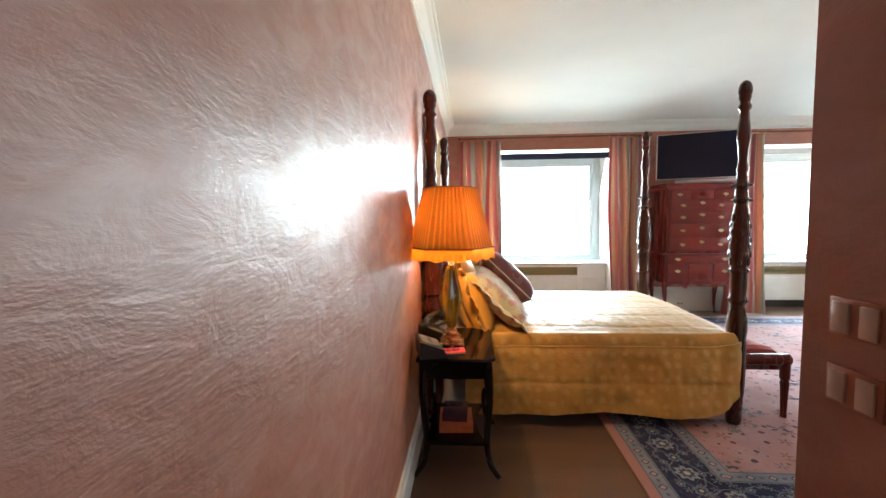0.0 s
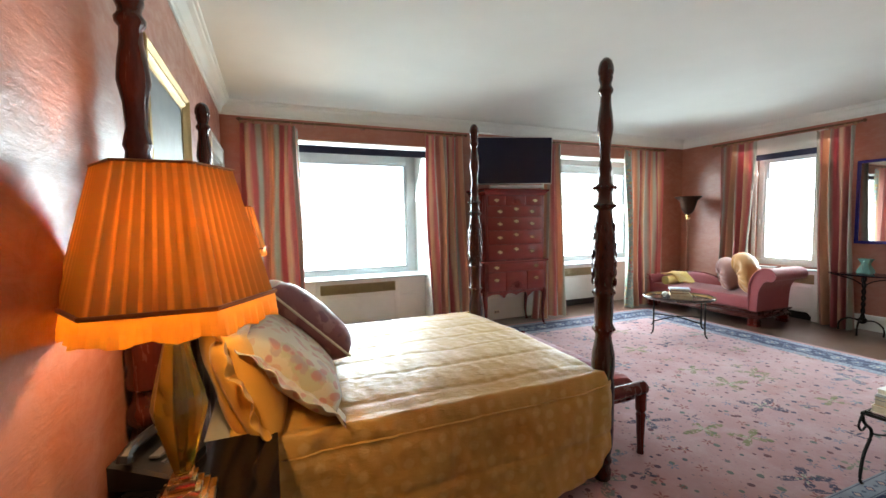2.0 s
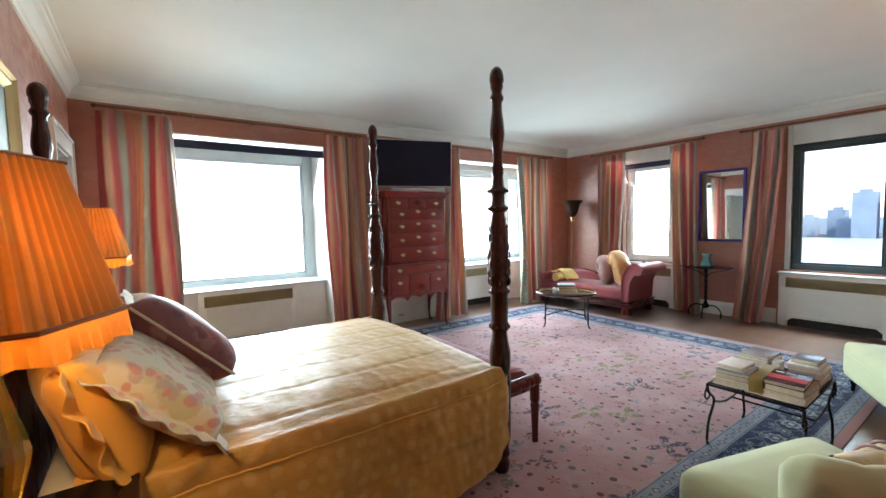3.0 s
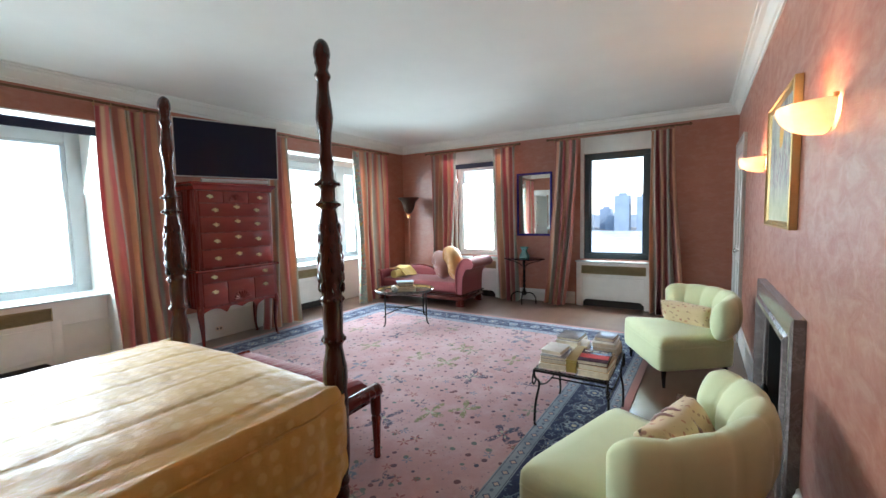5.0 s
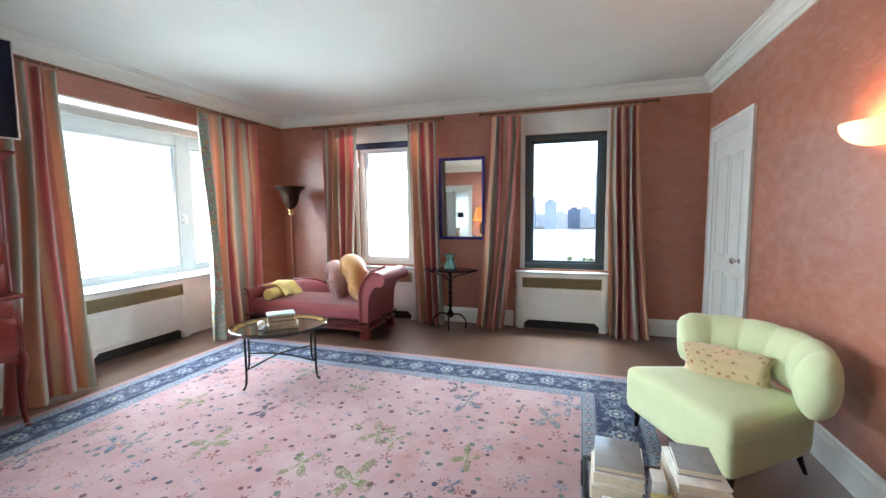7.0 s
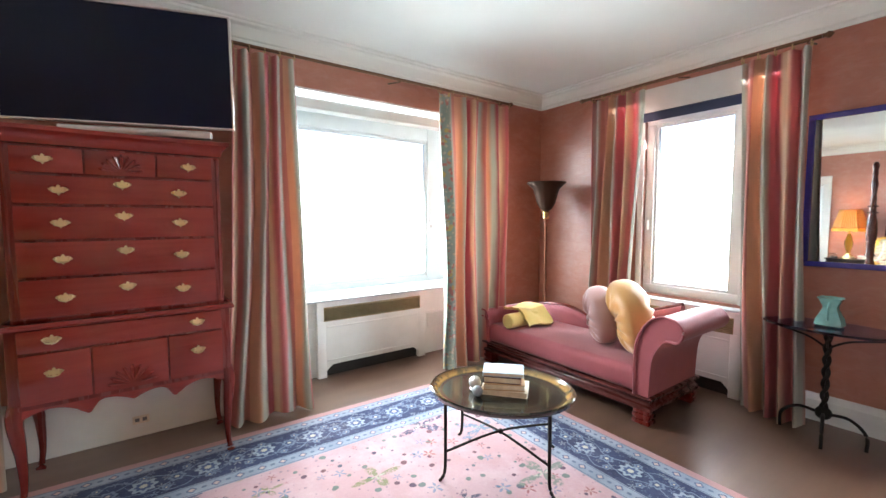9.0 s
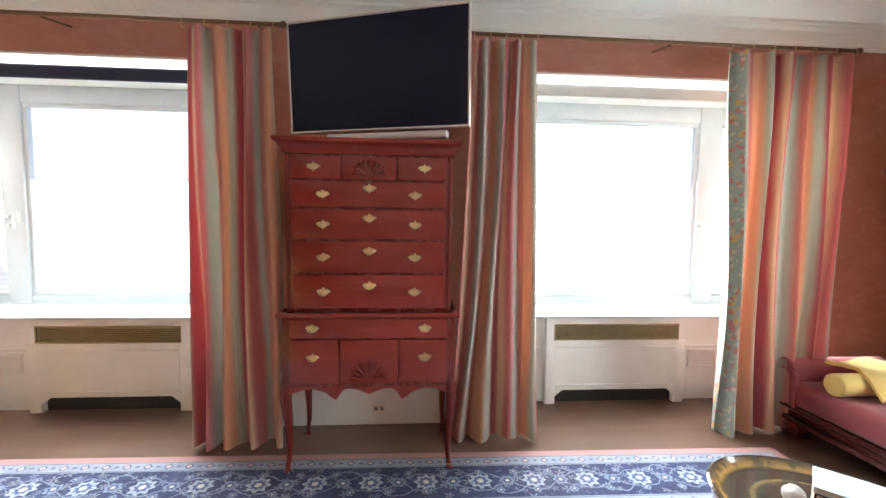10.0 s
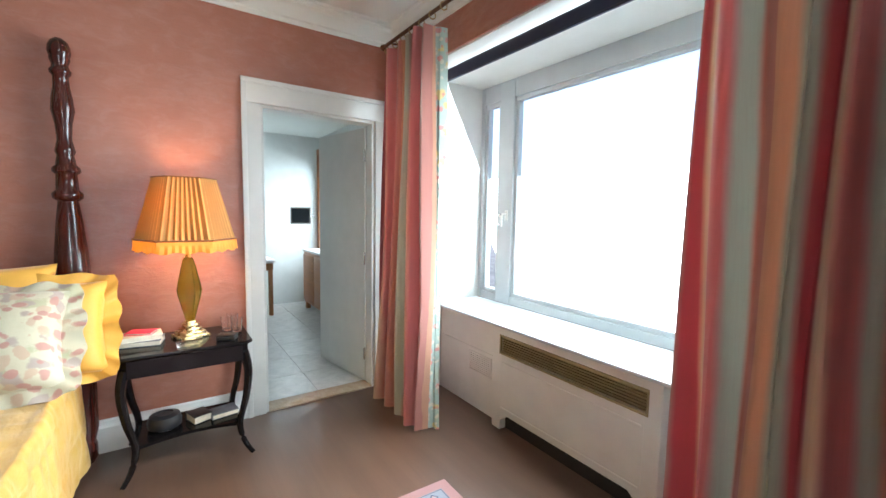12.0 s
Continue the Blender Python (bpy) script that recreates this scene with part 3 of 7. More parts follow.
# crown moulding round the room
CROWN = [(0.0, -0.145), (0.012, -0.145), (0.016, -0.12), (0.030, -0.112), (0.040, -0.075), (0.062, -0.045), (0.090, -0.032), (0.096, -0.018),
         (0.112, -0.014), (0.118, 0.0), (0.0, 0.0)]
room_line = [(XE, YS), (XE, YN), (XW, YN), (XW, -1.6), (0.47, -1.6), (0.47, 0.80), (1.60, 0.80), (1.60, YS)]
structure("crown_moulding", extrude_profile(bmesh.new(), [(o, ZC + z - 0.001) for o, z in CROWN], room_line, True), CEIL,
          "white stepped plaster crown moulding below the ceiling", "moulding", 25)

BASE = [(0.0, 0.001), (0.022, 0.001), (0.022, 0.15), (0.014, 0.165), (0.012, 0.185), (0.004, 0.195), (0.0, 0.195)]


def baseboard(path, name="baseboard"):
    structure(name, extrude_profile(bmesh.new(), BASE, path), WHITE, "white painted tall wooden baseboard", "baseboard", 25)


baseboard([(XW, 5.56), (XW, -1.6)])
baseboard([(0.47, -1.6), (0.47, 0.80), (1.60, 0.80), (1.60, YS), (2.775, YS)])
baseboard([(4.12, YS), (5.88, YS)])
baseboard([(XE, YS), (XE, 2.12)])
baseboard([(XE, 3.26), (XE, 4.52)])
baseboard([(XE, 5.54), (XE, YN), (6.60, YN)])
TALL = [(o, z if z < 0.1 else z + 0.17) for o, z in BASE]
structure("baseboard", extrude_profile(bmesh.new(), TALL, [(4.27, YN), (2.26, YN)]), WHITE, "tall cream painted base panel behind the chest", "baseboard", 25)


# ---- windows ----
def north_window(name, x0, x1, narrow_left):
    """A wide fixed light and a narrow casement side by side in the niche."""
    y = 7.36
    w = tagged(new(name), "white wooden window with one wide and one narrow pane, sunlit", "window", "", "structure")
    z0, z1 = 0.715, 2.47
    if narrow_left:
        posts = ((x0, x0 + 0.05), (x0 + 0.24, x0 + 0.40), (x1 - 0.14, x1))
    else:
        posts = ((x0, x0 + 0.14), (x1 - 0.59, x1 - 0.40), (x1 - 0.08, x1))
    fr = bmesh.new()
    for a, b in posts:
        box(fr, a, b, y, y + 0.10, z0, z1, 0.006)
    for (a0, a1), (b0, b1) in zip(posts, posts[1:]):
        box(fr, a1, b0, y + 0.004, y + 0.096, z0, 0.775, 0.006)
        box(fr, a1, b0, y + 0.004, y + 0.096, 2.325, z1, 0.006)
        sash = part("sash", bmesh_frame(a1, b0, y + 0.02, y + 0.07, 0.775, 2.325, 0.032), SASH_PAINT, w)
        pane = part("pane", boxed(a1 + 0.03, b0 - 0.03, y + 0.040, y + 0.046, 0.805, 2.295), GLASS, w)
        pane.visible_shadow = False
    part("window_frame", fr, SASH_PAINT, w)
    mid = posts[1]
    hx = mid[1] - 0.05 if narrow_left else mid[0] + 0.05
    hb = bmesh.new()
    box(hb, hx - 0.014, hx + 0.014, y - 0.012, y, 1.38, 1.46, 0.004)
    sweep(hb, [(hx, y - 0.012, 1.43), (hx, y - 0.05, 1.43), (hx, y - 0.055, 1.42), (hx, y - 0.055, 1.33)], 0.009)
    part("handle", hb, WHITE, w, "white lever handle")
    hb = bmesh.new()
    for z in (1.42, 1.35):
        box(hb, mid[0] + 0.02, mid[0] + 0.05, y - 0.02, y, z - 0.012, z + 0.012, 0.004)
    part("catch", hb, CHROME, w)
    return w


def bmesh_frame(x0, x1, y0, y1, z0, z1, t, bevel=0.004):
    bm = bmesh.new()
    box(bm, x0, x1, y0, y1, z0, z0 + t, bevel)
    box(bm, x0, x1, y0, y1, z1 - t, z1, bevel)
    box(bm, x0, x0 + t, y0 + 0.001, y1 - 0.001, z0 + t, z1 - t, bevel)
    box(bm, x1 - t, x1, y0 + 0.001, y1 - 0.001, z0 + t, z1 - t, bevel)
    return bm


north_window("window_1", -0.03, 2.25, True)
north_window("window_2", 4.28, 6.58, False)
for a, b, _, top in N_NICHES:
    lining = bmesh.new()
    box(lining, a, a + 0.012, YN + 0.012, 7.36, 0.0, top - 0.012)
    box(lining, b - 0.012, b, YN + 0.012, 7.36, 0.0, top - 0.012)
    box(lining, a, b, YN + 0.012, 7.36, top - 0.012, top)
    structure("window_reveal", lining, WHITE, "white painted lining of the deep window niche", "window reveal")


def radiator_cover(m, length, left, right, depth, label):
    """Panelled white cover with a brass grille, an arched toe space and a sill; local x runs along it, front at y = 0."""
    rc = thing("radiator_cover", m, label, "radiator cover", "radiator covers")
    g0, g1 = left, length - right
    body = bmesh.new()
    zt = 0.695
    part("side_panel", boxed(0, g0 - 0.061, 0.06, depth, 0.0, zt), WHITE, rc)
    part("side_panel", boxed(g1 + 0.061, length, 0.06, depth, 0.0, zt), WHITE, rc)
    box(body, g0 - 0.06, g0 + 0.02, 0.0, depth, 0.0, 0.515, 0.003)
    box(body, g1 - 0.02, g1 + 0.06, 0.0, depth, 0.0, 0.515, 0.003)
    for a, b in ((g0 - 0.06, g0), (g1, g1 + 0.06)):
        box(body, a, b, 0.0, depth, 0.515, zt)
    box(body, g0, g1, 0.0, depth, 0.645, zt)
    # arched front panel
    n = 16
    low, high = [], []
    for i in range(n + 1):
        u = i / n
        x = g0 + 0.02 + (g1 - g0 - 0.04) * u
        e = min(u, 1 - u) * (g1 - g0 - 0.04)
        z = 0.115 - (0.05 * (1 - min(e / 0.05, 1)) ** 2 if e < 0.05 else 0)
        low.append((x, z))
    front = [[(x, 0.0, z), (x, 0.0, 0.515), (x, 0.03, 0.515), (x, 0.03, z)] for x, z in low]
    loft(body, front)
    part("body", body, WHITE, rc)
    for a, b, y, z in ((g0 + 0.03, g1 - 0.03, -0.008, 0.455), (g0 + 0.03, g1 - 0.03, -0.008, 0.150), (0.03, g0 - 0.09, 0.052, 0.44), (g1 + 0.09, length - 0.03, 0.052, 0.44)):
        part("panel_moulding", boxed(a, b, y, y + 0.0075, z, z + 0.012, 0.003), WHITE, rc)
    # near-black board added in the open toe space to imitate its shade
    part("toe_shade_board", boxed(g0 + 0.01, g1 - 0.01, 0.05, 0.06, 0.0, 0.14), VOID, rc, "near-black board standing for the shade in the toe space")
    part("grille_back", boxed(g0, g1, 0.035, 0.04, 0.515, 0.645), GRILLE, rc)
    part("grille_frame", bmesh_frame(g0, g1, -0.004, 0.012, 0.515, 0.645, 0.012, 0.002), GRILLE, rc)
    for k in range(7):
        z = 0.533 + k * 0.0157
        part("slat", boxed(g0 + 0.012, g1 - 0.012, 0.006, 0.022, z - 0.003, z + 0.003), GRILLE, rc)
    sill = bmesh.new()
    box(sill, 0, length, -0.03, depth, zt, zt + 0.022, 0.008)
    part("sill", sill, SASH_PAINT, rc)
    return rc


rc1 = radiator_cover(pose(-0.015, 6.92, 0), 2.25, 0.78, 0.46, 0.43, "white radiator cover with brass grille below the window")
rc2 = radiator_cover(pose(4.295, 6.92, 0), 2.27, 0.28, 0.97, 0.43, "white radiator cover with brass grille below the window")
for rc, x0, x1 in ((rc1, 0.38, 0.64), (rc2, 1.42, 1.66)):
    part("side_vent", bmesh_frame(x0, x1, 0.05, 0.0595, 0.27, 0.42, 0.016, 0.002), WHITE, rc)
    for k in range(8):
        z = 0.295 + k * 0.0145
        part("vent_slat", boxed(x0 + 0.016, x1 - 0.016, 0.052, 0.0595, z - 0.004, z + 0.004), WHITE, rc)


def east_window(name, y0, y1, frame_mat, label):
    w = tagged(new(name), label, "window", "", "structure")
    x = XE + 0.03
    turn = pose(x, y1, 0, 0, 0, -90)

    def put(bm):
        bm.transform(turn)
        return bm
    n = y1 - y0
    part("window_frame", put(bmesh_frame(0, n, 0, 0.09, 0.74, 2.37, 0.075, 0.006)), frame_mat, w)
    part("sash", put(bmesh_frame(0.07, n - 0.07, 0.02, 0.07, 0.81, 2.30, 0.03)), frame_mat, w)
    pane = part("pane", put(boxed(0.10, n - 0.10, 0.042, 0.048, 0.84, 2.27)), GLASS, w)
    pane.visible_shadow = False
    hb = boxed(0.015, 0.045, -0.03, 0.0, 1.33, 1.42, 0.005)
    part("handle", put(hb), frame_mat, w)
    casing = bmesh.new()
    box(casing, -0.055, 0.0, -0.045, -0.0305, 0.74, 2.62, 0.004)
    box(casing, n, n + 0.055, -0.045, -0.0305, 0.74, 2.62, 0.004)
    box(casing, 0.0, n, -0.045, -0.0305, 2.37, 2.62, 0.003)
    part("head_panel", put(casing), WHITE, w, "white panel and casing round the window head")
    return w


east_window("window_3", 4.62, 5.42, WHITE, "white window with a single tall pane")
east_window("window_4", 2.20, 3.13, DARK_FRAME, "dark blue-grey framed window with a view of water")
radiator_cover(pose(7.05, 3.235, 0, 0, 0, -90), 1.10, 0.09, 0.09, 0.088, "white radiator cover with brass grille below the dark window")
radiator_cover(pose(7.05, 5.52, 0, 0, 0, -90), 1.00, 0.09, 0.09, 0.088, "white radiator cover with brass grille behind the chaise")


def blind(x0, x1, mat, label, y=6.80):
    b = thing("roller_blind", pose((x0 + x1) / 2, y, 2.40), label, "blind")
    h = (x1 - x0) / 2
    bm = bmesh.new()
    sweep(bm, [(-h, 0, 0), (h, 0, 0)], 0.03, 14)
    part("roll", bm, mat, b)
    part("cloth", boxed(-h, h, -0.032, -0.029, -0.055, 0.0), mat, b)
    bm = bmesh.new()
    sweep(bm, [(-h, -0.031, -0.06), (h, -0.031, -0.06)], 0.009, 8)
    part("bottom_bar", bm, mat, b)
    for s in (-1, 1):
        part("bracket", boxed(s * (h + 0.008) - 0.004, s * (h + 0.008) + 0.004, -0.035, 0.035, -0.035, 0.058), CHROME, b)


blind(0.01, 2.21, NAVY, "navy blue roller blind rolled up in the niche head")
blind(4.32, 6.54, WHITE, "white roller blind rolled up in the niche head")
nb = thing("roller_blind", pose(7.06, 5.02, 2.36), "dark roller blind rolled up above the white window", "blind")
bm = bmesh.new()
sweep(bm, [(0, -0.40, 0), (0, 0.40, 0)], 0.028, 14)
box(bm, -0.03, -0.027, -0.40, 0.40, -0.06, 0.0)
part("roll", bm, NAVY, nb)


# ---- doors ----
def door_casing(m, w, h, t=0.105):
    bm = bmesh.new()
    for a, b, lo, hi in ((-t, 0, 0, h), (w, w + t, 0, h), (-t, w + t, h, h + t + 0.04)):
        box(bm, a, b, -0.024, 0, lo, hi, 0.004)
    for a, b, lo, hi in ((-t - 0.012, -t + 0.02, 0, h + t + 0.02), (w + t - 0.02, w + t + 0.012, 0, h + t + 0.02), (-t - 0.012, w + t + 0.012, h + t + 0.02, h + t + 0.052)):
        box(bm, a, b, -0.036, -0.0245, lo, hi, 0.005)
    bm.transform(m)
    return bm


d1 = tagged(new("door_1"), "white door standing open into a white bathroom", "door", "", "structure")
m1 = pose(XW, 5.67, 0, 0, 0, 90)
part("casing", door_casing(m1, 0.83, 2.13), WHITE, d1)
jamb = bmesh.new()
box(jamb, XW - 0.14, XW, 5.67, 5.69, 0, 2.13)
box(jamb, XW - 0.14, XW, 6.48, 6.50, 0, 2.13)
box(jamb, XW - 0.14, XW, 5.69, 6.48, 2.11, 2.13)
part("jamb", jamb, WHITE, d1)
leaf = part("leaf", boxed(0.0, 0.76, -0.04, 0.0, 0.012, 2.10, 0.003), WHITE, d1)
leaf.matrix_basis = pose(XW - 0.12, 6.47, 0, 0, 0, 190)
kb = bmesh.new()
lathe(kb, [(0.022, 0), (0.022, 0.006), (0.010, 0.012), (0.010, 0.03), (0.026, 0.045), (0.028, 0.055), (0.018, 0.068), (0, 0.07)], 16)
kb.transform(pose(0.70, -0.04, 1.0, 90))
part("knob", kb, CHROME, leaf, "steel door knob")
for z in (0.25, 1.05, 1.88):
    hg = bmesh.new()
    lathe(hg, [(0.008, z - 0.05), (0.009, z - 0.045), (0.009, z + 0.045), (0.008, z + 0.05)], 10, -0.006, 0.006)
    part("hinge", hg, CHROME, leaf)
structure("threshold", boxed(XW - 0.14, XW + 0.01, 5.69, 6.48, 0.0, 0.014, 0.004), marble("threshold_marble", (0.42, 0.32, 0.22), (0.52, 0.42, 0.32), (0.3, 0.2, 0.15), 4),
          "beige marble door threshold", "threshold")

d2 = tagged(new("door_2"), "white panelled closed door in a white casing", "door", "", "structure")
m2 = pose(6.87, YS, 0, 0, 0, 180)
part("casing", door_casing(m2, 0.85, 2.13), WHITE, d2)
lf = bmesh.new()
box(lf, 0.0, 0.85, -0.012, -0.001, 0.01, 2.13)
for z0, z1 in ((0.20, 0.85), (1.0, 1.95)):
    for a, b in ((0.10, 0.40), (0.46, 0.75)):
        for q in (bmesh_frame(a, b, -0.02, -0.012, z0, z1, 0.02, 0.003),):
            me = bpy.data.meshes.new("tmp")
            q.to_mesh(me)
            lf.from_mesh(me)
            q.free()
lf.transform(m2)
leaf2 = part("leaf", lf, WHITE, d2)
kb = bmesh.new()
lathe(kb, [(0.022, 0), (0.022, 0.006), (0.010, 0.012), (0.010, 0.03), (0.026, 0.045), (0.028, 0.055), (0.018, 0.068), (0, 0.07)], 16)
kb.transform(pose(6.10, YS + 0.012, 1.0, -90))
part("knob", kb, CHROME, leaf2, "steel door knob")

# ---- bathroom seen through the open door ----
bath = bmesh.new()
box(bath, -3.9, -3.78, 4.2, 8.6, 0, 2.7)
box(bath, -3.78, XW - 0.14, 4.08, 4.2, 0, 2.7)
box(bath, -3.30, -2.75, 4.2, 5.15, 0, 2.7)
structure("wall_bath", bath, WHITE_COOL, "pale white-green painted bathroom walls", "wall")
bn = bmesh.new()
wall_with_holes(bn, "x", 7.17, 0.2, -3.9, XW - 0.14, 0, 2.7, ((-3.70, -2.65, 0.74, 2.30),))
structure("wall_bath_north", bn, WHITE_COOL, "pale bathroom wall with a bright window", "wall")
structure("ceiling_bath", boxed(-3.9, XW - 0.14, 4.08, 7.65, 2.55, 2.69), CEIL, "white bathroom ceiling", "ceiling")
structure("floor_bath", boxed(-3.9, XW - 0.141, 4.08, 7.65, -0.12, -0.006), TILE, "pale grey grout bed below marble tiles", "floor")
wb = tagged(new("window_5"), "bright bathroom window in a wooden frame", "window", "", "structure")
part("window_frame", bmesh_frame(-3.77, -2.58, 7.13, 7.19, 0.67, 2.37, 0.08), TAN_WOOD, wb)
pn = part("pane", boxed(-3.70, -2.65, 7.27, 7.276, 0.74, 2.30), GLASS, wb)
pn.visible_shadow = False
window_light("skylight", -3.17, 7.40, 1.55, 1.0, 1.5, (0, -1), 8)

# ---- rug ----
RUG_W, RUG_H = 4.77, 4.28
bm = bmesh.new()
box(bm, -RUG_W / 2, RUG_W / 2, -RUG_H / 2, RUG_H / 2, 0.0, 0.012, 0.004)
rug = part("rug", bm, rug_net(RUG_W, RUG_H))
rug.matrix_basis = pose(3.37, 4.13, 0.001, 0, 0, -1.0)
tagged(rug, "salmon pink oriental rug with a navy flowered border", "rug")


# ---- curtains ----
def curtain_panel(bm, top, bottom, z0, z1, folds, depth, seed, uv_repeat, first=0.0, last=1.0, swing=0.0):
    """A pleated sheet: top and bottom are level segments ((x, y), (x, y)); folds swing across it."""
    rnd = random.Random(seed)
    cols, rows = folds * 14, 26
    (ax, ay), (bx, by) = top
    (cx, cy), (dx, dy) = bottom
    ph = [rnd.uniform(-0.5, 0.5) for _ in range(folds + 2)]
    amp = [rnd.uniform(0.65, 1.25) for _ in range(folds + 2)]
    grid = []
    for r in range(rows + 1):
        t = r / rows
        line = []
        for c in range(cols + 1):
            u = c / cols
            k = u * folds
            f = int(min(k, folds - 1))
            sway = 0.35 * math.sin(3 * t + seed + 5 * u) * t
            wave = math.sin(2 * math.pi * (k + ph[f] * 0.15 + sway * 0.6)) * amp[f] * depth * (0.55 + 0.6 * t)
            wave += math.sin(2 * math.pi * k * 1.6 + seed + 2 * t) * depth * 0.20
            uu = u + 0.02 * math.sin(6 * t + 9 * u + seed)
            s = t ** 1.5
            px = (ax + (bx - ax) * uu) * (1 - s) + (cx + (dx - cx) * uu) * s
            py = (ay + (by - ay) * uu) * (1 - s) + (cy + (dy - cy) * uu) * s
            way = Vector((bx - ax, by - ay)).normalized()
            if swing and u > 0.74:
                k_ = (u - 0.74) / 0.26
                px, py = px - (bx - ax) * 0.24 * k_, py + swing * k_
                wave *= 1 - 0.6 * k_
            nx, ny = -way.y, way.x
            z = z1 + (z0 - z1) * t
            if r == rows:
                z = z0 + 0.012 * math.sin(7 * u + seed)
            line.append(bm.verts.new((px + nx * wave, py + ny * wave, z)))
        grid.append(line)
    uvl = bm.loops.layers.uv.verify()
    for r in range(rows):
        for c in range(round(first * cols), round(last * cols)):
            f = bm.faces.new((grid[r][c], grid[r][c + 1], grid[r + 1][c + 1], grid[r + 1][c]))
            for loop, (cc, rr) in zip(f.loops, ((c, r), (c + 1, r), (c + 1, r + 1), (c, r + 1))):
                loop[uvl].uv = (cc / cols * uv_repeat + seed * 0.13, rr / rows)
    for v in [v for v in bm.verts if not v.link_faces]:
        bm.verts.remove(v)
    return bm


def thicken(bm, amount):
    """Gives an open sheet a back and edges."""
    bmesh.ops.recalc_face_normals(bm, faces=bm.faces)
    bm.normal_update()
    faces, rim = bm.faces[:], [e for e in bm.edges if len(e.link_faces) == 1]
    uvl = bm.loops.layers.uv.active
    back = {v: bm.verts.new(v.co - v.normal * amount) for v in bm.verts[:]}
    at = {}
    if uvl:
        for f in faces:
            for loop in f.loops:
                at[loop.vert] = at[back[loop.vert]] = loop[uvl].uv.copy()
    made = [bm.faces.new([back[v] for v in reversed(f.verts)]) for f in faces]
    for e in rim:
        a, b = e.verts
        made.append(bm.faces.new((a, b, back[b], back[a])))
    if uvl:
        for f in made:
            for loop in f.loops:
                loop[uvl].uv = at[loop.vert]
    return bm


def curtain(top, bottom, folds, seed, repeat, lead=0, swing=0.0, label="striped silk curtain in red, gold and sage, hanging to the floor"):
    mid = ((top[0][0] + top[1][0]) / 2, (top[0][1] + top[1][1]) / 2)
    c = thing("curtain", pose(mid[0], mid[1], 0), label, "curtain", "striped curtains")
    sh = lambda seg: tuple((p[0] - mid[0], p[1] - mid[1]) for p in seg)
    bm = bmesh.new()
    cut = (0.0, 0.86) if lead > 0 else (0.12, 1.0) if lead < 0 else (0.0, 1.0)
    curtain_panel(bm, sh(top), sh(bottom), 0.012, 2.575, folds, 0.050, seed, repeat, *cut, swing)
    thicken(bm, 0.004)
    part("cloth", bm, STRIPE, c, "", 60)
    if lead:
        bm = bmesh.new()
        curtain_panel(bm, sh(top), sh(bottom), 0.012, 2.575, folds, 0.050, seed, repeat, *((0.86, 1.0) if lead > 0 else (0.0, 0.12)), swing)
        thicken(bm, 0.004)
        part("lead_border", bm, CURTAIN_EDGE, c, "flowered silk border", 60)
    way = Vector((top[1][0] - top[0][0], top[1][1] - top[0][1], 0))
    for i in range(folds + 1):
        p = Vector((top[0][0] - mid[0], top[0][1] - mid[1], 2.588)) + way * (i / folds)
        ring = bmesh.new()
        turn = math.atan2(way.y, way.x)
        pts = [p + Vector((-math.sin(turn) * 0.022 * math.cos(a), math.cos(turn) * 0.022 * math.cos(a), 0.022 * math.sin(a) + 0.004))
               for a in [2 * math.pi * k / 14 for k in range(15)]]
        sweep(ring, pts, 0.004, 6)
        part("ring", ring, DARK_BRASS, c)
    return c


curtain(((-0.06, 6.50), (0.72, 6.46)), ((-0.14, 6.47), (0.76, 6.44)), 6, 10, 2.0, 1, 0.15)
curtain(((2.09, 6.47), (2.62, 6.47)), ((2.12, 6.41), (2.68, 6.41)), 4, 2, 1.9)
curtain(((3.84, 6.47), (4.24, 6.47)), ((3.69, 6.44), (4.30, 6.41)), 4, 3, 1.9)
curtain(((5.53, 6.47), (6.40, 6.47)), ((5.58, 6.43), (6.36, 6.47)), 6, 4, 2.2, -1)
curtain(((6.95, 5.85), (6.95, 5.34)), ((6.95, 5.88), (6.95, 5.46)), 5, 5, 1.15)
curtain(((6.95, 4.60), (6.95, 4.21)), ((6.90, 4.50), (6.90, 4.13)), 4, 6, 1.05)
curtain(((6.95, 3.54), (6.95, 3.17)), ((6.90, 3.69), (6.90, 3.36)), 4, 7, 1.05)
curtain(((6.95, 2.18), (6.95, 1.89)), ((6.90, 2.16), (6.90, 1.72)), 4, 8, 1.05)


def curtain_rod(a, b):
    r = thing("curtain_rod", pose(0, 0, 0), "slim dark bronze curtain rod with finials on brackets", "curtain rod", "curtain rods")
    bm = bmesh.new()
    sweep(bm, [a, b], 0.012, 10)
    part("pole", bm, ROD_BRONZE, r)
    a, b = Vector(a), Vector(b)
    way = (b - a).normalized()
    for p, s in ((a, -1), (b, 1)):
        bm = bmesh.new()
        lathe(bm, [(0.008, 0), (0.016, 0.006), (0.010, 0.012), (0.022, 0.03), (0.018, 0.045), (0.0, 0.06)], 12)
        q = Vector((0, 0, 1)).rotation_difference(way * s).to_matrix().to_4x4()
        bm.transform(Matrix.Translation(p) @ q)
        part("finial", bm, ROD_BRONZE, r)
    out = Vector((0, YN, 0)) if abs(way.x) > 0.5 else Vector((XE, 0, 0))
    for f in (0.04, 0.5, 0.96):
        p = a.lerp(b, f)
        w = Vector((p.x, YN, p.z + 0.02)) if abs(way.x) > 0.5 else Vector((XE, p.y, p.z + 0.02))
        bm = bmesh.new()
        sweep(bm, [w, p + Vector((0, 0, -0.018))], 0.007, 6)
        part("bracket", bm, ROD_BRONZE, r)


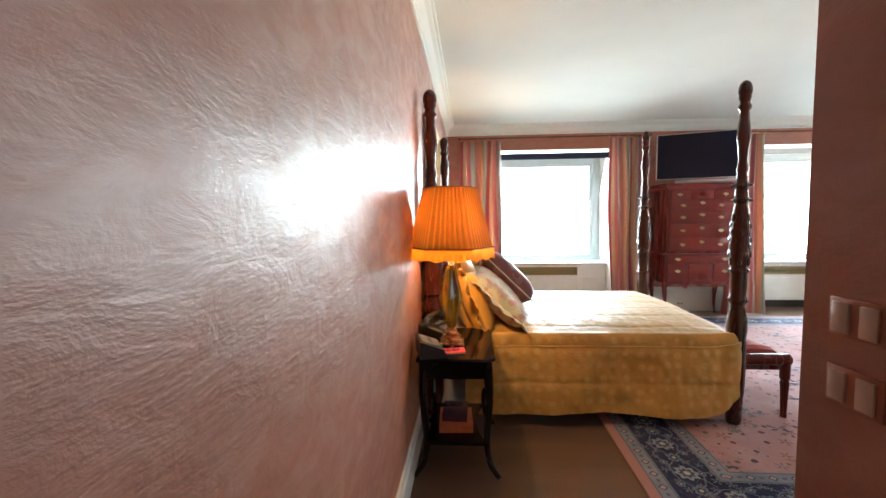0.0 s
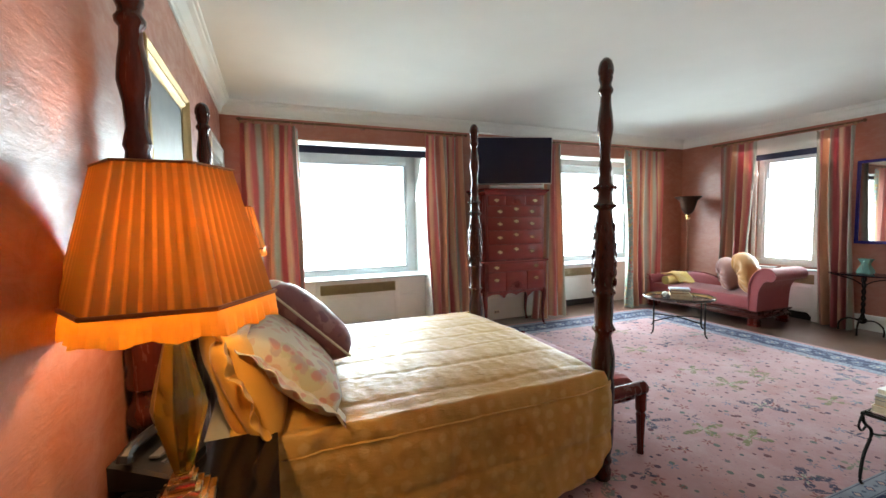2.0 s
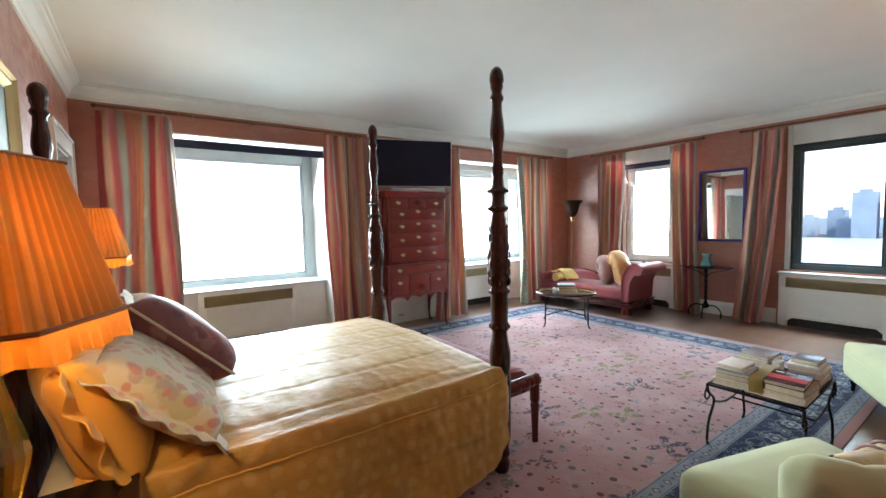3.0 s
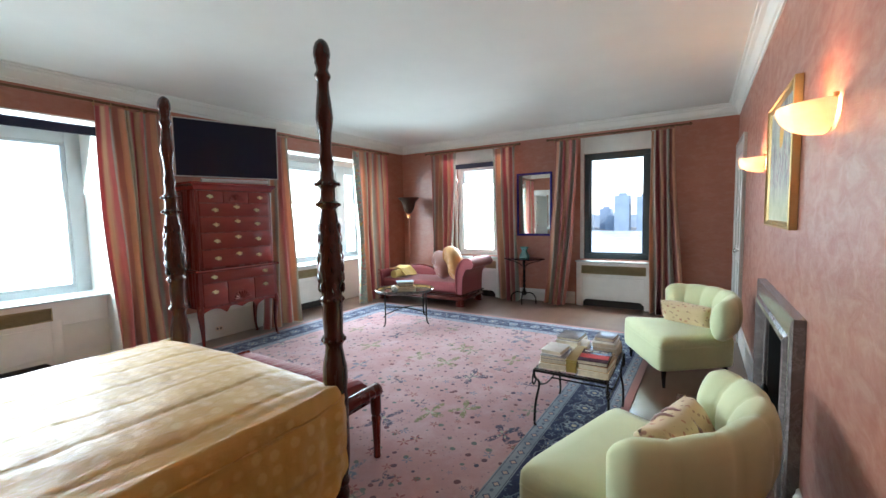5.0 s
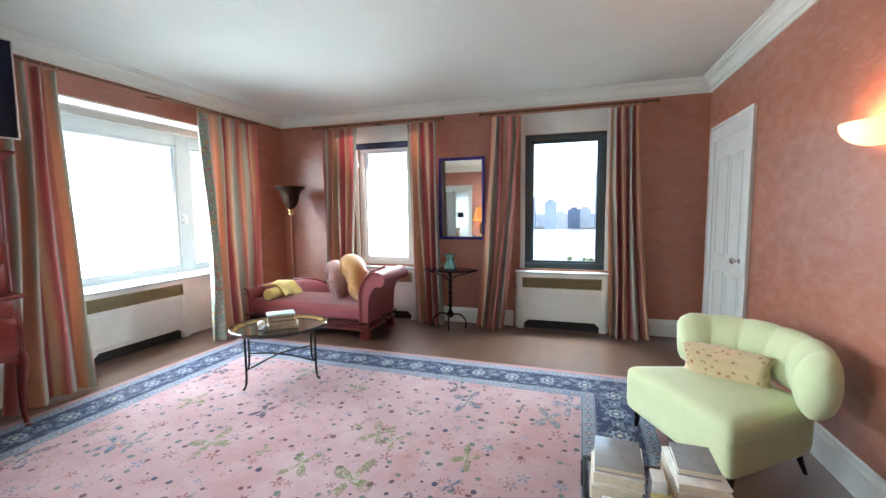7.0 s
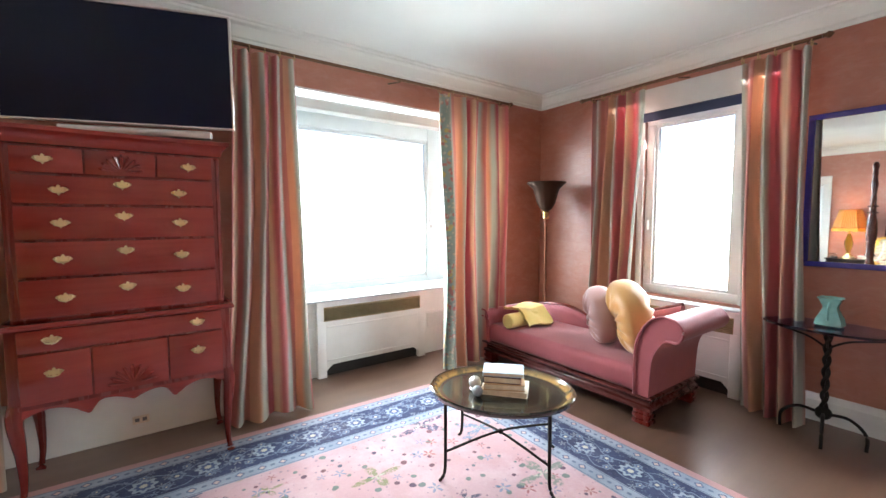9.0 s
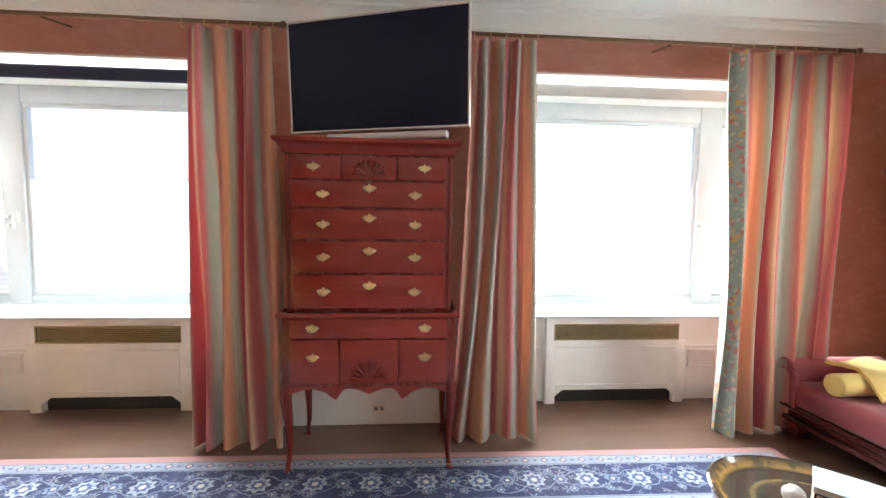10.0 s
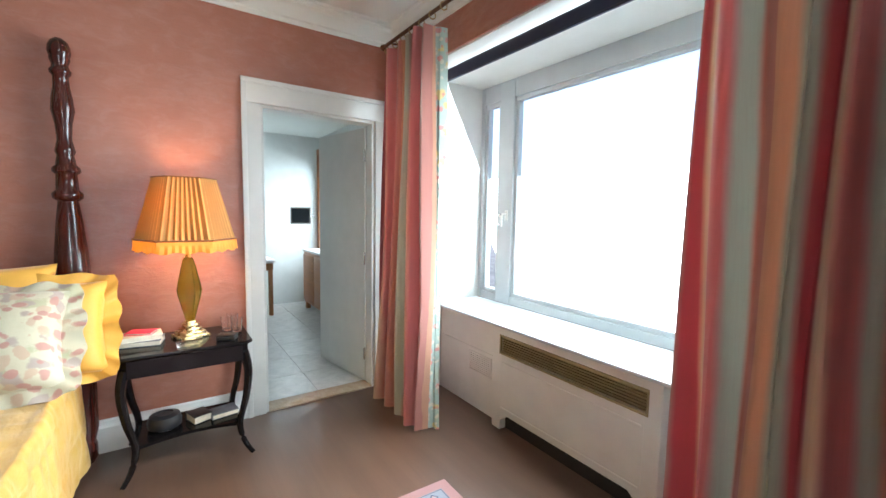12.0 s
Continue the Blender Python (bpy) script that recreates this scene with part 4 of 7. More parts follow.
curtain_rod((-0.04, 6.47, 2.61), (2.64, 6.47, 2.61))
curtain_rod((3.84, 6.47, 2.61), (6.40, 6.47, 2.61))
curtain_rod((6.95, 5.95, 2.615), (6.95, 4.16, 2.615))
curtain_rod((6.95, 3.62, 2.615), (6.95, 1.75, 2.615))


# ---- four-poster bed ----
BX0, BX1, BY0, BY1 = -0.16, 1.86, 3.11, 4.65
bed = thing("four_poster_bed", pose((BX0 + BX1) / 2, (BY0 + BY1) / 2, 0), "carved mahogany four-poster bed without a canopy", "bed")
HX, HY = (BX1 - BX0) / 2, (BY1 - BY0) / 2
TOP_TURN = [(0.030, 1.70), (0.036, 1.72), (0.033, 1.74), (0.026, 1.78), (0.030, 1.86), (0.041, 1.93), (0.036, 2.00), (0.029, 2.05), (0.027, 2.10),
            (0.036, 2.115), (0.038, 2.13), (0.030, 2.145), (0.028, 2.16), (0.036, 2.185), (0.034, 2.20), (0.038, 2.21), (0.040, 2.225), (0.038, 2.25),
            (0.030, 2.275), (0.014, 2.292), (0.0, 2.296)]
FOOT_TURN = [(0.030, 0.0), (0.044, 0.02), (0.048, 0.06), (0.040, 0.10), (0.050, 0.115), (0.050, 0.13), (0.042, 0.15), (0.055, 0.22), (0.058, 0.30),
             (0.060, 0.55), (0.055, 0.60), (0.062, 0.66), (0.060, 0.72), (0.046, 0.79), (0.042, 0.83), (0.055, 0.85), (0.056, 0.87), (0.046, 0.89),
             (0.050, 0.96), (0.050, 1.04), (0.056, 1.05), (0.056, 1.07), (0.048, 1.08), (0.050, 1.10), (0.060, 1.16), (0.062, 1.22), (0.055, 1.34),
             (0.044, 1.46), (0.036, 1.50), (0.052, 1.515), (0.054, 1.53), (0.038, 1.545), (0.036, 1.60), (0.050, 1.615), (0.048, 1.63), (0.034, 1.645)]
HEAD_TURN = [(0.040, 0.0), (0.052, 0.03), (0.052, 0.10), (0.046, 0.12), (0.060, 0.20), (0.062, 0.74), (0.050, 0.77), (0.066, 0.79), (0.066, 0.83),
             (0.052, 0.86), (0.050, 0.90), (0.062, 0.91), (0.062, 0.94), (0.056, 0.98), (0.062, 1.0), (0.063, 1.10), (0.058, 1.20), (0.046, 1.36), (0.036, 1.46),
             (0.052, 1.475), (0.054, 1.50), (0.040, 1.52), (0.037, 1.60), (0.050, 1.615), (0.048, 1.635), (0.036, 1.65)]
bm = bmesh.new()
bmesh.ops.create_icosphere(bm, subdivisions=1, radius=0.010)
BEAD = finish("bead", bm, POST)
for x, y, turn, carved in ((HX - 0.015, -HY, FOOT_TURN, True), (HX, HY, FOOT_TURN, True), (-HX - 0.045, -HY - 0.02, HEAD_TURN, False), (-HX - 0.045, HY + 0.05, HEAD_TURN, False)):
    bm = bmesh.new()
    lathe(bm, [(q if carved else q * 1.2, z) for q, z in turn + TOP_TURN], 24, x, y)
    if carved:
        for v in bm.verts:
            if 1.09 < v.co.z < 1.46:
                a = math.atan2(v.co.y - y, v.co.x - x)
                k = 1 + 0.09 * math.sin(5 * a + v.co.z * 34)
                v.co.x, v.co.y = x + (v.co.x - x) * k, y + (v.co.y - y) * k
    p = part("post", bm, POST, bed, "", 50)
    for z in ((0.86, 1.06, 1.522, 1.62) if carved else ()):
        for k in range(12):
            a = 2 * math.pi * k / 12
            bd = bpy.data.objects.new("bead", BEAD)
            scene.collection.objects.link(bd)
            bd.parent = p
            bd.location = (x + 0.054 * math.cos(a), y + 0.054 * math.sin(a), z)
    if carved:
        leafs = bmesh.new()
        for row in range(7):
            for k in range(6):
                a = 2 * math.pi * (k + 0.5 * (row % 2)) / 6
                z = 1.12 + row * 0.048
                r = 0.058 - 0.010 * max(0, (z - 1.25) / 0.2)
                bmesh.ops.create_icosphere(leafs, subdivisions=1, radius=1, matrix=pose(x + r * math.cos(a), y + r * math.sin(a), z, 0, 0, math.degrees(a)) @ Matrix.Diagonal((0.010, 0.014, 0.030, 1)))
        tagged(part("leaf_carving", leafs, POST, p), kind="stuff")
hb = bmesh.new()
n = 28
rings = []
for i in range(n + 1):
    u = 2 * i / n - 1
    z = 0.98 + 0.16 * math.cos(u * math.pi / 2) ** 0.7 - 0.05 * math.cos(u * math.pi * 1.5) ** 2 * (1 - abs(u))
    yy = u * (HY - 0.05)
    rings.append([(-HX - 0.016, yy, 0.34), (-HX - 0.016, yy, z), (-HX + 0.016, yy, z), (-HX + 0.016, yy, 0.34)])
loft(hb, rings)
part("headboard", hb, MAHOGANY, bed, "shaped mahogany headboard")
for s in (-1, 1):
    bm = bmesh.new()
    lathe(bm, [(0.0, -0.03), (0.03, -0.03), (0.045, -0.015), (0.045, 0.015), (0.03, 0.03), (0.018, 0.034), (0.016, 0.045), (0.0, 0.05)], 16)
    bm.transform(pose(-HX + 0.04, s * (HY - 0.20), 1.06, 0, 90))
    part("scroll", bm, MAHOGANY, bed)
    part("side_rail", boxed(-HX + 0.05, HX - 0.05, s * (HY - 0.03) - 0.014, s * (HY - 0.03) + 0.014, 0.28, 0.42, 0.004), MAHOGANY, bed)
part("foot_rail", boxed(HX - 0.016, HX + 0.016, -HY + 0.05, HY - 0.05, 0.28, 0.42, 0.004), MAHOGANY, bed)

mt = thing("mattress", pose(0.83, 3.88, 0.0), "thick mattress on the bed under a gold bedspread", "mattress")
part("ticking", boxed(-0.93, 0.93, -0.70, 0.70, 0.30, 0.60, 0.06, 3), LINING, mt)

# bedspread: quilted top that drops over three sides
bs = thing("bedspread", pose(0, 0, 0), "gold satin quilted bedspread hanging to the floor", "bedspread")
NX, NY = 130, 300
XA, XB = 0.02, 1.84
YA, YB = 3.09, 4.67
DROP = 0.60


def spread_point(u, v):
    """u: along the bed, 0 to 1 at the mattress edge and beyond down the foot; v: across."""
    x = XA + u * (XB - XA)
    half = (YB - YA) / 2
    y = v
    z = 0.645
    crown = 0.045 * (1 - min(1, abs(v) / half) ** 4)
    z += crown * (1 - max(0, u - 0.9) * 4)
    px, py = x, 0.0
    over = max(0.0, abs(v) - half)
    foot = max(0.0, x - XB + 0.10)
    z -= 0.35 * foot * foot * 10
    s = 1 if v > 0 else -1
    if over > 0:
        bend = min(1.0, over / 0.10)
        flare = 0.05 * (1 - math.exp(-over * 4))
        py = s * (half + 0.045 * math.sin(bend * math.pi / 2) + flare * 0.55)
        z = 0.645 - max(0.0, over - 0.05)
        py += s * 0.012 * math.sin(x * 9 + over * 3) * over * 2
    else:
        py = v
    # quilting seams
    seam = 0.0
    for k in range(-6, 7):
        seam += math.exp(-((v - k * 0.235) / 0.017) ** 2)
    puff = 0.008 * noise.noise(Vector((x * 3, v * 4, 1))) - 0.0036 * min(seam, 1.2)
    wr = 0.005 * noise.noise(Vector((x * 8, v * 6, 7))) + 0.003 * noise.noise(Vector((x * 24 + v * 4, v * 11, 3)))
    if over > 0.03:
        py += s * (puff * 1.6 + wr * 2.6)
    else:
        z += puff + wr
    corner = max(0.0, (x - 1.55) / 0.38)
    if over > 0 and corner > 0:
        fold = math.sin(x * 46 + over * 6) * 0.012 * min(1, corner)
        py += s * (fold - 0.035 * min(1, corner) ** 2)
    return Vector((px, 3.88 + py, max(z, 0.035)))


half = (YB - YA) / 2
grid = []
for i in range(NX + 1):
    u = i / NX
    x = XA + u * (XB - XA)
    hem = DROP - 0.30 * max(0.0, (x - 1.60) / 0.33) ** 2.5 + 0.012 * math.sin(x * 5)
    line = []
    for k in range(NY + 1):
        f = 2 * k / NY - 1
        v = f * 1.5 * half if abs(f) < 2 / 3 else (1 if f > 0 else -1) * (half + (abs(f) - 2 / 3) * 3 * hem)
        line.append(spread_point(u, v))
    grid.append(line)


def sheet(name, rows, label=""):
    """One sewn piece of the spread from a grid of points."""
    bm = bmesh.new()
    vs = [[bm.verts.new(p) for p in row] for row in rows]
    for a, b in zip(vs, vs[1:]):
        for k in range(len(a) - 1):
            bm.faces.new((a[k], b[k], b[k + 1], a[k + 1]))
    part(name, thicken(bm, 0.010), GOLD_SATIN, bs, label, 70)


K1, K2 = NY // 6 - 11, NY - NY // 6 + 11
sheet("top_panel", [row[K1:K2 + 1] for row in grid], "quilted gold satin top")
sheet("side_drop", [row[:K1 + 1] for row in grid])
sheet("side_drop", [row[K2:] for row in grid])
foot = [[p for k, p in enumerate(grid[NX]) if abs(2 * k / NY - 1) <= 2 / 3 - 0.03]]
for step in range(1, 10):
    foot.append([Vector((p.x + (0.016 if step < 3 else 0.001), p.y, p.z - (0.02 if step < 2 else 0.062))) for p in foot[-1]])
sheet("foot_drop", foot)


def pillow(name, m, w, h, d, mat, label, pipe=None, seed=0, cat="pillow", group="pillows on the bed", power=0.42):
    p = thing(name, m, label, cat, group)
    part("cover", cushion(w, h, d, power, 20, 0.05, seed), mat, p, "", 70)
    if pipe:
        part("piping", piping(w, h, 0.007), pipe, p)
    return p


for y, sd in ((3.46, 1), (4.30, 2)):
    pillow("pillow_sham", pose(0.02, y, 0.89, -12, 0, 90 + 3 * sd), 0.74, 0.52, 0.19, GOLD_COTTON, "plump gold cotton pillow leaning on the headboard", None, sd)


def ruffle(w1, w2, wide, waves, mat, parent, name="ruffle", deep=0.022):
    """A gathered border sewn round a pillow's rim."""
    bm = bmesh.new()
    rings = []
    n = 60
    for i in range(n * 4 + 1):
        s, f = divmod(i % (n * 4), n)
        f = 2 * f / n - 1
        a, b = ((f, -1), (1, f), (-f, 1), (-1, -f))[s]
        ro = deep * math.sin(i * 2 * math.pi * waves / (n * 4)) + 0.008 * math.sin(i * 0.61)
        out = wide * (1 + 0.12 * math.sin(i * 0.4))
        k = math.hypot(a, b)
        ox, oz = a * (w1 + out / k), b * (w2 + out / k)
        rings.append([(a * w1 * 0.95, -0.004, b * w2 * 0.95), (a * w1, ro * 0.4 - 0.002, b * w2), (ox, ro, oz), (ox, ro + 0.004, oz), (a * w1, ro * 0.4 + 0.003, b * w2), (a * w1 * 0.95, 0.004, b * w2 * 0.95)])
    loft(bm, rings, True, False)
    part(name, bm, mat, parent, "", 70)


for y, sd in ((3.38, 3), (4.50, 4)):
    p = pillow("pillow_ruffled", pose(0.09, y, 0.84, -20, 0, 90), 0.74, 0.46, 0.19, GOLD_COTTON, "gold cotton pillow with a ruffled edge", None, sd)
    ruffle(0.35, 0.215, 0.065, 10, GOLD_COTTON, p, "ruffle", 0.016)
for x, y, z, lean, sd, w, turn in ((0.25, 3.41, 0.855, -47, 5, 0.70, 87), (0.345, 4.40, 0.865, -47, 6, 0.70, 93)):
    p = pillow("pillow_floral", pose(x, y, z, lean, 0, turn), w, 0.50, 0.19, FLORAL, "floral print cotton pillow with a soft flat border", None, sd)
    ruffle(w / 2 - 0.02, 0.235, 0.075, 7, FLORAL, p, "border", 0.008)
pillow("cushion_mauve", pose(0.35, 3.79, 0.925, -46, 8, 90), 0.60, 0.52, 0.24, MAUVE_SILK, "mauve brocade cushion with a pale corded edge", LINING, 7, "cushion", "pillows on the bed", 0.5)

# ---- bench at the foot of the bed ----
bench = thing("bench", pose(2.09, 3.85, 0), "mahogany bench with a rose shirred velvet seat at the bed's foot", "bench")
part("frame", boxed(-0.16, 0.16, -0.60, 0.60, 0.33, 0.39, 0.008), MAHOGANY, bench)
bm = bmesh.new()
n = 120
rings = []
for i in range(n + 1):
    y = -0.57 + 1.14 * i / n
    gat = 0.004 * math.sin(i * 1.9) + 0.003 * noise.noise(Vector((i * 0.7, 0, 0)))
    e = min(1, min(i, n - i) / 4)
    rings.append([(-0.155, y, 0.39), (-0.165, y, 0.43 + 0.02 * e), (-0.12, y, 0.465 * 1 + 0.012 * e + gat), (0.0, y, 0.478 + 0.012 * e + gat), (0.12, y, 0.465 + 0.012 * e + gat), (0.165, y, 0.43 + 0.02 * e), (0.155, y, 0.39)])
loft(bm, rings)
part("seat", bm, ROSE_VELVET, bench, "rose velvet seat gathered in fine pleats", 50)
for s in (-1, 1):
    bm = bmesh.new()
    sweep(bm, [(-0.17, s * 0.645, 0.425), (0.17, s * 0.645, 0.425)], [0.040, 0.040], 16)
    part("end_roll", bm, MAHOGANY, bench)
    for x in (-0.15, 0.15):
        bm = bmesh.new()
        lathe(bm, [(0.016, 0.0), (0.022, 0.02), (0.019, 0.04), (0.027, 0.24), (0.030, 0.26), (0.022, 0.275), (0.032, 0.29), (0.032, 0.40)], 14, x, s * 0.645)
        part("leg", bm, MAHOGANY, bench)

# ---- highboy chest ----
hbx = thing("highboy_chest", pose(3.23, 6.36, 0), "tall mahogany highboy chest with brass bat-wing handles", "chest of drawers")
FY = -0.25
part("upper_case", boxed(-0.455, 0.455, FY + 0.012, 0.22, 0.925, 1.80, 0.004), MAHOGANY, hbx)
part("lower_case", boxed(-0.48, 0.48, FY + 0.002, 0.23, 0.50, 0.905, 0.004), MAHOGANY, hbx)
bm = bmesh.new()
extrude_profile(bm, [(0.0, 0.90), (0.022, 0.90), (0.026, 0.91), (0.018, 0.925), (0.0, 0.93)], [(-0.48, 0.23), (-0.48, FY), (0.48, FY), (0.48, 0.23)][::-1])
part("waist_moulding", bm, MAHOGANY_X, hbx)
bm = bmesh.new()
extrude_profile(bm, [(0.0, 1.79), (0.012, 1.795), (0.016, 1.82), (0.034, 1.845), (0.05, 1.855), (0.052, 1.875), (0.0, 1.876)], [(-0.455, 0.22), (-0.455, FY + 0.012), (0.455, FY + 0.012), (0.455, 0.22)][::-1])
box(bm, -0.455, 0.455, FY + 0.012, 0.22, 1.80, 1.872)
part("cornice", bm, MAHOGANY_X, hbx)
bm = bmesh.new()
n = 64
rings = []
for i in range(n + 1):
    u = i / n
    x = -0.44 + 0.88 * u
    z = 0.455 + 0.035 * abs(math.sin(u * math.pi * 4)) - 0.045 * math.exp(-((u - 0.29) / 0.03) ** 2) - 0.045 * math.exp(-((u - 0.71) / 0.03) ** 2)
    rings.append([(x, FY + 0.003, z), (x, FY + 0.003, 0.51), (x, FY + 0.022, 0.51), (x, FY + 0.022, z)])
loft(bm, rings)
part("apron", bm, MAHOGANY_X, hbx, "scalloped apron")
for x, y in ((-0.455, FY + 0.03), (0.455, FY + 0.03), (-0.45, 0.20), (0.45, 0.20)):
    bm = bmesh.new()
    s = 1 if x > 0 else -1
    sweep(bm, curve([(x, y, 0.53), (x + s * 0.012, y - 0.006, 0.44), (x, y, 0.28), (x - s * 0.004, y, 0.12), (x + s * 0.004, y - 0.01, 0.03), (x + s * 0.008, y - 0.022, 0.0)], 4),
          [0.036, 0.036, 0.036, 0.036, 0.034, 0.032, 0.030, 0.028, 0.024, 0.022, 0.020, 0.018, 0.016, 0.015, 0.014, 0.014, 0.016, 0.020, 0.024, 0.024, 0.022], 10)
    part("leg", bm, MAHOGANY, hbx)
# fluted quarter columns
for s in (-1, 1):
    bm = bmesh.new()
    lathe(bm, [(0.014, 0.94), (0.018, 0.95), (0.014, 0.96), (0.014, 1.77), (0.018, 1.78), (0.014, 1.79)], 14, s * 0.440, FY + 0.024)
    part("corner_column", bm, MAHOGANY, hbx)


def bat_handle(x, z, y, parent):
    bm = bmesh.new()
    outline = [(0.74 * a, 0.8 * b) for a, b in [(0, 0.030), (0.007, 0.026), (0.012, 0.013), (0.026, 0.019), (0.034, 0.008), (0.052, 0.006), (0.046, -0.006), (0.030, -0.007), (0.022, -0.016), (0.012, -0.014), (0.007, -0.026), (0.0, -0.034)]]
    full = outline + [(-a, b) for a, b in outline[-2:0:-1]]
    front = [bm.verts.new((x + a, y - 0.004, z + b)) for a, b in full]
    back = [bm.verts.new((x + a, y, z + b)) for a, b in full]
    bm.faces.new(front)
    for i in range(len(full)):
        j = (i + 1) % len(full)
        bm.faces.new((front[i], front[j], back[j], back[i]))
    sweep(bm, curve([(x - 0.026, y - 0.008, z + 0.006), (x - 0.022, y - 0.018, z - 0.010), (x, y - 0.020, z - 0.016), (x + 0.022, y - 0.018, z - 0.010), (x + 0.026, y - 0.008, z + 0.006)], 4), 0.0035, 6)
    for s in (-1, 1):
        bmesh.ops.create_icosphere(bm, subdivisions=1, radius=0.007, matrix=Matrix.Translation((x + s * 0.026, y - 0.007, z + 0.006)))
    part("handle", bm, HANDLE_BRASS, parent, "brass bat-wing handle")


def drawer(x0, x1, z0, z1, y, handles, shell=False):
    bm = boxed(x0 + 0.003, x1 - 0.003, y - 0.010, y + 0.01, z0 + 0.003, z1 - 0.003, 0.005)
    dr = part("drawer", bm, MAHOGANY_X, hbx)
    for hx, hz in handles:
        bat_handle(hx, hz, y - 0.010, dr)
    if shell:
        bm = bmesh.new()
        cx, cz, r = (x0 + x1) / 2, z0 + 0.02, min((x1 - x0) * 0.34, (z1 - z0) * 0.72)
        for k in range(9):
            a = math.pi * (k + 0.5) / 9
            sweep(bm, [(cx + 0.2 * r * math.cos(a), y - 0.011, cz + 0.2 * r * math.sin(a)), (cx + 0.85 * r * math.cos(a), y - 0.017, cz + 0.85 * r * math.sin(a)), (cx + r * math.cos(a), y - 0.011, cz + r * math.sin(a))], [0.004, 0.010, 0.004], 6)
        tagged(part("shell_carving", bm, MAHOGANY_X, dr), kind="stuff")


UY = FY + 0.012
drawer(-0.42, -0.15, 1.655, 1.785, UY, ((-0.30, 1.725),))
drawer(-0.15, 0.15, 1.655, 1.785, UY, (), True)
drawer(0.15, 0.42, 1.655, 1.785, UY, ((0.30, 1.725),))
for z0, z1, dz in ((1.505, 1.65, 0.0), (1.33, 1.50, 0.0), (1.145, 1.325, 0.0), (0.945, 1.14, 0.0)):
    zc = (z0 + z1) / 2
    drawer(-0.42, 0.42, z0, z1, UY, ((-0.25, zc), (0.0, zc + 0.035), (0.25, zc)))
drawer(-0.44, 0.44, 0.78, 0.895, FY + 0.002, ((-0.31, 0.84), (0.31, 0.84)))
drawer(-0.44, -0.165, 0.52, 0.775, FY + 0.002, ((-0.31, 0.675),))
drawer(-0.165, 0.165, 0.52, 0.775, FY + 0.002, (), True)
drawer(0.165, 0.44, 0.52, 0.775, FY + 0.002, ((0.31, 0.675),))

# ---- television ----
tv = thing("television", pose(3.25, 6.23, 2.265, 3, 0, -18.5), "large black flat television in a silver frame on a wall arm", "television")
part("frame", bmesh_frame(-0.545, 0.545, -0.02, 0.02, -0.315, 0.315, 0.011), metal("silver_trim", (0.62, 0.60, 0.58), 0.35), tv)
part("screen", boxed(-0.535, 0.535, -0.014, 0.0, -0.305, 0.305), SCREEN, tv, "black glossy screen")
part("back", boxed(-0.48, 0.48, 0.0, 0.05, -0.26, 0.26, 0.02), VOID, tv)
bm = bmesh.new()
sweep(bm, [(0, 0.05, 0), (0.05, 0.22, 0), (0.14, 0.38, 0)], 0.02, 8)
part("wall_arm", bm, IRON, tv)
part("sound_bar", boxed(-0.30, 0.42, -0.03, 0.03, -0.372, -0.330, 0.008), metal("silver_bar", (0.55, 0.55, 0.56), 0.35), tv, "slim silver sound bar")

# ---- bedside tables ----
def bedside_table(m, label):
    """Black lacquer table with clipped corners, sabre legs and a low shelf; local x along the wall, front towards -y."""
    t = thing("bedside_table", m, label, "side table", "bedside tables")
    w, d, c = 0.325, 0.215, 0.035
    top = [(-w + c, -d), (w - c, -d), (w, -d + c), (w, d), (-w, d), (-w, -d + c)]
    bm = bmesh.new()
    loft(bm, [[(x * k, y * k, z) for x, y in top] for k, z in ((0.985, 0.650), (1.0, 0.655), (1.0, 0.667), (0.99, 0.672))])
    part("tabletop", bm, BLACK, t)
    bm = bmesh.new()
    loft(bm, [[(x * 0.93, y * 0.93, z) for x, y in top] for z in (0.555, 0.650)])
    part("apron", bm, BLACK, t)
    for sx in (-1, 1):
        for sy in (-1, 1):
            bm = bmesh.new()
            x, y = sx * (w - 0.045), sy * (d - 0.04)
            pts = curve([(x, y, 0.60), (x + sx * 0.020, y + sy * 0.006, 0.48), (x + sx * 0.004, y, 0.32), (x - sx * 0.030, y - sy * 0.005, 0.17), (x - sx * 0.010, y + sy * 0.012, 0.06), (x + sx * 0.030, y + sy * 0.062, 0.0)], 5)
            sweep(bm, pts, [0.026 - 0.014 * i / (len(pts) - 1) for i in range(len(pts))], 8)
            part("leg", bm, BLACK, t)
    bm = bmesh.new()
    n = 16
    rings = []
    for i in range(n + 1):
        u = 2 * i / n - 1
        dip = 0.05 * (1 - u * u)
        rings.append([(u * 0.25, -0.165 + dip, 0.150), (u * 0.25, -0.165 + dip, 0.168), (u * 0.25, 0.165, 0.168), (u * 0.25, 0.165, 0.150)])
    loft(bm, rings)
    part("shelf", bm, BLACK, t)
    return t


bedside_table(pose(-0.025, 2.75, 0, 0, 0, 90), "black lacquer bedside table with curved legs, crowded with things")
bedside_table(pose(-0.045, 5.20, 0, 0, 0, 90), "black lacquer bedside table with curved legs beside the bath door")


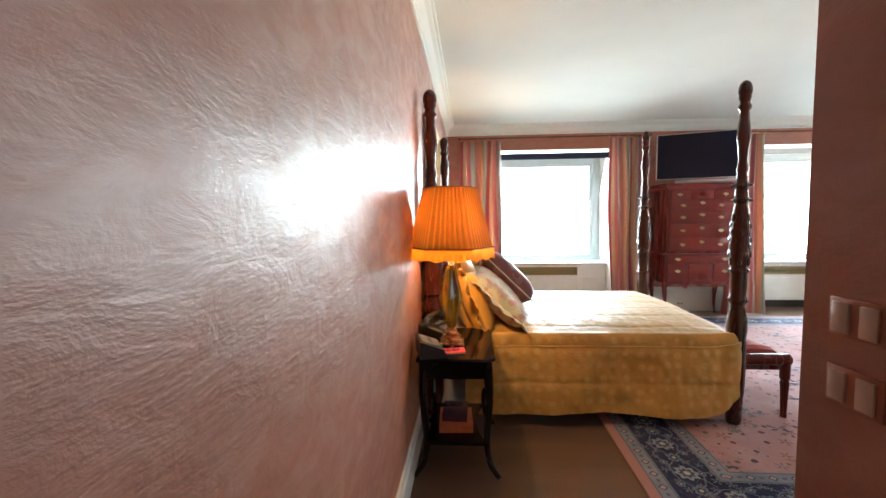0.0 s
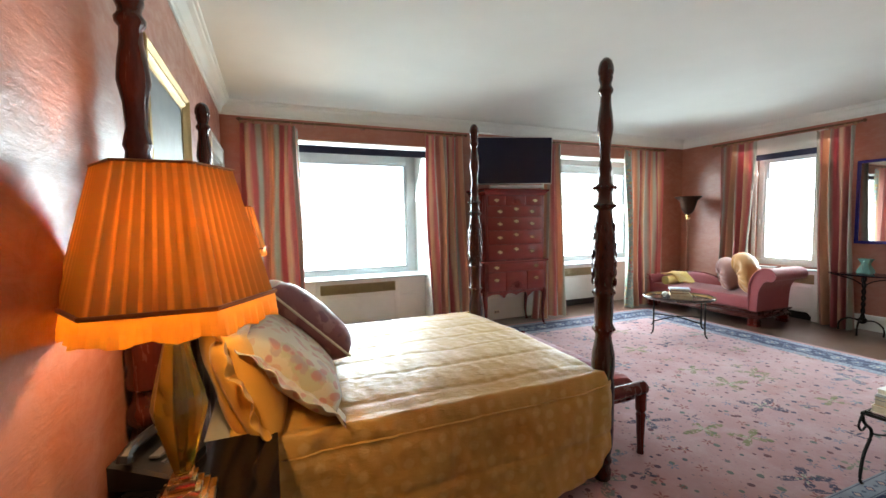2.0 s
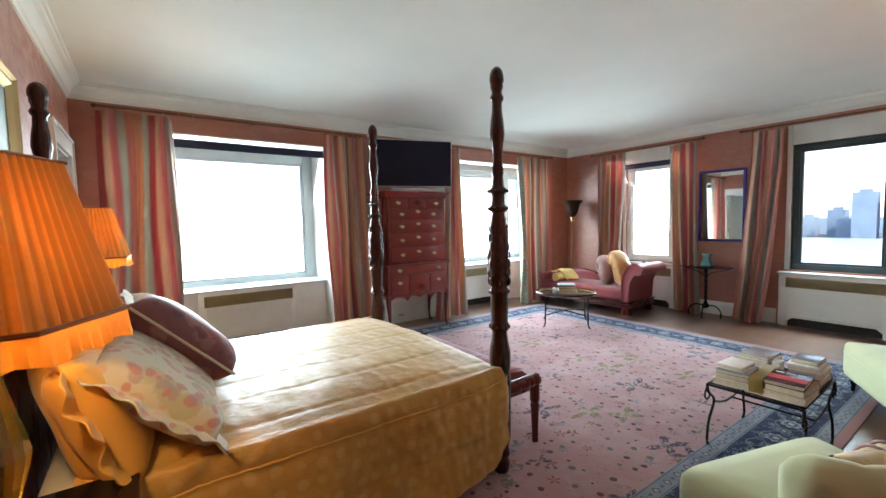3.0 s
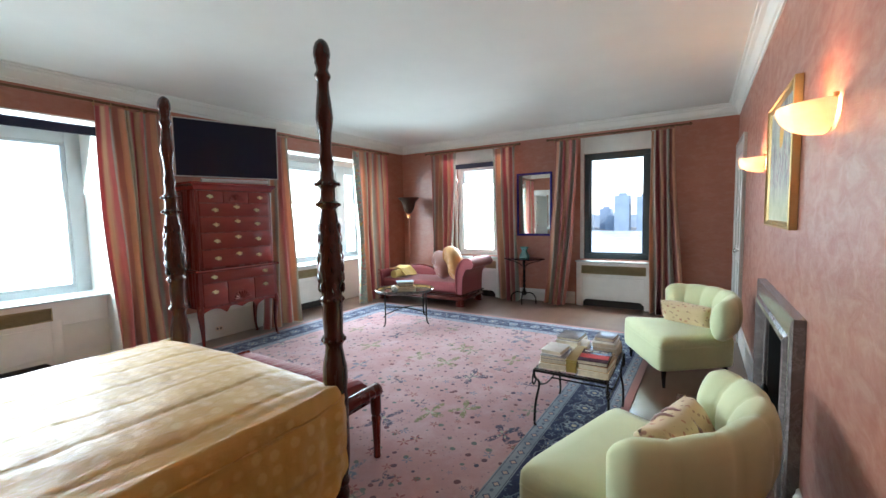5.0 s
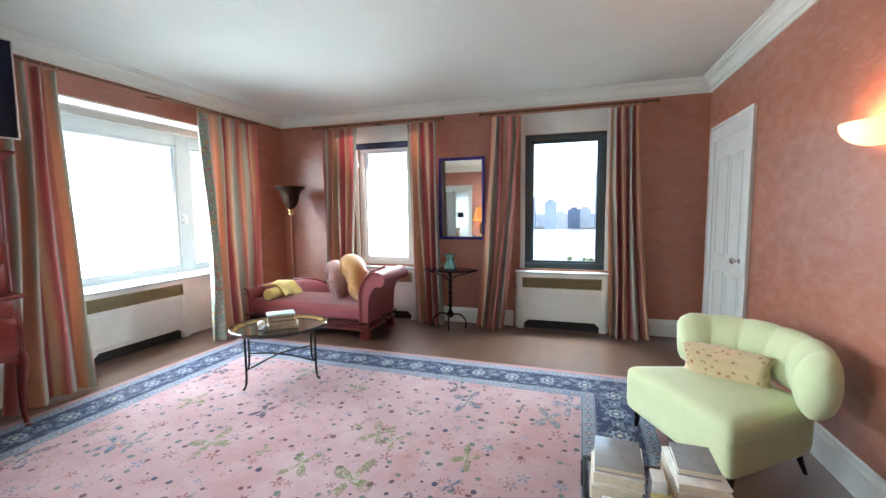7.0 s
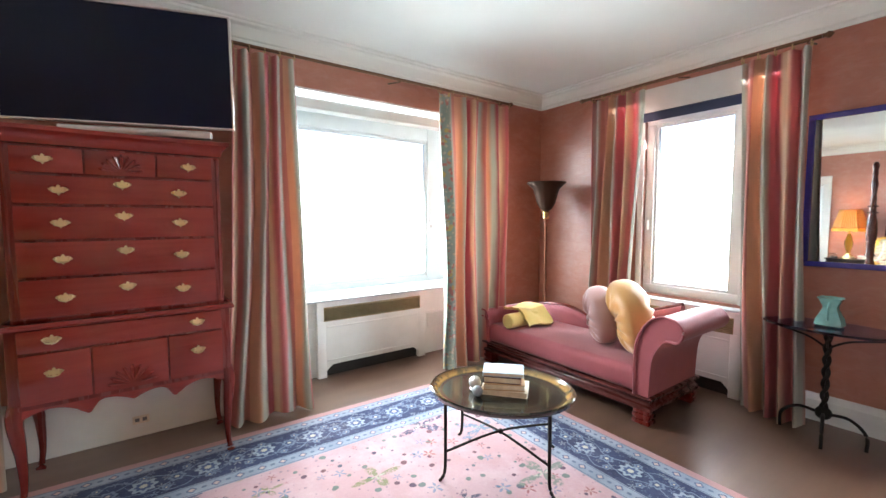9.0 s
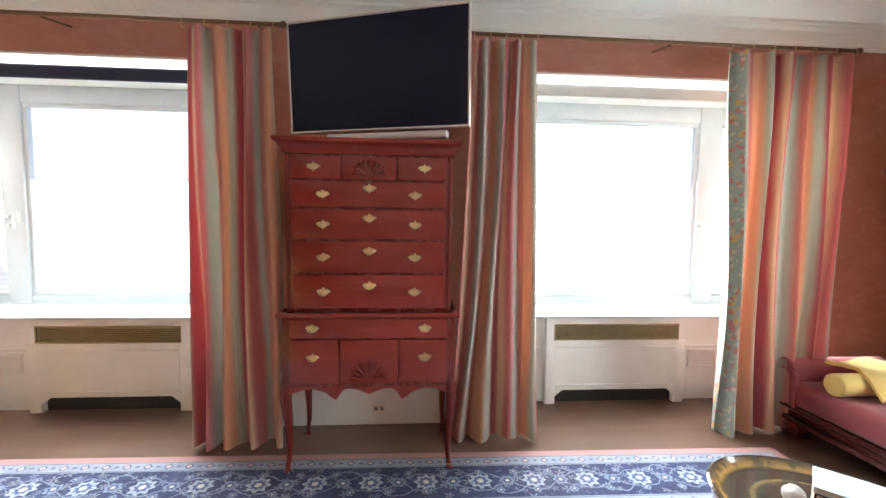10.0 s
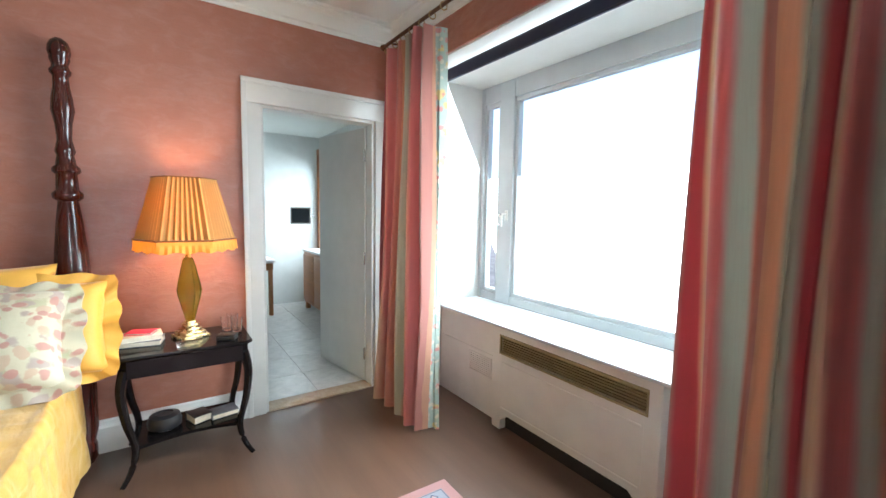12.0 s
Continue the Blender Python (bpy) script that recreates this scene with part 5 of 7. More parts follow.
def table_lamp(x, y, z0, power, turn=0):
    lamp = thing("table_lamp", pose(x, y, z0, 0, 0, turn), "lit table lamp with pleated orange silk shade and glass base", "table lamp", "bedside lamps")
    bm = bmesh.new()
    for a, z0_, z1_ in ((0.075, 0.0, 0.022), (0.060, 0.0225, 0.042), (0.046, 0.0425, 0.060), (0.034, 0.0605, 0.085), (0.026, 0.0855, 0.10)):
        box(bm, -a, a, -a, a, z0_, z1_, 0.004)
    part("base", bm, BRASS, lamp, "stepped gilt base")
    bm = bmesh.new()
    prof = [(0.022, 0.10), (0.026, 0.11), (0.064, 0.255), (0.069, 0.285), (0.062, 0.325), (0.031, 0.46), (0.024, 0.475)]
    lathe(bm, prof, 8)
    part("body", bm, AMBER_GLASS, lamp, "faceted olive glass body", 10)
    bm = bmesh.new()
    lathe(bm, [(0.015, 0.475), (0.018, 0.48), (0.014, 0.49), (0.010, 0.50), (0.010, 0.66), (0.004, 0.67), (0.004, 0.935), (0.010, 0.94), (0.0, 0.95)], 10)
    part("stem", bm, BRASS, lamp)
    # pleated six-sided shade
    n = 96

    def hexa(a):
        s = math.pi / 3
        k = (a % s) - s / 2
        return math.cos(s / 2) / math.cos(k)
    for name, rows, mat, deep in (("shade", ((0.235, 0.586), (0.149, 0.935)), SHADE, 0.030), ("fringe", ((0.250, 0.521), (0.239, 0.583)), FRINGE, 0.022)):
        bm = bmesh.new()
        rings = []
        for q in range(5):
            t = q / 4
            r = rows[0][0] + (rows[1][0] - rows[0][0]) * t
            z = rows[0][1] + (rows[1][1] - rows[0][1]) * t
            ring = []
            for i in range(n):
                a = 2 * math.pi * i / n
                pl = 1 + (deep if i % 2 else -deep) * (1 if name == "shade" else 0.9 * (1 - t))
                if name == "fringe":
                    z_ = z + 0.006 * math.sin(i * 0.9) * (1 - t)
                else:
                    z_ = z
                ring.append((r * 1.07 * hexa(a) * pl * math.cos(a), r * 1.07 * hexa(a) * pl * math.sin(a), z_))
            rings.append(ring)
        loft(bm, rings, True, False)
        thicken(bm, 0.0015)
        part(name, bm, mat, lamp, "", 20)
    for r, z, thick in ((0.241, 0.586, 0.006), (0.151, 0.933, 0.004)):
        bm = bmesh.new()
        pts = [(r * 1.07 * hexa(2 * math.pi * i / 60) * math.cos(2 * math.pi * i / 60), r * 1.07 * hexa(2 * math.pi * i / 60) * math.sin(2 * math.pi * i / 60), z) for i in range(61)]
        sweep(bm, pts, thick, 6)
        part("shade_trim", bm, cloth("shade_trim", (0.30, 0.12, 0.03)), lamp)
    bulb = new("bulb_light", bpy.data.lights.new("bulb_light", "POINT"))
    bulb.data.energy, bulb.data.color, bulb.data.shadow_soft_size = power, (1.0, 0.68, 0.36), 0.04
    bulb.location = (x, y, z0 + 0.74)
    return lamp


table_lamp(-0.058, 2.71, 0.672, 4.3)
table_lamp(-0.08, 5.225, 0.672, 4.6, 25)


# ---- small things on and under the bedside tables ----
def slab_book(m, w, d, h, cover, label, group="", pages=True, name="book"):
    """A closed book lying flat: boards, spine and a block of pages."""
    b = thing(name, m, label, "book", group)
    bm = bmesh.new()
    box(bm, -w / 2, w / 2, -d / 2, d / 2, 0, 0.0035, 0.001)
    box(bm, -w / 2, w / 2, -d / 2, d / 2, h - 0.0035, h, 0.001)
    box(bm, -w / 2, -w / 2 + 0.005, -d / 2 + 0.0005, d / 2 - 0.0005, 0.0036, h - 0.0036)
    part("cover", bm, cover, b)
    part("page_block", boxed(-w / 2 + 0.006, w / 2 - 0.004, -d / 2 + 0.004, d / 2 - 0.004, 0.0037, h - 0.0037), PAPER, b)
    return b


def plain(name, colour, rough=0.6):
    return paint(name, colour, rough, 0.08, 0.05, 20)


PINK_CARD = plain("hot_pink_paper", (0.80, 0.045, 0.10), 0.5)
GREY_PLASTIC = plain("grey_plastic", (0.12, 0.12, 0.13), 0.4)
DARK_PLASTIC = plain("dark_plastic", (0.018, 0.018, 0.020), 0.35)
CREAM_BOARD = plain("cream_board", (0.66, 0.58, 0.46))
WHITE_BOARD = plain("white_jacket", (0.72, 0.70, 0.66), 0.35)
ORANGE_BOARD = plain("orange_board", (0.50, 0.13, 0.05))
PLUM_BOARD = plain("plum_board", (0.07, 0.03, 0.055), 0.25)
GREY_BOARD = plain("grey_photo_jacket", (0.30, 0.30, 0.31), 0.18)
TAN_BOARD = plain("tan_board", (0.45, 0.28, 0.14))
BLUE_BOARD = plain("pale_blue_jacket", (0.42, 0.52, 0.60), 0.4)
GREEN_BOARD = plain("pale_green_paper", (0.35, 0.45, 0.22))
RED_BOARD = plain("red_board", (0.50, 0.03, 0.03))

T1 = 0.673
note = thing("notepad", pose(-0.065, 2.545, T1, 0, 0, 8), "hot pink notepad with loose pages", "notepad")
part("pad", boxed(-0.075, 0.085, -0.045, 0.045, 0.0, 0.007, 0.001), GREEN_BOARD, note)
part("sheet", boxed(-0.07, 0.09, -0.042, 0.046, 0.0072, 0.010), PINK_CARD, note)
gl = thing("eyeglasses", pose(-0.055, 2.55, T1 + 0.0102, 0, 0, 15), "black wire eyeglasses folded on the notepad", "glasses")
for s in (-1, 1):
    bm = bmesh.new()
    sweep(bm, [(s * 0.03 + 0.022 * math.cos(a), 0.016 * math.sin(a), 0.004) for a in [2 * math.pi * k / 20 for k in range(21)]], 0.0022, 6)
    part("rim", bm, DARK_PLASTIC, gl)
    bm = bmesh.new()
    sweep(bm, [(s * 0.053, 0, 0.004), (s * 0.045, -0.022, 0.004), (-s * 0.03, -0.028, 0.004)], 0.0018, 6)
    part("temple", bm, DARK_PLASTIC, gl)
bm = bmesh.new()
sweep(bm, curve([(-0.009, 0.004, 0.004), (0, 0.009, 0.005), (0.009, 0.004, 0.004)], 4), 0.0018, 6)
part("bridge", bm, DARK_PLASTIC, gl)

ph = thing("telephone", pose(-0.16, 2.93, T1, 0, 0, 70), "black desk telephone with a cradled handset", "telephone")
bm = bmesh.new()
loft(bm, [[(-0.10, -0.09, 0), (0.10, -0.09, 0), (0.10, 0.09, 0), (-0.10, 0.09, 0)], [(-0.10, -0.09, 0.03), (0.10, -0.09, 0.03), (0.10, 0.09, 0.075), (-0.10, 0.09, 0.075)],
          [(-0.09, -0.075, 0.042), (0.09, -0.075, 0.042), (0.09, 0.08, 0.085), (-0.09, 0.08, 0.085)]])
part("body", bm, DARK_PLASTIC, ph)
bm = bmesh.new()
sweep(bm, curve([(-0.11, 0.03, 0.092), (-0.09, 0.03, 0.118), (0.0, 0.03, 0.125), (0.09, 0.03, 0.118), (0.11, 0.03, 0.092)], 5), [0.022] * 4 + [0.016] * 13 + [0.022] * 4, 8)
part("handset", bm, DARK_PLASTIC, ph)
part("display", boxed(-0.05, 0.05, -0.03, 0.0, 0.070, 0.076), GREY_PLASTIC, ph)
for i in range(12):
    part("key", boxed(-0.045 + 0.03 * (i % 3) + 0.0, -0.025 + 0.03 * (i % 3), -0.075 + 0.012 * (i // 3), -0.067 + 0.012 * (i // 3), 0.040, 0.0465 + 0.003 * (i // 3)), GREY_PLASTIC, ph)
ck = thing("clock_radio", pose(-0.17, 2.52, T1, 0, 0, 105), "black wedge clock radio with a grey top panel", "clock radio")
bm = bmesh.new()
loft(bm, [[(-0.10, -0.08, 0), (0.10, -0.08, 0), (0.10, 0.07, 0), (-0.10, 0.07, 0)], [(-0.10, -0.06, 0.045), (0.10, -0.06, 0.045), (0.10, 0.07, 0.095), (-0.10, 0.07, 0.095)]])
part("body", bm, DARK_PLASTIC, ck)
pan = part("panel", boxed(-0.08, 0.08, -0.055, 0.055, 0.0, 0.005, 0.002), GREY_PLASTIC, ck)
pan.matrix_basis = pose(0, 0.005, 0.0715, 21)
sl = part("slot", boxed(-0.045, 0.045, -0.012, 0.006, 0.0052, 0.007), DARK_PLASTIC, pan)
slab_book(pose(-0.035, 2.72, 0.169, 0, 0, 92), 0.24, 0.20, 0.045, ORANGE_BOARD, "orange bound book lying on the low shelf")
slab_book(pose(-0.04, 2.75, 0.2145, 0, 0, 88), 0.21, 0.15, 0.035, PLUM_BOARD, "plum bound book lying on another book")

T2 = 0.673
slab_book(pose(-0.07, 4.99, T2, 0, 0, 80), 0.20, 0.14, 0.03, GREY_PLASTIC, "silver grey book at the pile's bottom", "books by the bed")
slab_book(pose(-0.065, 4.99, T2 + 0.0305, 0, 0, 95), 0.19, 0.13, 0.028, CREAM_BOARD, "cream bound book in a small pile", "books by the bed")
slab_book(pose(-0.07, 4.99, T2 + 0.059, 0, 0, 70), 0.13, 0.09, 0.014, PINK_CARD, "small magenta notebook on top of a pile", "books by the bed")
bx = thing("small_case", pose(0.08, 5.40, T2, 0, 0, 65), "small black leather case on the lacquer table", "case")
part("body", boxed(-0.05, 0.05, -0.035, 0.035, 0, 0.022, 0.006), DARK_PLASTIC, bx)
part("lid", boxed(-0.051, 0.051, -0.036, 0.036, 0.0225, 0.034, 0.006), DARK_PLASTIC, bx)
fb = thing("framed_block", pose(0.10, 5.20, T2, 0, 0, 95), "small crystal block standing before the lamp", "ornament")
part("block", boxed(-0.05, 0.05, -0.012, 0.012, 0, 0.03, 0.003), CRYSTAL, fb)
for i, (x, y) in enumerate(((-0.12, 5.42), (-0.06, 5.47), (-0.17, 5.46))):
    g = thing("glass_tumbler", pose(x, y, T2), "clear cut glass tumbler by the lamp", "glass", "glasses on the bedside table")
    bm = bmesh.new()
    lathe(bm, [(0.024, 0), (0.028, 0.01), (0.034, 0.09), (0.031, 0.09), (0.025, 0.012), (0.0, 0.010)], 16)
    part("bowl", bm, CRYSTAL, g)
ra = thing("coiled_case", pose(-0.05, 5.08, 0.169), "round black case on the low shelf", "case")
bm = bmesh.new()
lathe(bm, [(0.06, 0), (0.082, 0.012), (0.086, 0.045), (0.075, 0.075), (0.045, 0.085), (0.040, 0.078), (0.0, 0.076)], 24)
part("body", bm, DARK_PLASTIC, ra)
slab_book(pose(-0.05, 5.25, 0.169, 0, 0, 20), 0.12, 0.10, 0.045, DARK_PLASTIC, "small black box book on the low shelf")
slab_book(pose(-0.05, 5.38, 0.169, 0, 0, 100), 0.15, 0.11, 0.03, GREY_PLASTIC, "grey case on the low shelf")


# ---- picture frames ----
def framed(name, m, w, h, canvas_mat, label, moulding=0.07, deep=0.05):
    f = thing(name, m, label, "painting")
    prof = [(0.0, 0.0), (0.0, deep), (0.012, deep + 0.004), (moulding * 0.35, deep * 0.72), (moulding * 0.6, deep * 0.82), (moulding * 0.85, deep * 0.45), (moulding, deep * 0.4), (moulding, 0.0)]
    for (ax, az), (bx_, bz) in zip(((-1, -1), (1, -1), (1, 1), (-1, 1)), ((1, -1), (1, 1), (-1, 1), (-1, -1))):
        bm = bmesh.new()
        rings = []
        for sx, sz in ((ax, az), (bx_, bz)):
            rings.append([(sx * (w / 2 - o), -y, sz * (h / 2 - o)) for o, y in prof])
        loft(bm, rings)
        part("frame_side", bm, GOLD, f, "gilt moulding", 25)
    part("canvas", boxed(-w / 2 + moulding - 0.004, w / 2 - moulding + 0.004, -0.016, -0.003, -h / 2 + moulding - 0.004, h / 2 - moulding + 0.004), canvas_mat, f, "painted canvas")
    return f


def abstract_canvas():
    """Loose upright brush strokes in greys and greens, a dark crowd of lines in the middle and one yellow disc."""
    n = Net("oil_figures_canvas", 0.45)
    sep = n.node("ShaderNodeSeparateXYZ")
    n.put(sep.inputs[0], n.coord())
    up = n.math("ADD", n.math("MULTIPLY", sep.outputs[2], 1.4), 0.5)
    wash = n.noise(n.coord((7, 1, 2.6)), 1.5, 6, 0.65, 1.4)
    c = n.ramp(wash, (0.30, (0.16, 0.18, 0.19)), (0.42, (0.34, 0.38, 0.36)), (0.52, (0.47, 0.48, 0.42)), (0.60, (0.33, 0.40, 0.32)), (0.72, (0.20, 0.25, 0.30)))
    c = n.mix(n.ramp(up, (0.12, 1.0), (0.36, 0.0)), c, n.ramp(n.noise(n.coord((3, 1, 5)), 2, 4), (0.35, (0.36, 0.38, 0.24)), (0.65, (0.50, 0.50, 0.36))))
    crowd = n.math("MULTIPLY", n.ramp(up, (0.20, 0.0), (0.34, 1.0), (0.62, 1.0), (0.74, 0.0)), n.ramp(n.noise(n.coord((14, 1, 5)), 2.2, 5, 0.6, 2.0), (0.48, 0.0), (0.56, 1.0)))
    tint = n.ramp(n.noise(n.coord((9, 1, 4)), 3.0, 3), (0.38, (0.07, 0.09, 0.15)), (0.50, (0.36, 0.17, 0.18)), (0.60, (0.20, 0.10, 0.16)), (0.68, (0.45, 0.34, 0.26)))
    c = n.mix(n.math("MULTIPLY", crowd, 0.85), c, tint)
    trunks = n.ramp(n.noise(n.coord((22, 1, 1.6)), 1.6, 4, 0.6, 0.8), (0.56, 0.0), (0.61, 0.85))
    c = n.mix(n.math("MULTIPLY", trunks, n.ramp(up, (0.15, 0.0), (0.35, 1.0))), c, (0.06, 0.065, 0.07))
    d = n.node("ShaderNodeVectorMath")
    d.operation = "DISTANCE"
    n.put(d.inputs[0], n.coord())
    d.inputs[1].default_value = (-0.02, 0, 0.16)
    disc = n.math("MULTIPLY", n.math("SUBTRACT", n.math("ADD", 0.066, n.math("MULTIPLY", n.noise(n.coord(), 30), 0.03)), d.outputs["Value"]), 90, clamp=True)
    c = n.mix(disc, c, (0.62, 0.34, 0.03))
    n.set("Base Color", c)
    n.bump(n.noise(n.coord((20, 1, 20)), 6, 4), 0.4, 0.004)
    return n.mat


def landscape_canvas():
    n = Net("old_landscape_canvas", 0.4)
    sep = n.node("ShaderNodeSeparateXYZ")
    n.put(sep.inputs[0], n.coord())
    h = n.math("ADD", n.math("MULTIPLY", sep.outputs[2], 1.3), n.math("MULTIPLY", n.noise(n.coord(), 4, 6), 0.5))
    c = n.ramp(h, (0.0, (0.03, 0.04, 0.025)), (0.25, (0.10, 0.12, 0.09)), (0.45, (0.22, 0.26, 0.27)), (0.8, (0.10, 0.14, 0.15)))
    n.set("Base Color", c)
    return n.mat


framed("painting", pose(3.535, YS + 0.002, 1.727, 0, 0, 180), 0.90, 0.755, abstract_canvas(), "colourful oil painting of crowded shapes in a gilt frame", 0.042, 0.034)
framed("painting", pose(XW + 0.002, 3.86, 1.82, 0, 0, 90), 0.96, 0.78, landscape_canvas(), "dark landscape painting in a carved gilt frame above the bed", 0.075, 0.05)


# ---- wall sconces ----
def sconce(x, power):
    s = thing("wall_sconce", pose(x, YS, 1.80), "lit half-bowl alabaster wall sconce with warm light", "wall lamp", "wall sconces")
    bm = bmesh.new()
    rings = []
    for q in range(11):
        t = q / 10
        r = 0.155 * math.sin(t * math.pi / 2) ** 0.75
        z = -0.108 * math.cos(t * math.pi / 2)
        rings.append([(max(r, 0.004) * math.cos(math.pi * k / 20), 0.008 + max(r, 0.004) * 1.0 * math.sin(math.pi * k / 20), z + 0.05) for k in range(21)])
    loft(bm, rings, False, False)
    thicken(bm, 0.006)
    part("bowl", bm, ALABASTER, s, "frosted glass bowl", 60)
    part("back_plate", boxed(-0.05, 0.05, 0.0, 0.008, -0.05, 0.05, 0.003), BRASS, s)
    for sx in (-1, 1):
        bm = bmesh.new()
        bmesh.ops.create_icosphere(bm, subdivisions=2, radius=0.010, matrix=Matrix.Translation((sx * 0.155, 0.014, 0.055)))
        part("finial", bm, BRASS, s)
    bulb = new("sconce_light", bpy.data.lights.new("sconce_light", "POINT"))
    bulb.data.energy, bulb.data.color, bulb.data.shadow_soft_size = power, (1.0, 0.48, 0.22), 0.03
    bulb.location = (x, YS + 0.075, 1.83)


sconce(2.59, 2.3)
sconce(4.465, 2.3)

# ---- fireplace ----
fp = thing("fireplace", pose(3.445, YS, 0), "brown veined marble fireplace surround with a slate insert", "fireplace")
prof = [(0.0, 0.0), (0.0, 0.045), (0.02, 0.05), (0.10, 0.05), (0.115, 0.062), (0.135, 0.066), (0.15, 0.05), (0.165, 0.02), (0.232, 0.015), (0.232, 0.0)]
W2, HT = 0.665, 0.965
path = [(-W2, 0.0), (-W2, HT), (W2, HT), (W2, 0.0)]
for name, (p, q) in (("jamb", (0, 1)), ("lintel", (1, 2)), ("jamb", (2, 3))):
    bm = bmesh.new()
    rings = []
    for idx in (p, q):
        sx = -1 if idx < 2 else 1
        rings.append([(sx * (W2 - o), y + 0.001, (HT - o) if path[idx][1] > 0 else 0.0) for o, y in prof])
    loft(bm, rings)
    part(name, bm, MARBLE, fp, "", 25)
part("insert", boxed(-0.44, 0.44, -0.10, -0.07, 0.0, 0.80), SLATE, fp, "slate grey closing panel")
for s in (-1, 1):
    part("cheek", boxed(s * 0.425 - 0.01, s * 0.425 + 0.01, -0.26, 0.0, 0, 0.80), VOID, fp)
bm = bmesh.new()
lathe(bm, [(0.03, 0.0), (0.034, 0.015), (0.012, 0.03), (0.012, 0.22), (0.022, 0.24), (0.024, 0.27), (0.010, 0.30), (0.0, 0.31)], 14, 0.36, 0.02)
part("andiron", bm, IRON, fp)
structure("hearth", boxed(2.79, 4.11, YS + 0.055, 1.70, 0.0, 0.006, 0.002), MARBLE_FLOOR, "brown marble hearth slab set in the floor", "hearth")


# ---- slipper chairs ----
def slipper_chair(m, label):
    """Low armless chair: tapered seat block and a curved, channelled back roll; faces local +y."""
    c = thing("slipper_chair", m, label, "chair", "pale green slipper chairs")
    n = 24
    bm = bmesh.new()
    rings = []
    shape = []
    for i in range(n * 4):
        s, f = divmod(i, n)
        f = 2 * f / n - 1
        x, y = ((f, -1), (1, f), (-f, 1), (-1, -f))[s]
        shape.append((x, y))
    for k, z in ((0.93, 0.145), (0.985, 0.155), (1.0, 0.19), (1.0, 0.33), (1.004, 0.335), (0.996, 0.340), (1.0, 0.345), (0.99, 0.39), (0.95, 0.412), (0.75, 0.425), (0.3, 0.43)):
        ring = []
        for x, y in shape:
            wide = 0.355 + 0.070 * y
            px, py = x * wide, y * 0.34 + 0.03
            rr = 1 - 0.05 * (abs(x) * abs(y)) ** 8
            ring.append((px * k * rr, py * k * rr, z))
        rings.append(ring)
    loft(bm, rings)
    part("seat", bm, LIME, c, "", 55)
    # back: arc of upright channels
    m_arc, rings = 60, []
    bm = bmesh.new()
    for i in range(m_arc + 1):
        u = i / m_arc
        a = math.radians(196 + 148 * u)
        ch = abs(math.sin(u * math.pi * 6))
        puff = 0.016 * ch ** 0.5
        end = min(1.0, min(u, 1 - u) / 0.07)
        rad = 0.40
        prof = []
        for q in range(18):
            b = 2 * math.pi * q / 18
            thick, tall = (0.075 + puff) * (0.55 + 0.45 * end ** 0.5), (0.160 + puff * 0.5) * (0.72 + 0.28 * end ** 0.5)
            o, h = thick * math.cos(b), tall * math.sin(b)
            if h > 0:
                o -= 0.03 * (h / tall) ** 2 * -1
            prof.append((o, 0.568 + h + 0.025 * math.sin(u * math.pi)))
        rings.append([((rad + o) * math.cos(a) * 1.12, (rad + o) * math.sin(a) * 0.95 + 0.05, z) for o, z in prof])
    loft(bm, rings)
    part("backrest", bm, LIME, c, "channel-tufted curved backrest", 60)
    for x, y, lean in ((-0.36, 0.30, 0), (0.36, 0.30, 0), (-0.23, -0.24, -0.06), (0.23, -0.24, -0.06)):
        bm = bmesh.new()
        sweep(bm, [(x, y, 0.16), (x, y + lean * 0.5, 0.08), (x + (0.01 if x > 0 else -0.01), y + lean, 0.0)], [0.022, 0.017, 0.011], 8)
        part("leg", bm, BLACK, c)
    return c


CH1 = pose(4.66, 1.70, 0, 0, 0, 27)
CH2 = pose(2.26, 1.735, 0, 0, 0, -18)
slipper_chair(CH1, "pale lime green slipper chair beside the fireplace")
slipper_chair(CH2, "pale lime green slipper chair before the fireplace")
pillow("lumbar_cushion", CH1 @ pose(0.09, -0.085, 0.512, -20, 0, 36), 0.46, 0.21, 0.13, FLORAL_SMALL, "small floral silk lumbar cushion on the chair", None, 11, "cushion", "chair cushions", 0.36)
pc = pillow("lumbar_cushion", CH2 @ pose(0.05, -0.10, 0.520, -30), 0.46, 0.27, 0.17, FLORAL_SMALL, "small floral silk lumbar cushion with corded bands", None, 12, "cushion", "chair cushions", 0.36)
for x in (-0.035, 0.035):
    bm = bmesh.new()
    sweep(bm, [(x, 0.088 * math.cos(a), 0.134 * math.sin(a)) for a in [2 * math.pi * k / 24 for k in range(25)]], 0.006, 6)
    part("cord", bm, PINK_SILK, pc)

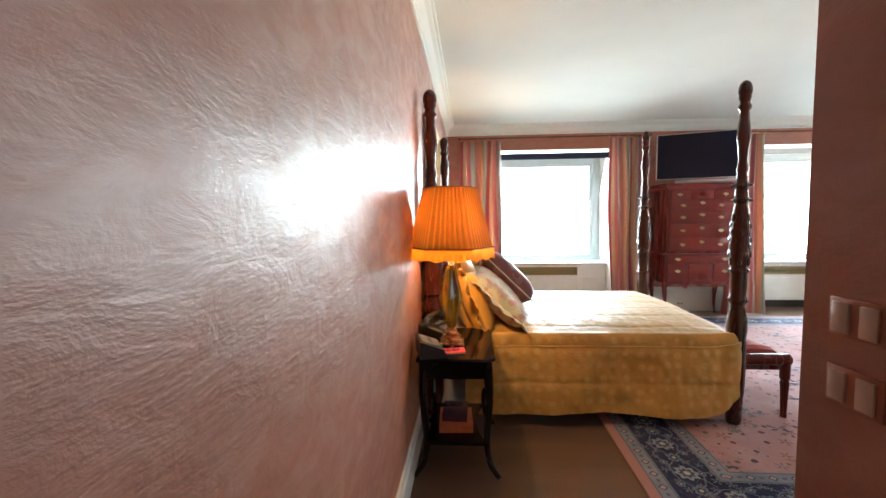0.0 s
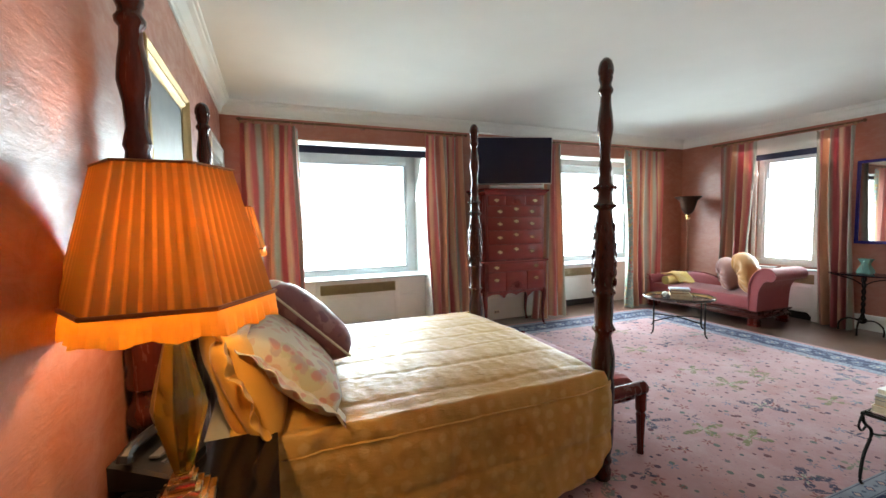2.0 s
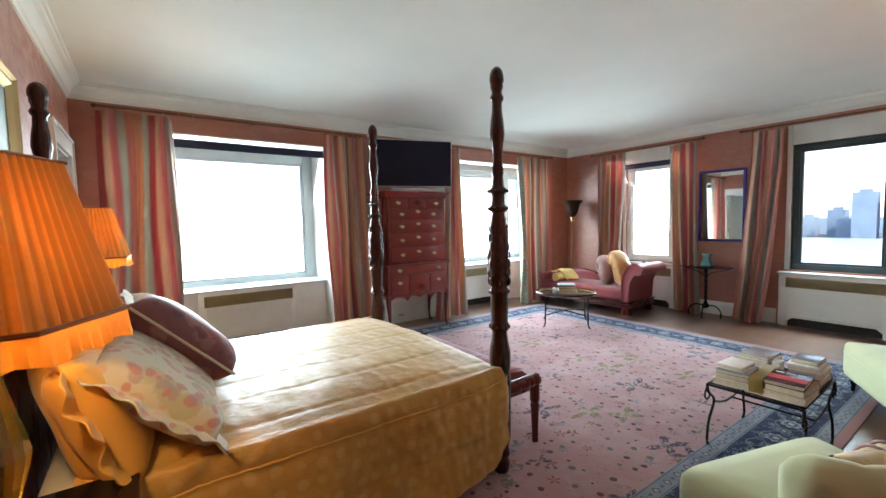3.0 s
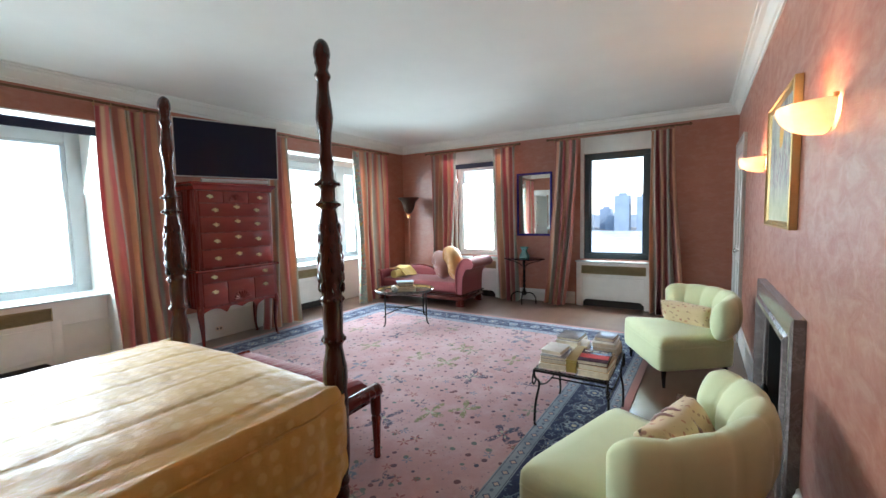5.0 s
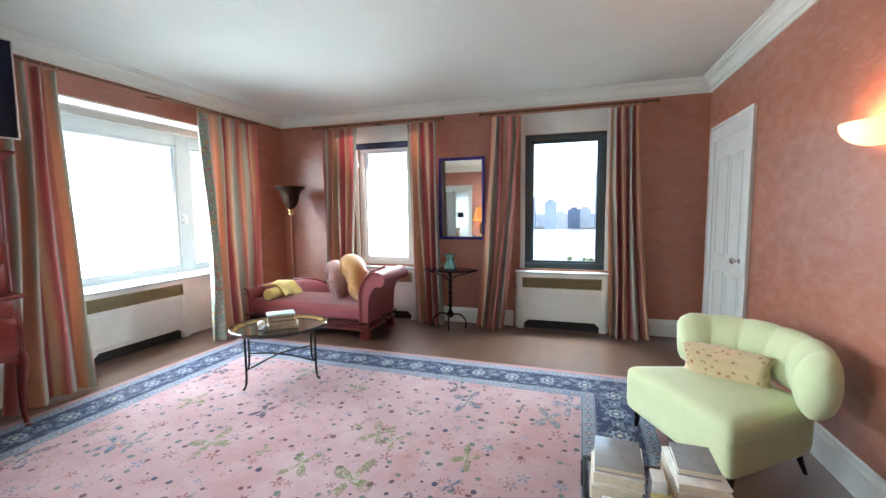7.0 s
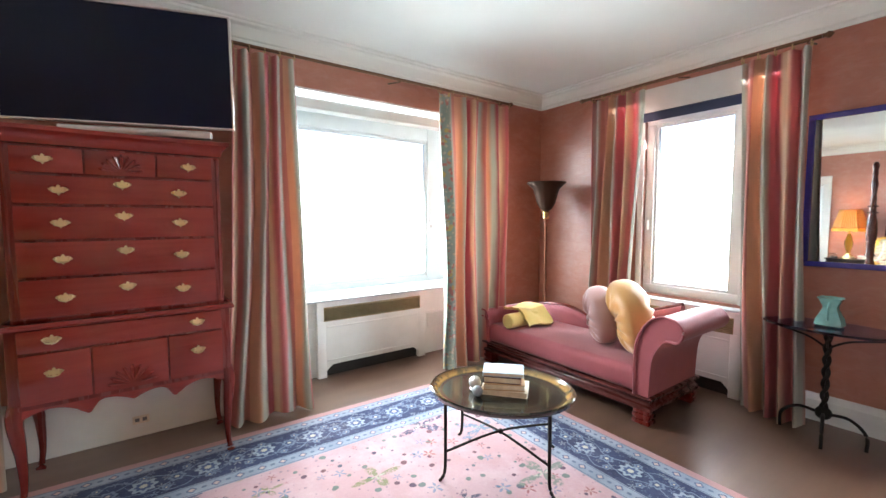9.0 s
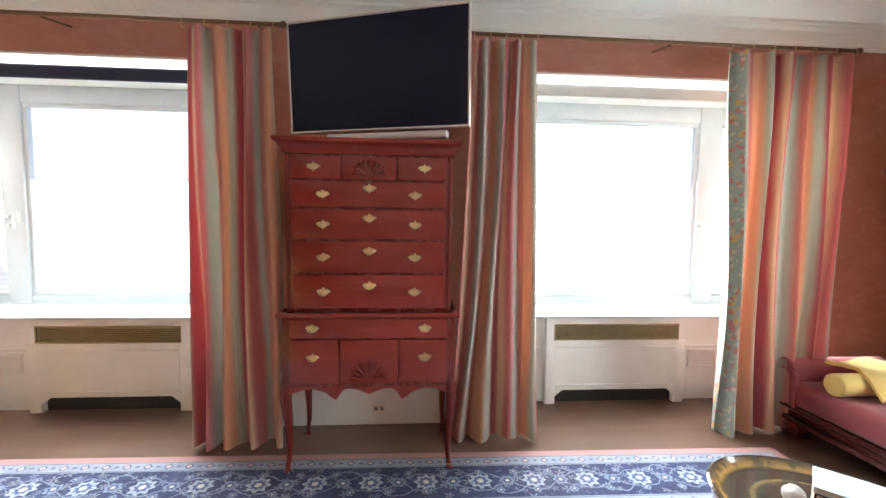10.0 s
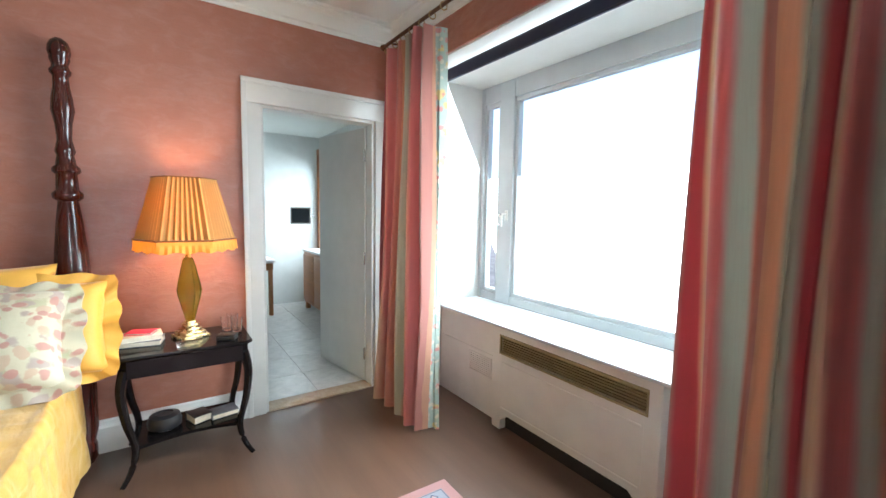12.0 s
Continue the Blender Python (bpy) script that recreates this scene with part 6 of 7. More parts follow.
# ---- iron table with books ----
it = thing("iron_side_table", pose(3.36, 2.27, 0), "wrought iron low table with a glass top holding books", "side table")
w, d = 0.34, 0.235
part("top_frame", (lambda b: (b.transform(pose(0, 0, 0.415, -90)), b)[1])(bmesh_frame(-w, w, -0.008, 0.008, -d, d, 0.018, 0.003)), IRON, it)
part("top_glass", boxed(-w + 0.012, w - 0.012, -d + 0.012, d - 0.012, 0.424, 0.430), CRYSTAL, it, "clear glass top")
for sx in (-1, 1):
    for sy in (-1, 1):
        bm = bmesh.new()
        sweep(bm, curve([(sx * (w - 0.02), sy * d, 0.41), (sx * (w - 0.03), sy * (d - 0.005), 0.36), (sx * (w - 0.10), sy * (d - 0.01), 0.29), (sx * (w - 0.055), sy * d, 0.17), (sx * (w - 0.03), sy * d, 0.05), (sx * (w - 0.06), sy * d, 0.009)], 6), 0.008, 8)
        part("leg", bm, IRON, it)
        bm = bmesh.new()
        sweep(bm, curve([(sx * (w - 0.02), sy * d, 0.40), (sx * (w + 0.01), sy * d, 0.35), (sx * (w - 0.02), sy * d, 0.315), (sx * (w - 0.06), sy * d, 0.33), (sx * (w - 0.045), sy * d, 0.35)], 5), 0.006, 8)
        part("scroll", bm, IRON, it)
for sy in (-1, 1):
    bm = bmesh.new()
    sweep(bm, curve([(-w + 0.10, sy * (d - 0.01), 0.285), (-0.1, sy * (d - 0.02), 0.25), (0.1, sy * (d - 0.02), 0.25), (w - 0.10, sy * (d - 0.01), 0.285)], 5), 0.006, 8)
    part("stretcher", bm, IRON, it)
bm = bmesh.new()
sweep(bm, [(0, -d + 0.02, 0.25), (0, d - 0.02, 0.25)], 0.006, 8)
part("stretcher", bm, IRON, it)
rnd = random.Random(5)
stacks = (
    (3.17, 2.39, ((0.24, 0.18, 0.035, CREAM_BOARD), (0.23, 0.17, 0.032, TAN_BOARD), (0.22, 0.17, 0.022, GREY_BOARD), (0.19, 0.135, 0.028, WHITE_BOARD))),
    (3.17, 2.13, ((0.26, 0.19, 0.038, CREAM_BOARD), (0.25, 0.18, 0.036, TAN_BOARD), (0.24, 0.18, 0.026, PLUM_BOARD))),
    (3.54, 2.39, ((0.23, 0.17, 0.045, CREAM_BOARD), (0.22, 0.17, 0.042, WHITE_BOARD), (0.21, 0.16, 0.022, GREY_BOARD))),
    (3.54, 2.13, ((0.25, 0.17, 0.040, TAN_BOARD), (0.23, 0.17, 0.036, CREAM_BOARD), (0.23, 0.16, 0.034, WHITE_BOARD), (0.17, 0.13, 0.026, GREY_BOARD))),
)
for x, y, pile in stacks:
    z = 0.4305
    for bw, bd, bh, mat in pile:
        top = slab_book(pose(x + rnd.uniform(-0.01, 0.01), y + rnd.uniform(-0.008, 0.008), z, 0, 0, 180 + rnd.uniform(-5, 5)), bw, bd, bh, mat,
                  "hardback book in a pile on the iron table", "books on the iron table")
        z += bh + 0.0006
    if mat is PLUM_BOARD:
        part("cover_print", boxed(-0.015, 0.060, -0.088, 0.088, bh + 0.0003, bh + 0.0011), RED_BOARD, top, "red printed band across the jacket")
        for k in range(3):
            part("title_bar", boxed(-0.085, -0.065, -0.075 + 0.05 * k, -0.035 + 0.05 * k, bh + 0.0003, bh + 0.0009), CREAM_BOARD, top)
gold_block = thing("gilt_box", pose(3.22, 2.265, 0.4305, 0, 0, 1), "gilt patterned box standing between the book piles", "box")
part("body", boxed(-0.165, 0.165, -0.033, 0.033, 0, 0.07, 0.004), floral("gilt_pattern", (0.30, 0.21, 0.03), ((0.10, 0.08, 0.02), (0.45, 0.33, 0.06)), 40, 0.35), gold_block)
part("lid", boxed(-0.167, 0.167, -0.035, 0.035, 0.0705, 0.085, 0.004), floral("gilt_lid", (0.34, 0.25, 0.04), ((0.12, 0.10, 0.02), (0.45, 0.33, 0.06)), 40, 0.35), gold_block)
cards = thing("card_deck", pose(3.46, 2.265, 0.4305, 0, 0, 0), "white card block between the book piles", "cards")
part("stack", boxed(-0.04, 0.04, -0.022, 0.022, 0, 0.10, 0.002), WHITE_BOARD, cards)

# ---- oval tray table ----
tt = thing("tray_table", pose(4.94, 5.03, 0, 0, 0, -50), "black and gilt oval tray table on slim iron legs", "coffee table")
ea, eb = 0.405, 0.335


def oval(k, z, n=48):
    return [(ea * k * math.cos(2 * math.pi * i / n), eb * k * math.sin(2 * math.pi * i / n), z) for i in range(n)]


bm = bmesh.new()
loft(bm, [oval(0.80, 0.432), oval(0.93, 0.432), oval(1.0, 0.445), oval(1.02, 0.468), oval(1.0, 0.474), oval(0.955, 0.462), oval(0.90, 0.447), oval(0.82, 0.445), oval(0.2, 0.445)])
tn = Net("painted_tray", 0.15)
sepn = tn.node("ShaderNodeSeparateXYZ")
tn.put(sepn.inputs[0], tn.coord((1 / ea, 1 / eb, 1)))
rad_ = tn.math("SQRT", tn.math("ADD", tn.math("POWER", sepn.outputs[0], 2.0), tn.math("POWER", sepn.outputs[1], 2.0)))
ring_c = tn.ramp(rad_, (0.60, (0.018, 0.020, 0.018)), (0.66, (0.12, 0.09, 0.04)), (0.70, (0.018, 0.020, 0.018)), (0.86, (0.03, 0.025, 0.02)), (0.91, (0.30, 0.18, 0.06)), (0.96, (0.16, 0.09, 0.035)), (1.0, (0.02, 0.016, 0.014)))
spot = tn.ramp(tn.noise(tn.coord(), 16, 3), (0.52, 0.0), (0.62, 0.7))
tn.set("Base Color", tn.mix(spot, ring_c, (0.05, 0.045, 0.03)))
tn.set("Coat Weight", 0.5)
part("tray", bm, tn.mat, tt, "black lacquer tray with a gilt painted rim", 50)
feet = [(sx * 0.285, sy * 0.235) for sx in (-1, 1) for sy in (-1, 1)]
for x, y in feet:
    bm = bmesh.new()
    sweep(bm, curve([(x * 0.96, y * 0.96, 0.435), (x * 0.96, y * 0.96, 0.15), (x * 0.98, y * 0.98, 0.05), (x * 1.06, y * 1.06, 0.012)], 5), 0.009, 8)
    part("leg", bm, IRON, tt)
for a, b in ((0, 3), (1, 2)):
    bm = bmesh.new()
    sweep(bm, curve([(feet[a][0] * 0.96, feet[a][1] * 0.96, 0.17), (0, 0, 0.20 if a else 0.208), (feet[b][0] * 0.96, feet[b][1] * 0.96, 0.17)], 6), 0.007, 8)
    part("cross_stretcher", bm, IRON, tt)
bm = bmesh.new()
bmesh.ops.create_icosphere(bm, subdivisions=2, radius=0.016, matrix=Matrix.Translation((0, 0, 0.204)))
part("boss", bm, IRON, tt)
z = 0.4455
for bw, bd, bh, mat, lab in ((0.26, 0.19, 0.030, CREAM_BOARD, "cream book at the bottom of the tray's pile"), (0.23, 0.17, 0.035, TAN_BOARD, "tan book in the tray's pile"),
                             (0.21, 0.16, 0.035, PLUM_BOARD, "dark book in the tray's pile"), (0.23, 0.16, 0.022, BLUE_BOARD, "pale blue book on top of the tray's pile")):
    slab_book(pose(4.97 + rnd.uniform(-0.012, 0.012), 5.03 + rnd.uniform(-0.012, 0.012), z, 0, 0, -45 + rnd.uniform(-8, 8)), bw, bd, bh, mat, lab, "books on the tray")
    z += bh + 0.0006
orn = thing("shell_ornament", pose(4.83, 5.13, 0.4455, 0, 0, 30), "small white and grey shell ornament on the tray", "ornament")
bm = bmesh.new()
bmesh.ops.create_icosphere(bm, subdivisions=3, radius=0.035, matrix=Matrix.Translation((0, 0, 0.042)))
for v in bm.verts:
    v.co += v.co.normalized() * 0.008 * noise.noise(v.co * 40)
part("shell", bm, WHITE_BOARD, orn)
bm = bmesh.new()
lathe(bm, [(0.03, 0), (0.034, 0.006), (0.014, 0.014), (0.018, 0.02), (0.0, 0.02)], 16)
part("foot", bm, GREY_PLASTIC, orn)

card = thing("folded_card", pose(4.90, 5.00, 0.4455, 0, 0, -60), "white folded card standing beside the books on the tray", "card")
for sgn in (-1, 1):
    leaf_ = part("leaf", boxed(-0.035, 0.035, -0.001, 0.001, 0.0, 0.085), WHITE_BOARD, card)
    leaf_.matrix_basis = pose(0, sgn * 0.018, 0, sgn * 12)
ball = thing("glass_ball", pose(4.78, 5.05, 0.4455), "grey marbled paperweight ball on the tray", "ornament")
bm = bmesh.new()
bmesh.ops.create_uvsphere(bm, u_segments=20, v_segments=12, radius=0.03, matrix=Matrix.Translation((0, 0, 0.031)))
part("ball", bm, marble("grey_marbled_glass", (0.16, 0.17, 0.19), (0.26, 0.27, 0.30), (0.6, 0.6, 0.6), 30, 0.1), ball, "", 60)
plate = thing("wall_outlet", pose(3.24, YN - 0.0225, 0.115), "small cream outlet plate on the baseboard behind the chest", "outlet")
part("plate", boxed(-0.045, 0.045, -0.004, 0.0, -0.026, 0.026, 0.002), CREAM_BOARD, plate)
for sgn in (-1, 1):
    part("socket", boxed(sgn * 0.02 - 0.012, sgn * 0.02 + 0.012, -0.0052, -0.0042, -0.012, 0.012), GREY_PLASTIC, plate)

# ---- chaise longue ----
SX0, SX1, SY0, SY1 = -0.37, 0.37, -0.86, 0.86
ch = thing("chaise_longue", pose(6.43, 5.60, 0), "rose velvet chaise longue with a mahogany frame and scrolled arm", "sofa")
bm = bmesh.new()
rail = [(0.100, -0.012), (0.104, 0.0), (0.128, 0.0), (0.134, -0.006), (0.140, -0.018), (0.160, -0.022), (0.176, -0.016), (0.184, 0.002), (0.192, 0.008), (0.202, 0.008), (0.205, 0.002)]
loft(bm, [[(SX0 - o, SY0 - o, z), (SX1 + o, SY0 - o, z), (SX1 + o, SY1 + o, z), (SX0 - o, SY1 + o, z)] for z, o in rail])
part("base_rail", bm, MAHOGANY_Y, ch, "moulded mahogany base rail", 60)
bm = bmesh.new()
box(bm, SX0 + 0.005, SX1 - 0.02, SY0 + 0.06, SY1 - 0.04, 0.2055, 0.385, 0.055, 4)
part("seat", bm, ROSE_VELVET, ch, "", 60)
for x in (SX0 + 0.05, SX1 - 0.06):
    for y, s in ((SY0 + 0.07, -1), (SY1 - 0.07, 1)):
        bm = bmesh.new()
        for z0_, z1_, k in ((0.0, 0.03, 0.062), (0.03, 0.045, 0.052), (0.045, 0.075, 0.062), (0.075, 0.0995, 0.055)):
            box(bm, x - k * 0.8, x + k * 0.8, y - k, y + k, z0_ + 0.0005, z1_, 0.006)
        part("foot", bm, MAHOGANY, ch, "stepped block foot")


def scroll_arm(y_in, side, top, k):
    """An arm across the chaise that rolls outwards at its top."""
    roll = ((0.0, 0.30), (0.02, 0.17), (0.08, 0.06), (0.17, 0.0), (0.27, 0.015), (0.315, 0.085), (0.28, 0.15), (0.21, 0.155), (0.16, 0.21), (0.115, 0.32))
    prof = [(0.0, 0.205)] + [(o * k, top - d * k) for o, d in roll] + [(0.10 * k, 0.205)]
    pts = curve([(0, y_in + side * o, z) for o, z in prof], 4)
    bm = bmesh.new()
    loft(bm, [[(x, p.y, p.z) for p in pts] for x in (SX0 + 0.03, SX0 + 0.045, SX1 - 0.05, SX1 - 0.03)])
    part("arm", bm, ROSE_VELVET, ch, "velvet scrolled arm", 50)
    bm = bmesh.new()
    loft(bm, [[(x, p.y, p.z) for p in pts] for x in (SX0 + 0.004, SX0 + 0.0285)])
    part("arm_facing", bm, ROSE_VELVET, ch, "velvet arm facing")
    bm = bmesh.new()
    sweep(bm, [(SX0 - 0.002, p.y, p.z) for p in pts[:34]], 0.010, 6)
    part("arm_piping", bm, ROSE_VELVET, ch)


scroll_arm(SY0 + 0.12, -1, 0.78, 1.0)
scroll_arm(SY1 - 0.09, 1, 0.52, 0.42)
bm = bmesh.new()
rings = []
n = 40
for i in range(n + 1):
    u = i / n
    y = SY0 + 0.12 + (SY1 - SY0 - 0.20) * u
    z = 0.50 + 0.25 * max(0, 1 - u * 2.0) ** 1.2 + 0.05 * math.sin(max(0, u - 0.55) / 0.45 * math.pi) - 0.03 * math.exp(-((u - 0.5) / 0.08) ** 2)
    rings.append([(SX1 - 0.10, y, 0.206), (SX1 - 0.09, y, z - 0.05), (SX1 - 0.075, y, z - 0.01), (SX1 - 0.045, y, z), (SX1 - 0.015, y, z - 0.01), (SX1 - 0.005, y, z - 0.05), (SX1 - 0.005, y, 0.206)])
loft(bm, rings)
part("backrest", bm, ROSE_VELVET, ch, "low scooped velvet backrest", 60)
bm = bmesh.new()
sweep(bm, [(SX1 - 0.045, r[3][1], r[3][2] + 0.008) for r in rings], 0.014, 8)
part("back_rail", bm, MAHOGANY, ch)


def tufted_cushion(name, m, radius, depth, mat, label, seed):
    """A round stuffed cushion in its x, z plane with gathers drawn to a button on either face."""
    c = thing(name, m, label, "cushion", "cushions on the chaise")
    bm = bmesh.new()
    n, q = 72, 26
    rings = []
    for k in range(q + 1):
        a = -math.pi / 2 + math.pi * k / q
        ring = []
        for i in range(n):
            w = 2 * math.pi * i / n
            lump = 1 + 0.06 * noise.noise(Vector((math.cos(w) * 1.6 + seed, math.sin(w) * 1.6, math.sin(a))))
            r = radius * max(0.02, math.cos(a)) ** 0.55 * lump
            f = r / radius
            pleat = 0.014 * math.sin(11 * w + 2 * math.sin(3 * w + seed)) * math.sin(min(1, f) * math.pi) + 0.008 * math.sin(23 * w + seed) * math.exp(-((f - 0.45) / 0.3) ** 2)
            y = math.copysign(abs(math.sin(a)) ** 0.75, math.sin(a)) * (depth / 2 * (1 - 0.18 * math.exp(-(f / 0.28) ** 2)) - pleat)
            ring.append((r * math.cos(w), y, r * math.sin(w)))
        rings.append(ring)
    loft(bm, rings)
    part("cover", bm, mat, c, "", 75)
    for s in (-1, 1):
        bm = bmesh.new()
        bmesh.ops.create_icosphere(bm, subdivisions=2, radius=0.02, matrix=Matrix.Translation((0, s * depth * 0.41, 0)) @ Matrix.Diagonal((1, 0.5, 1, 1)))
        part("button", bm, mat, c)


tufted_cushion("cushion_pink", pose(6.44, 5.37, 0.62, -14, 0, 42), 0.245, 0.24, PINK_SILK, "round pale pink tufted silk cushion on the chaise", 21)
tufted_cushion("cushion_ochre", pose(6.36, 5.06, 0.67, -18, 0, 42), 0.30, 0.27, OCHRE_SILK, "round ochre tufted silk cushion on the chaise", 22)
bol = thing("bolster", pose(6.28, 6.14, 0.455), "yellow knitted bolster cushion on the chaise", "cushion", "cushions on the chaise")
bm = bmesh.new()
sweep(bm, curve([(-0.20, 0, 0), (-0.185, 0, 0), (-0.1, 0, 0), (0.1, 0, 0), (0.185, 0, 0), (0.20, 0, 0)], 4), [0.02, 0.05, 0.062, 0.068, 0.07] + [0.07] * 11 + [0.07, 0.066, 0.058, 0.045, 0.02], 16)
part("cover", bm, YELLOW_KNIT, bol, "", 60)
thr = thing("throw_blanket", pose(6.34, 6.16, 0), "folded yellow knitted throw over the bolster", "blanket")
bm = bmesh.new()
grid = []
for i in range(19):
    t = i / 18
    line = []
    for k in range(13):
        u = k / 12
        a = -0.9 + 2.6 * t
        y = -0.20 + 0.38 * t
        z = 0.545 + 0.015 * math.sin(u * 6 + t * 3) - 0.12 * max(0, 0.5 - t) ** 1.2 * 2.2 + 0.01 * noise.noise(Vector((u * 5, t * 5, 0)))
        line.append(bm.verts.new((-0.14 + 0.34 * u + 0.05 * math.sin(t * 2.5), y, max(z, 0.395))))
    grid.append(line)
for i in range(18):
    for k in range(12):
        bm.faces.new((grid[i][k], grid[i + 1][k], grid[i + 1][k + 1], grid[i][k + 1]))
thicken(bm, 0.022)
part("fold", bm, YELLOW_KNIT, thr, "", 60)

# ---- torchiere in the corner ----
tor = thing("torchiere", pose(6.80, 6.30, 0), "bronze torchiere floor lamp, unlit, with a dark bowl", "floor lamp")
BRONZE = metal("dark_bronze", (0.060, 0.036, 0.026), 0.5)
bm = bmesh.new()
lathe(bm, [(0.14, 0), (0.145, 0.012), (0.12, 0.025), (0.05, 0.04), (0.022, 0.06)], 28)
part("base", bm, BRONZE, tor)
bm = bmesh.new()
lathe(bm, [(0.016, 0.06), (0.020, 0.08), (0.014, 0.10), (0.013, 1.40), (0.020, 1.41), (0.016, 1.43)], 16)
part("pole", bm, metal("pole_bronze", (0.30, 0.14, 0.09), 0.6), tor)
bm = bmesh.new()
lathe(bm, [(0.016, 1.43), (0.034, 1.44), (0.034, 1.47), (0.022, 1.48), (0.038, 1.49), (0.038, 1.51), (0.02, 1.52)], 20)
part("collar", bm, BRASS, tor, "brass collar")
bm = bmesh.new()
lathe(bm, [(0.03, 1.52), (0.06, 1.54), (0.095, 1.60), (0.115, 1.68), (0.135, 1.75), (0.19, 1.80), (0.205, 1.815), (0.20, 1.822), (0.13, 1.765), (0.10, 1.68), (0.05, 1.56), (0.0, 1.55)], 32, 0, 0, 0.02, 12)
part("bowl", bm, BRONZE, tor, "fluted dark bowl", 50)

# ---- demi-lune table with vase ----
st = thing("console_table", pose(6.86, 4.02, 0), "blue glass table on a twisted iron stand", "side table")
bm = bmesh.new()
loft(bm, [[(0.21 * k * math.cos(2 * math.pi * i / 40), 0.345 * k * math.sin(2 * math.pi * i / 40), z) for i in range(40)] for k, z in ((0.985, 0.722), (1.0, 0.726), (1.0, 0.734), (0.985, 0.738))])
part("glass_top", bm, BLUE_GLASS, st, "blue tinted glass top")
for ph_ in range(2):
    bm = bmesh.new()
    sweep(bm, [(0.012 * math.cos(z * 40 + ph_ * math.pi), 0.012 * math.sin(z * 40 + ph_ * math.pi), z) for z in [0.16 + 0.55 * i / 70 for i in range(71)]], 0.012, 8)
    part("twisted_bar", bm, IRON, st)
bm = bmesh.new()
bmesh.ops.create_icosphere(bm, subdivisions=2, radius=0.045, matrix=Matrix.Translation((0, 0, 0.165)))
part("hub", bm, IRON, st)
for a in (100, 260, 190):
    c_, s_ = math.cos(radians(a)), math.sin(radians(a))
    bm = bmesh.new()
    sweep(bm, curve([(0.03 * c_, 0.03 * s_, 0.165), (0.13 * c_, 0.13 * s_, 0.175), (0.21 * c_, 0.21 * s_, 0.11), (0.215 * c_, 0.215 * s_, 0.01)], 6), 0.010, 8)
    part("foot", bm, IRON, st)
    bm = bmesh.new()
    sweep(bm, curve([(0.01 * c_, 0.01 * s_, 0.60), (0.10 * c_, 0.10 * s_, 0.66), (0.17 * c_, 0.25 * s_, 0.70), (0.19 * c_, 0.31 * s_, 0.718)], 6), 0.007, 8)
    part("bracket", bm, IRON, st)
va = thing("vase", pose(6.88, 4.02, 0.7385), "turquoise glazed vase with a square flaring mouth", "vase")
bm = bmesh.new()
loft(bm, [[(r * sx, r * sy, z) for sx, sy in ((-1, -1), (0, -1.12), (1, -1), (1.12, 0), (1, 1), (0, 1.12), (-1, 1), (-1.12, 0))] for r, z in
          ((0.055, 0.0), (0.066, 0.012), (0.060, 0.05), (0.036, 0.11), (0.034, 0.13), (0.052, 0.175), (0.060, 0.185), (0.054, 0.186), (0.028, 0.13), (0.03, 0.11), (0.02, 0.02))])
part("body", bm, paint("turquoise_glaze", (0.16, 0.34, 0.31), 0.15, 0.15, 0.03, 12), va, "", 45)
bm = bmesh.new()
for sx in (-1, 1):
    sweep(bm, curve([(sx * 0.045, 0, 0.155), (sx * 0.078, 0, 0.12), (sx * 0.07, 0, 0.06), (sx * 0.058, 0, 0.045)], 5), 0.007, 6)
part("handles", bm, paint("turquoise_handle", (0.14, 0.30, 0.28), 0.15), va)

# ---- wall mirror ----
mir = thing("wall_mirror", pose(XE, 3.935, 1.62, 0, 0, -90), "wall mirror in a narrow violet blue frame", "mirror")
VIOLET = paint("violet_blue_lacquer", (0.035, 0.030, 0.20), 0.2, 0.1, 0.02)
part("frame", bmesh_frame(-0.305, 0.305, -0.035, -0.002, -0.525, 0.525, 0.038, 0.006), VIOLET, mir)
part("mirror_glass", boxed(-0.27, 0.27, -0.020, -0.010, -0.49, 0.49), metal("mirror_silver", (0.86, 0.87, 0.86), 0.015, 0.0), mir, "silvered mirror glass")

# ---- switch plates in the passage ----
for z in (1.325, 1.248):
    sp = thing("switch_plate", pose(0.47, 0.725, z - 0.02, 0, 0, 90) @ Matrix.Diagonal((0.62, 1, 0.72, 1)), "white two-gang light switch plate on the passage wall", "light switch", "switch plates")
    part("plate", boxed(-0.055, 0.055, 0.0, 0.004, -0.030, 0.030, 0.002), plain("switch_plate_terracotta", (0.45, 0.19, 0.12), 0.4), sp)
    for x in (-0.027, 0.027):
        part("rocker", boxed(x - 0.017, x + 0.017, 0.0042, 0.008, -0.024, 0.024, 0.002), plain("switch_ivory", (0.62, 0.50, 0.40), 0.35), sp)

# ---- bathroom things ----
vc = thing("vanity_cabinet", pose(-2.85, 6.985, 0), "tan wooden bathroom cabinet on short feet", "cabinet")
part("body", boxed(-0.50, 0.50, -0.18, 0.18, 0.10, 0.84, 0.006), TAN_WOOD, vc)
part("top", boxed(-0.52, 0.52, -0.20, 0.18, 0.8405, 0.87, 0.006), TILE, vc, "white marble top")
for x in (-0.245, 0.245):
    part("door", boxed(x - 0.235, x + 0.235, -0.198, -0.181, 0.14, 0.80, 0.005), TAN_WOOD, vc)
for x in (-0.46, 0.46):
    for y in (-0.14, 0.14):
        part("foot", boxed(x - 0.03, x + 0.03, y - 0.03, y + 0.03, 0.0, 0.0995, 0.004), TAN_WOOD, vc)
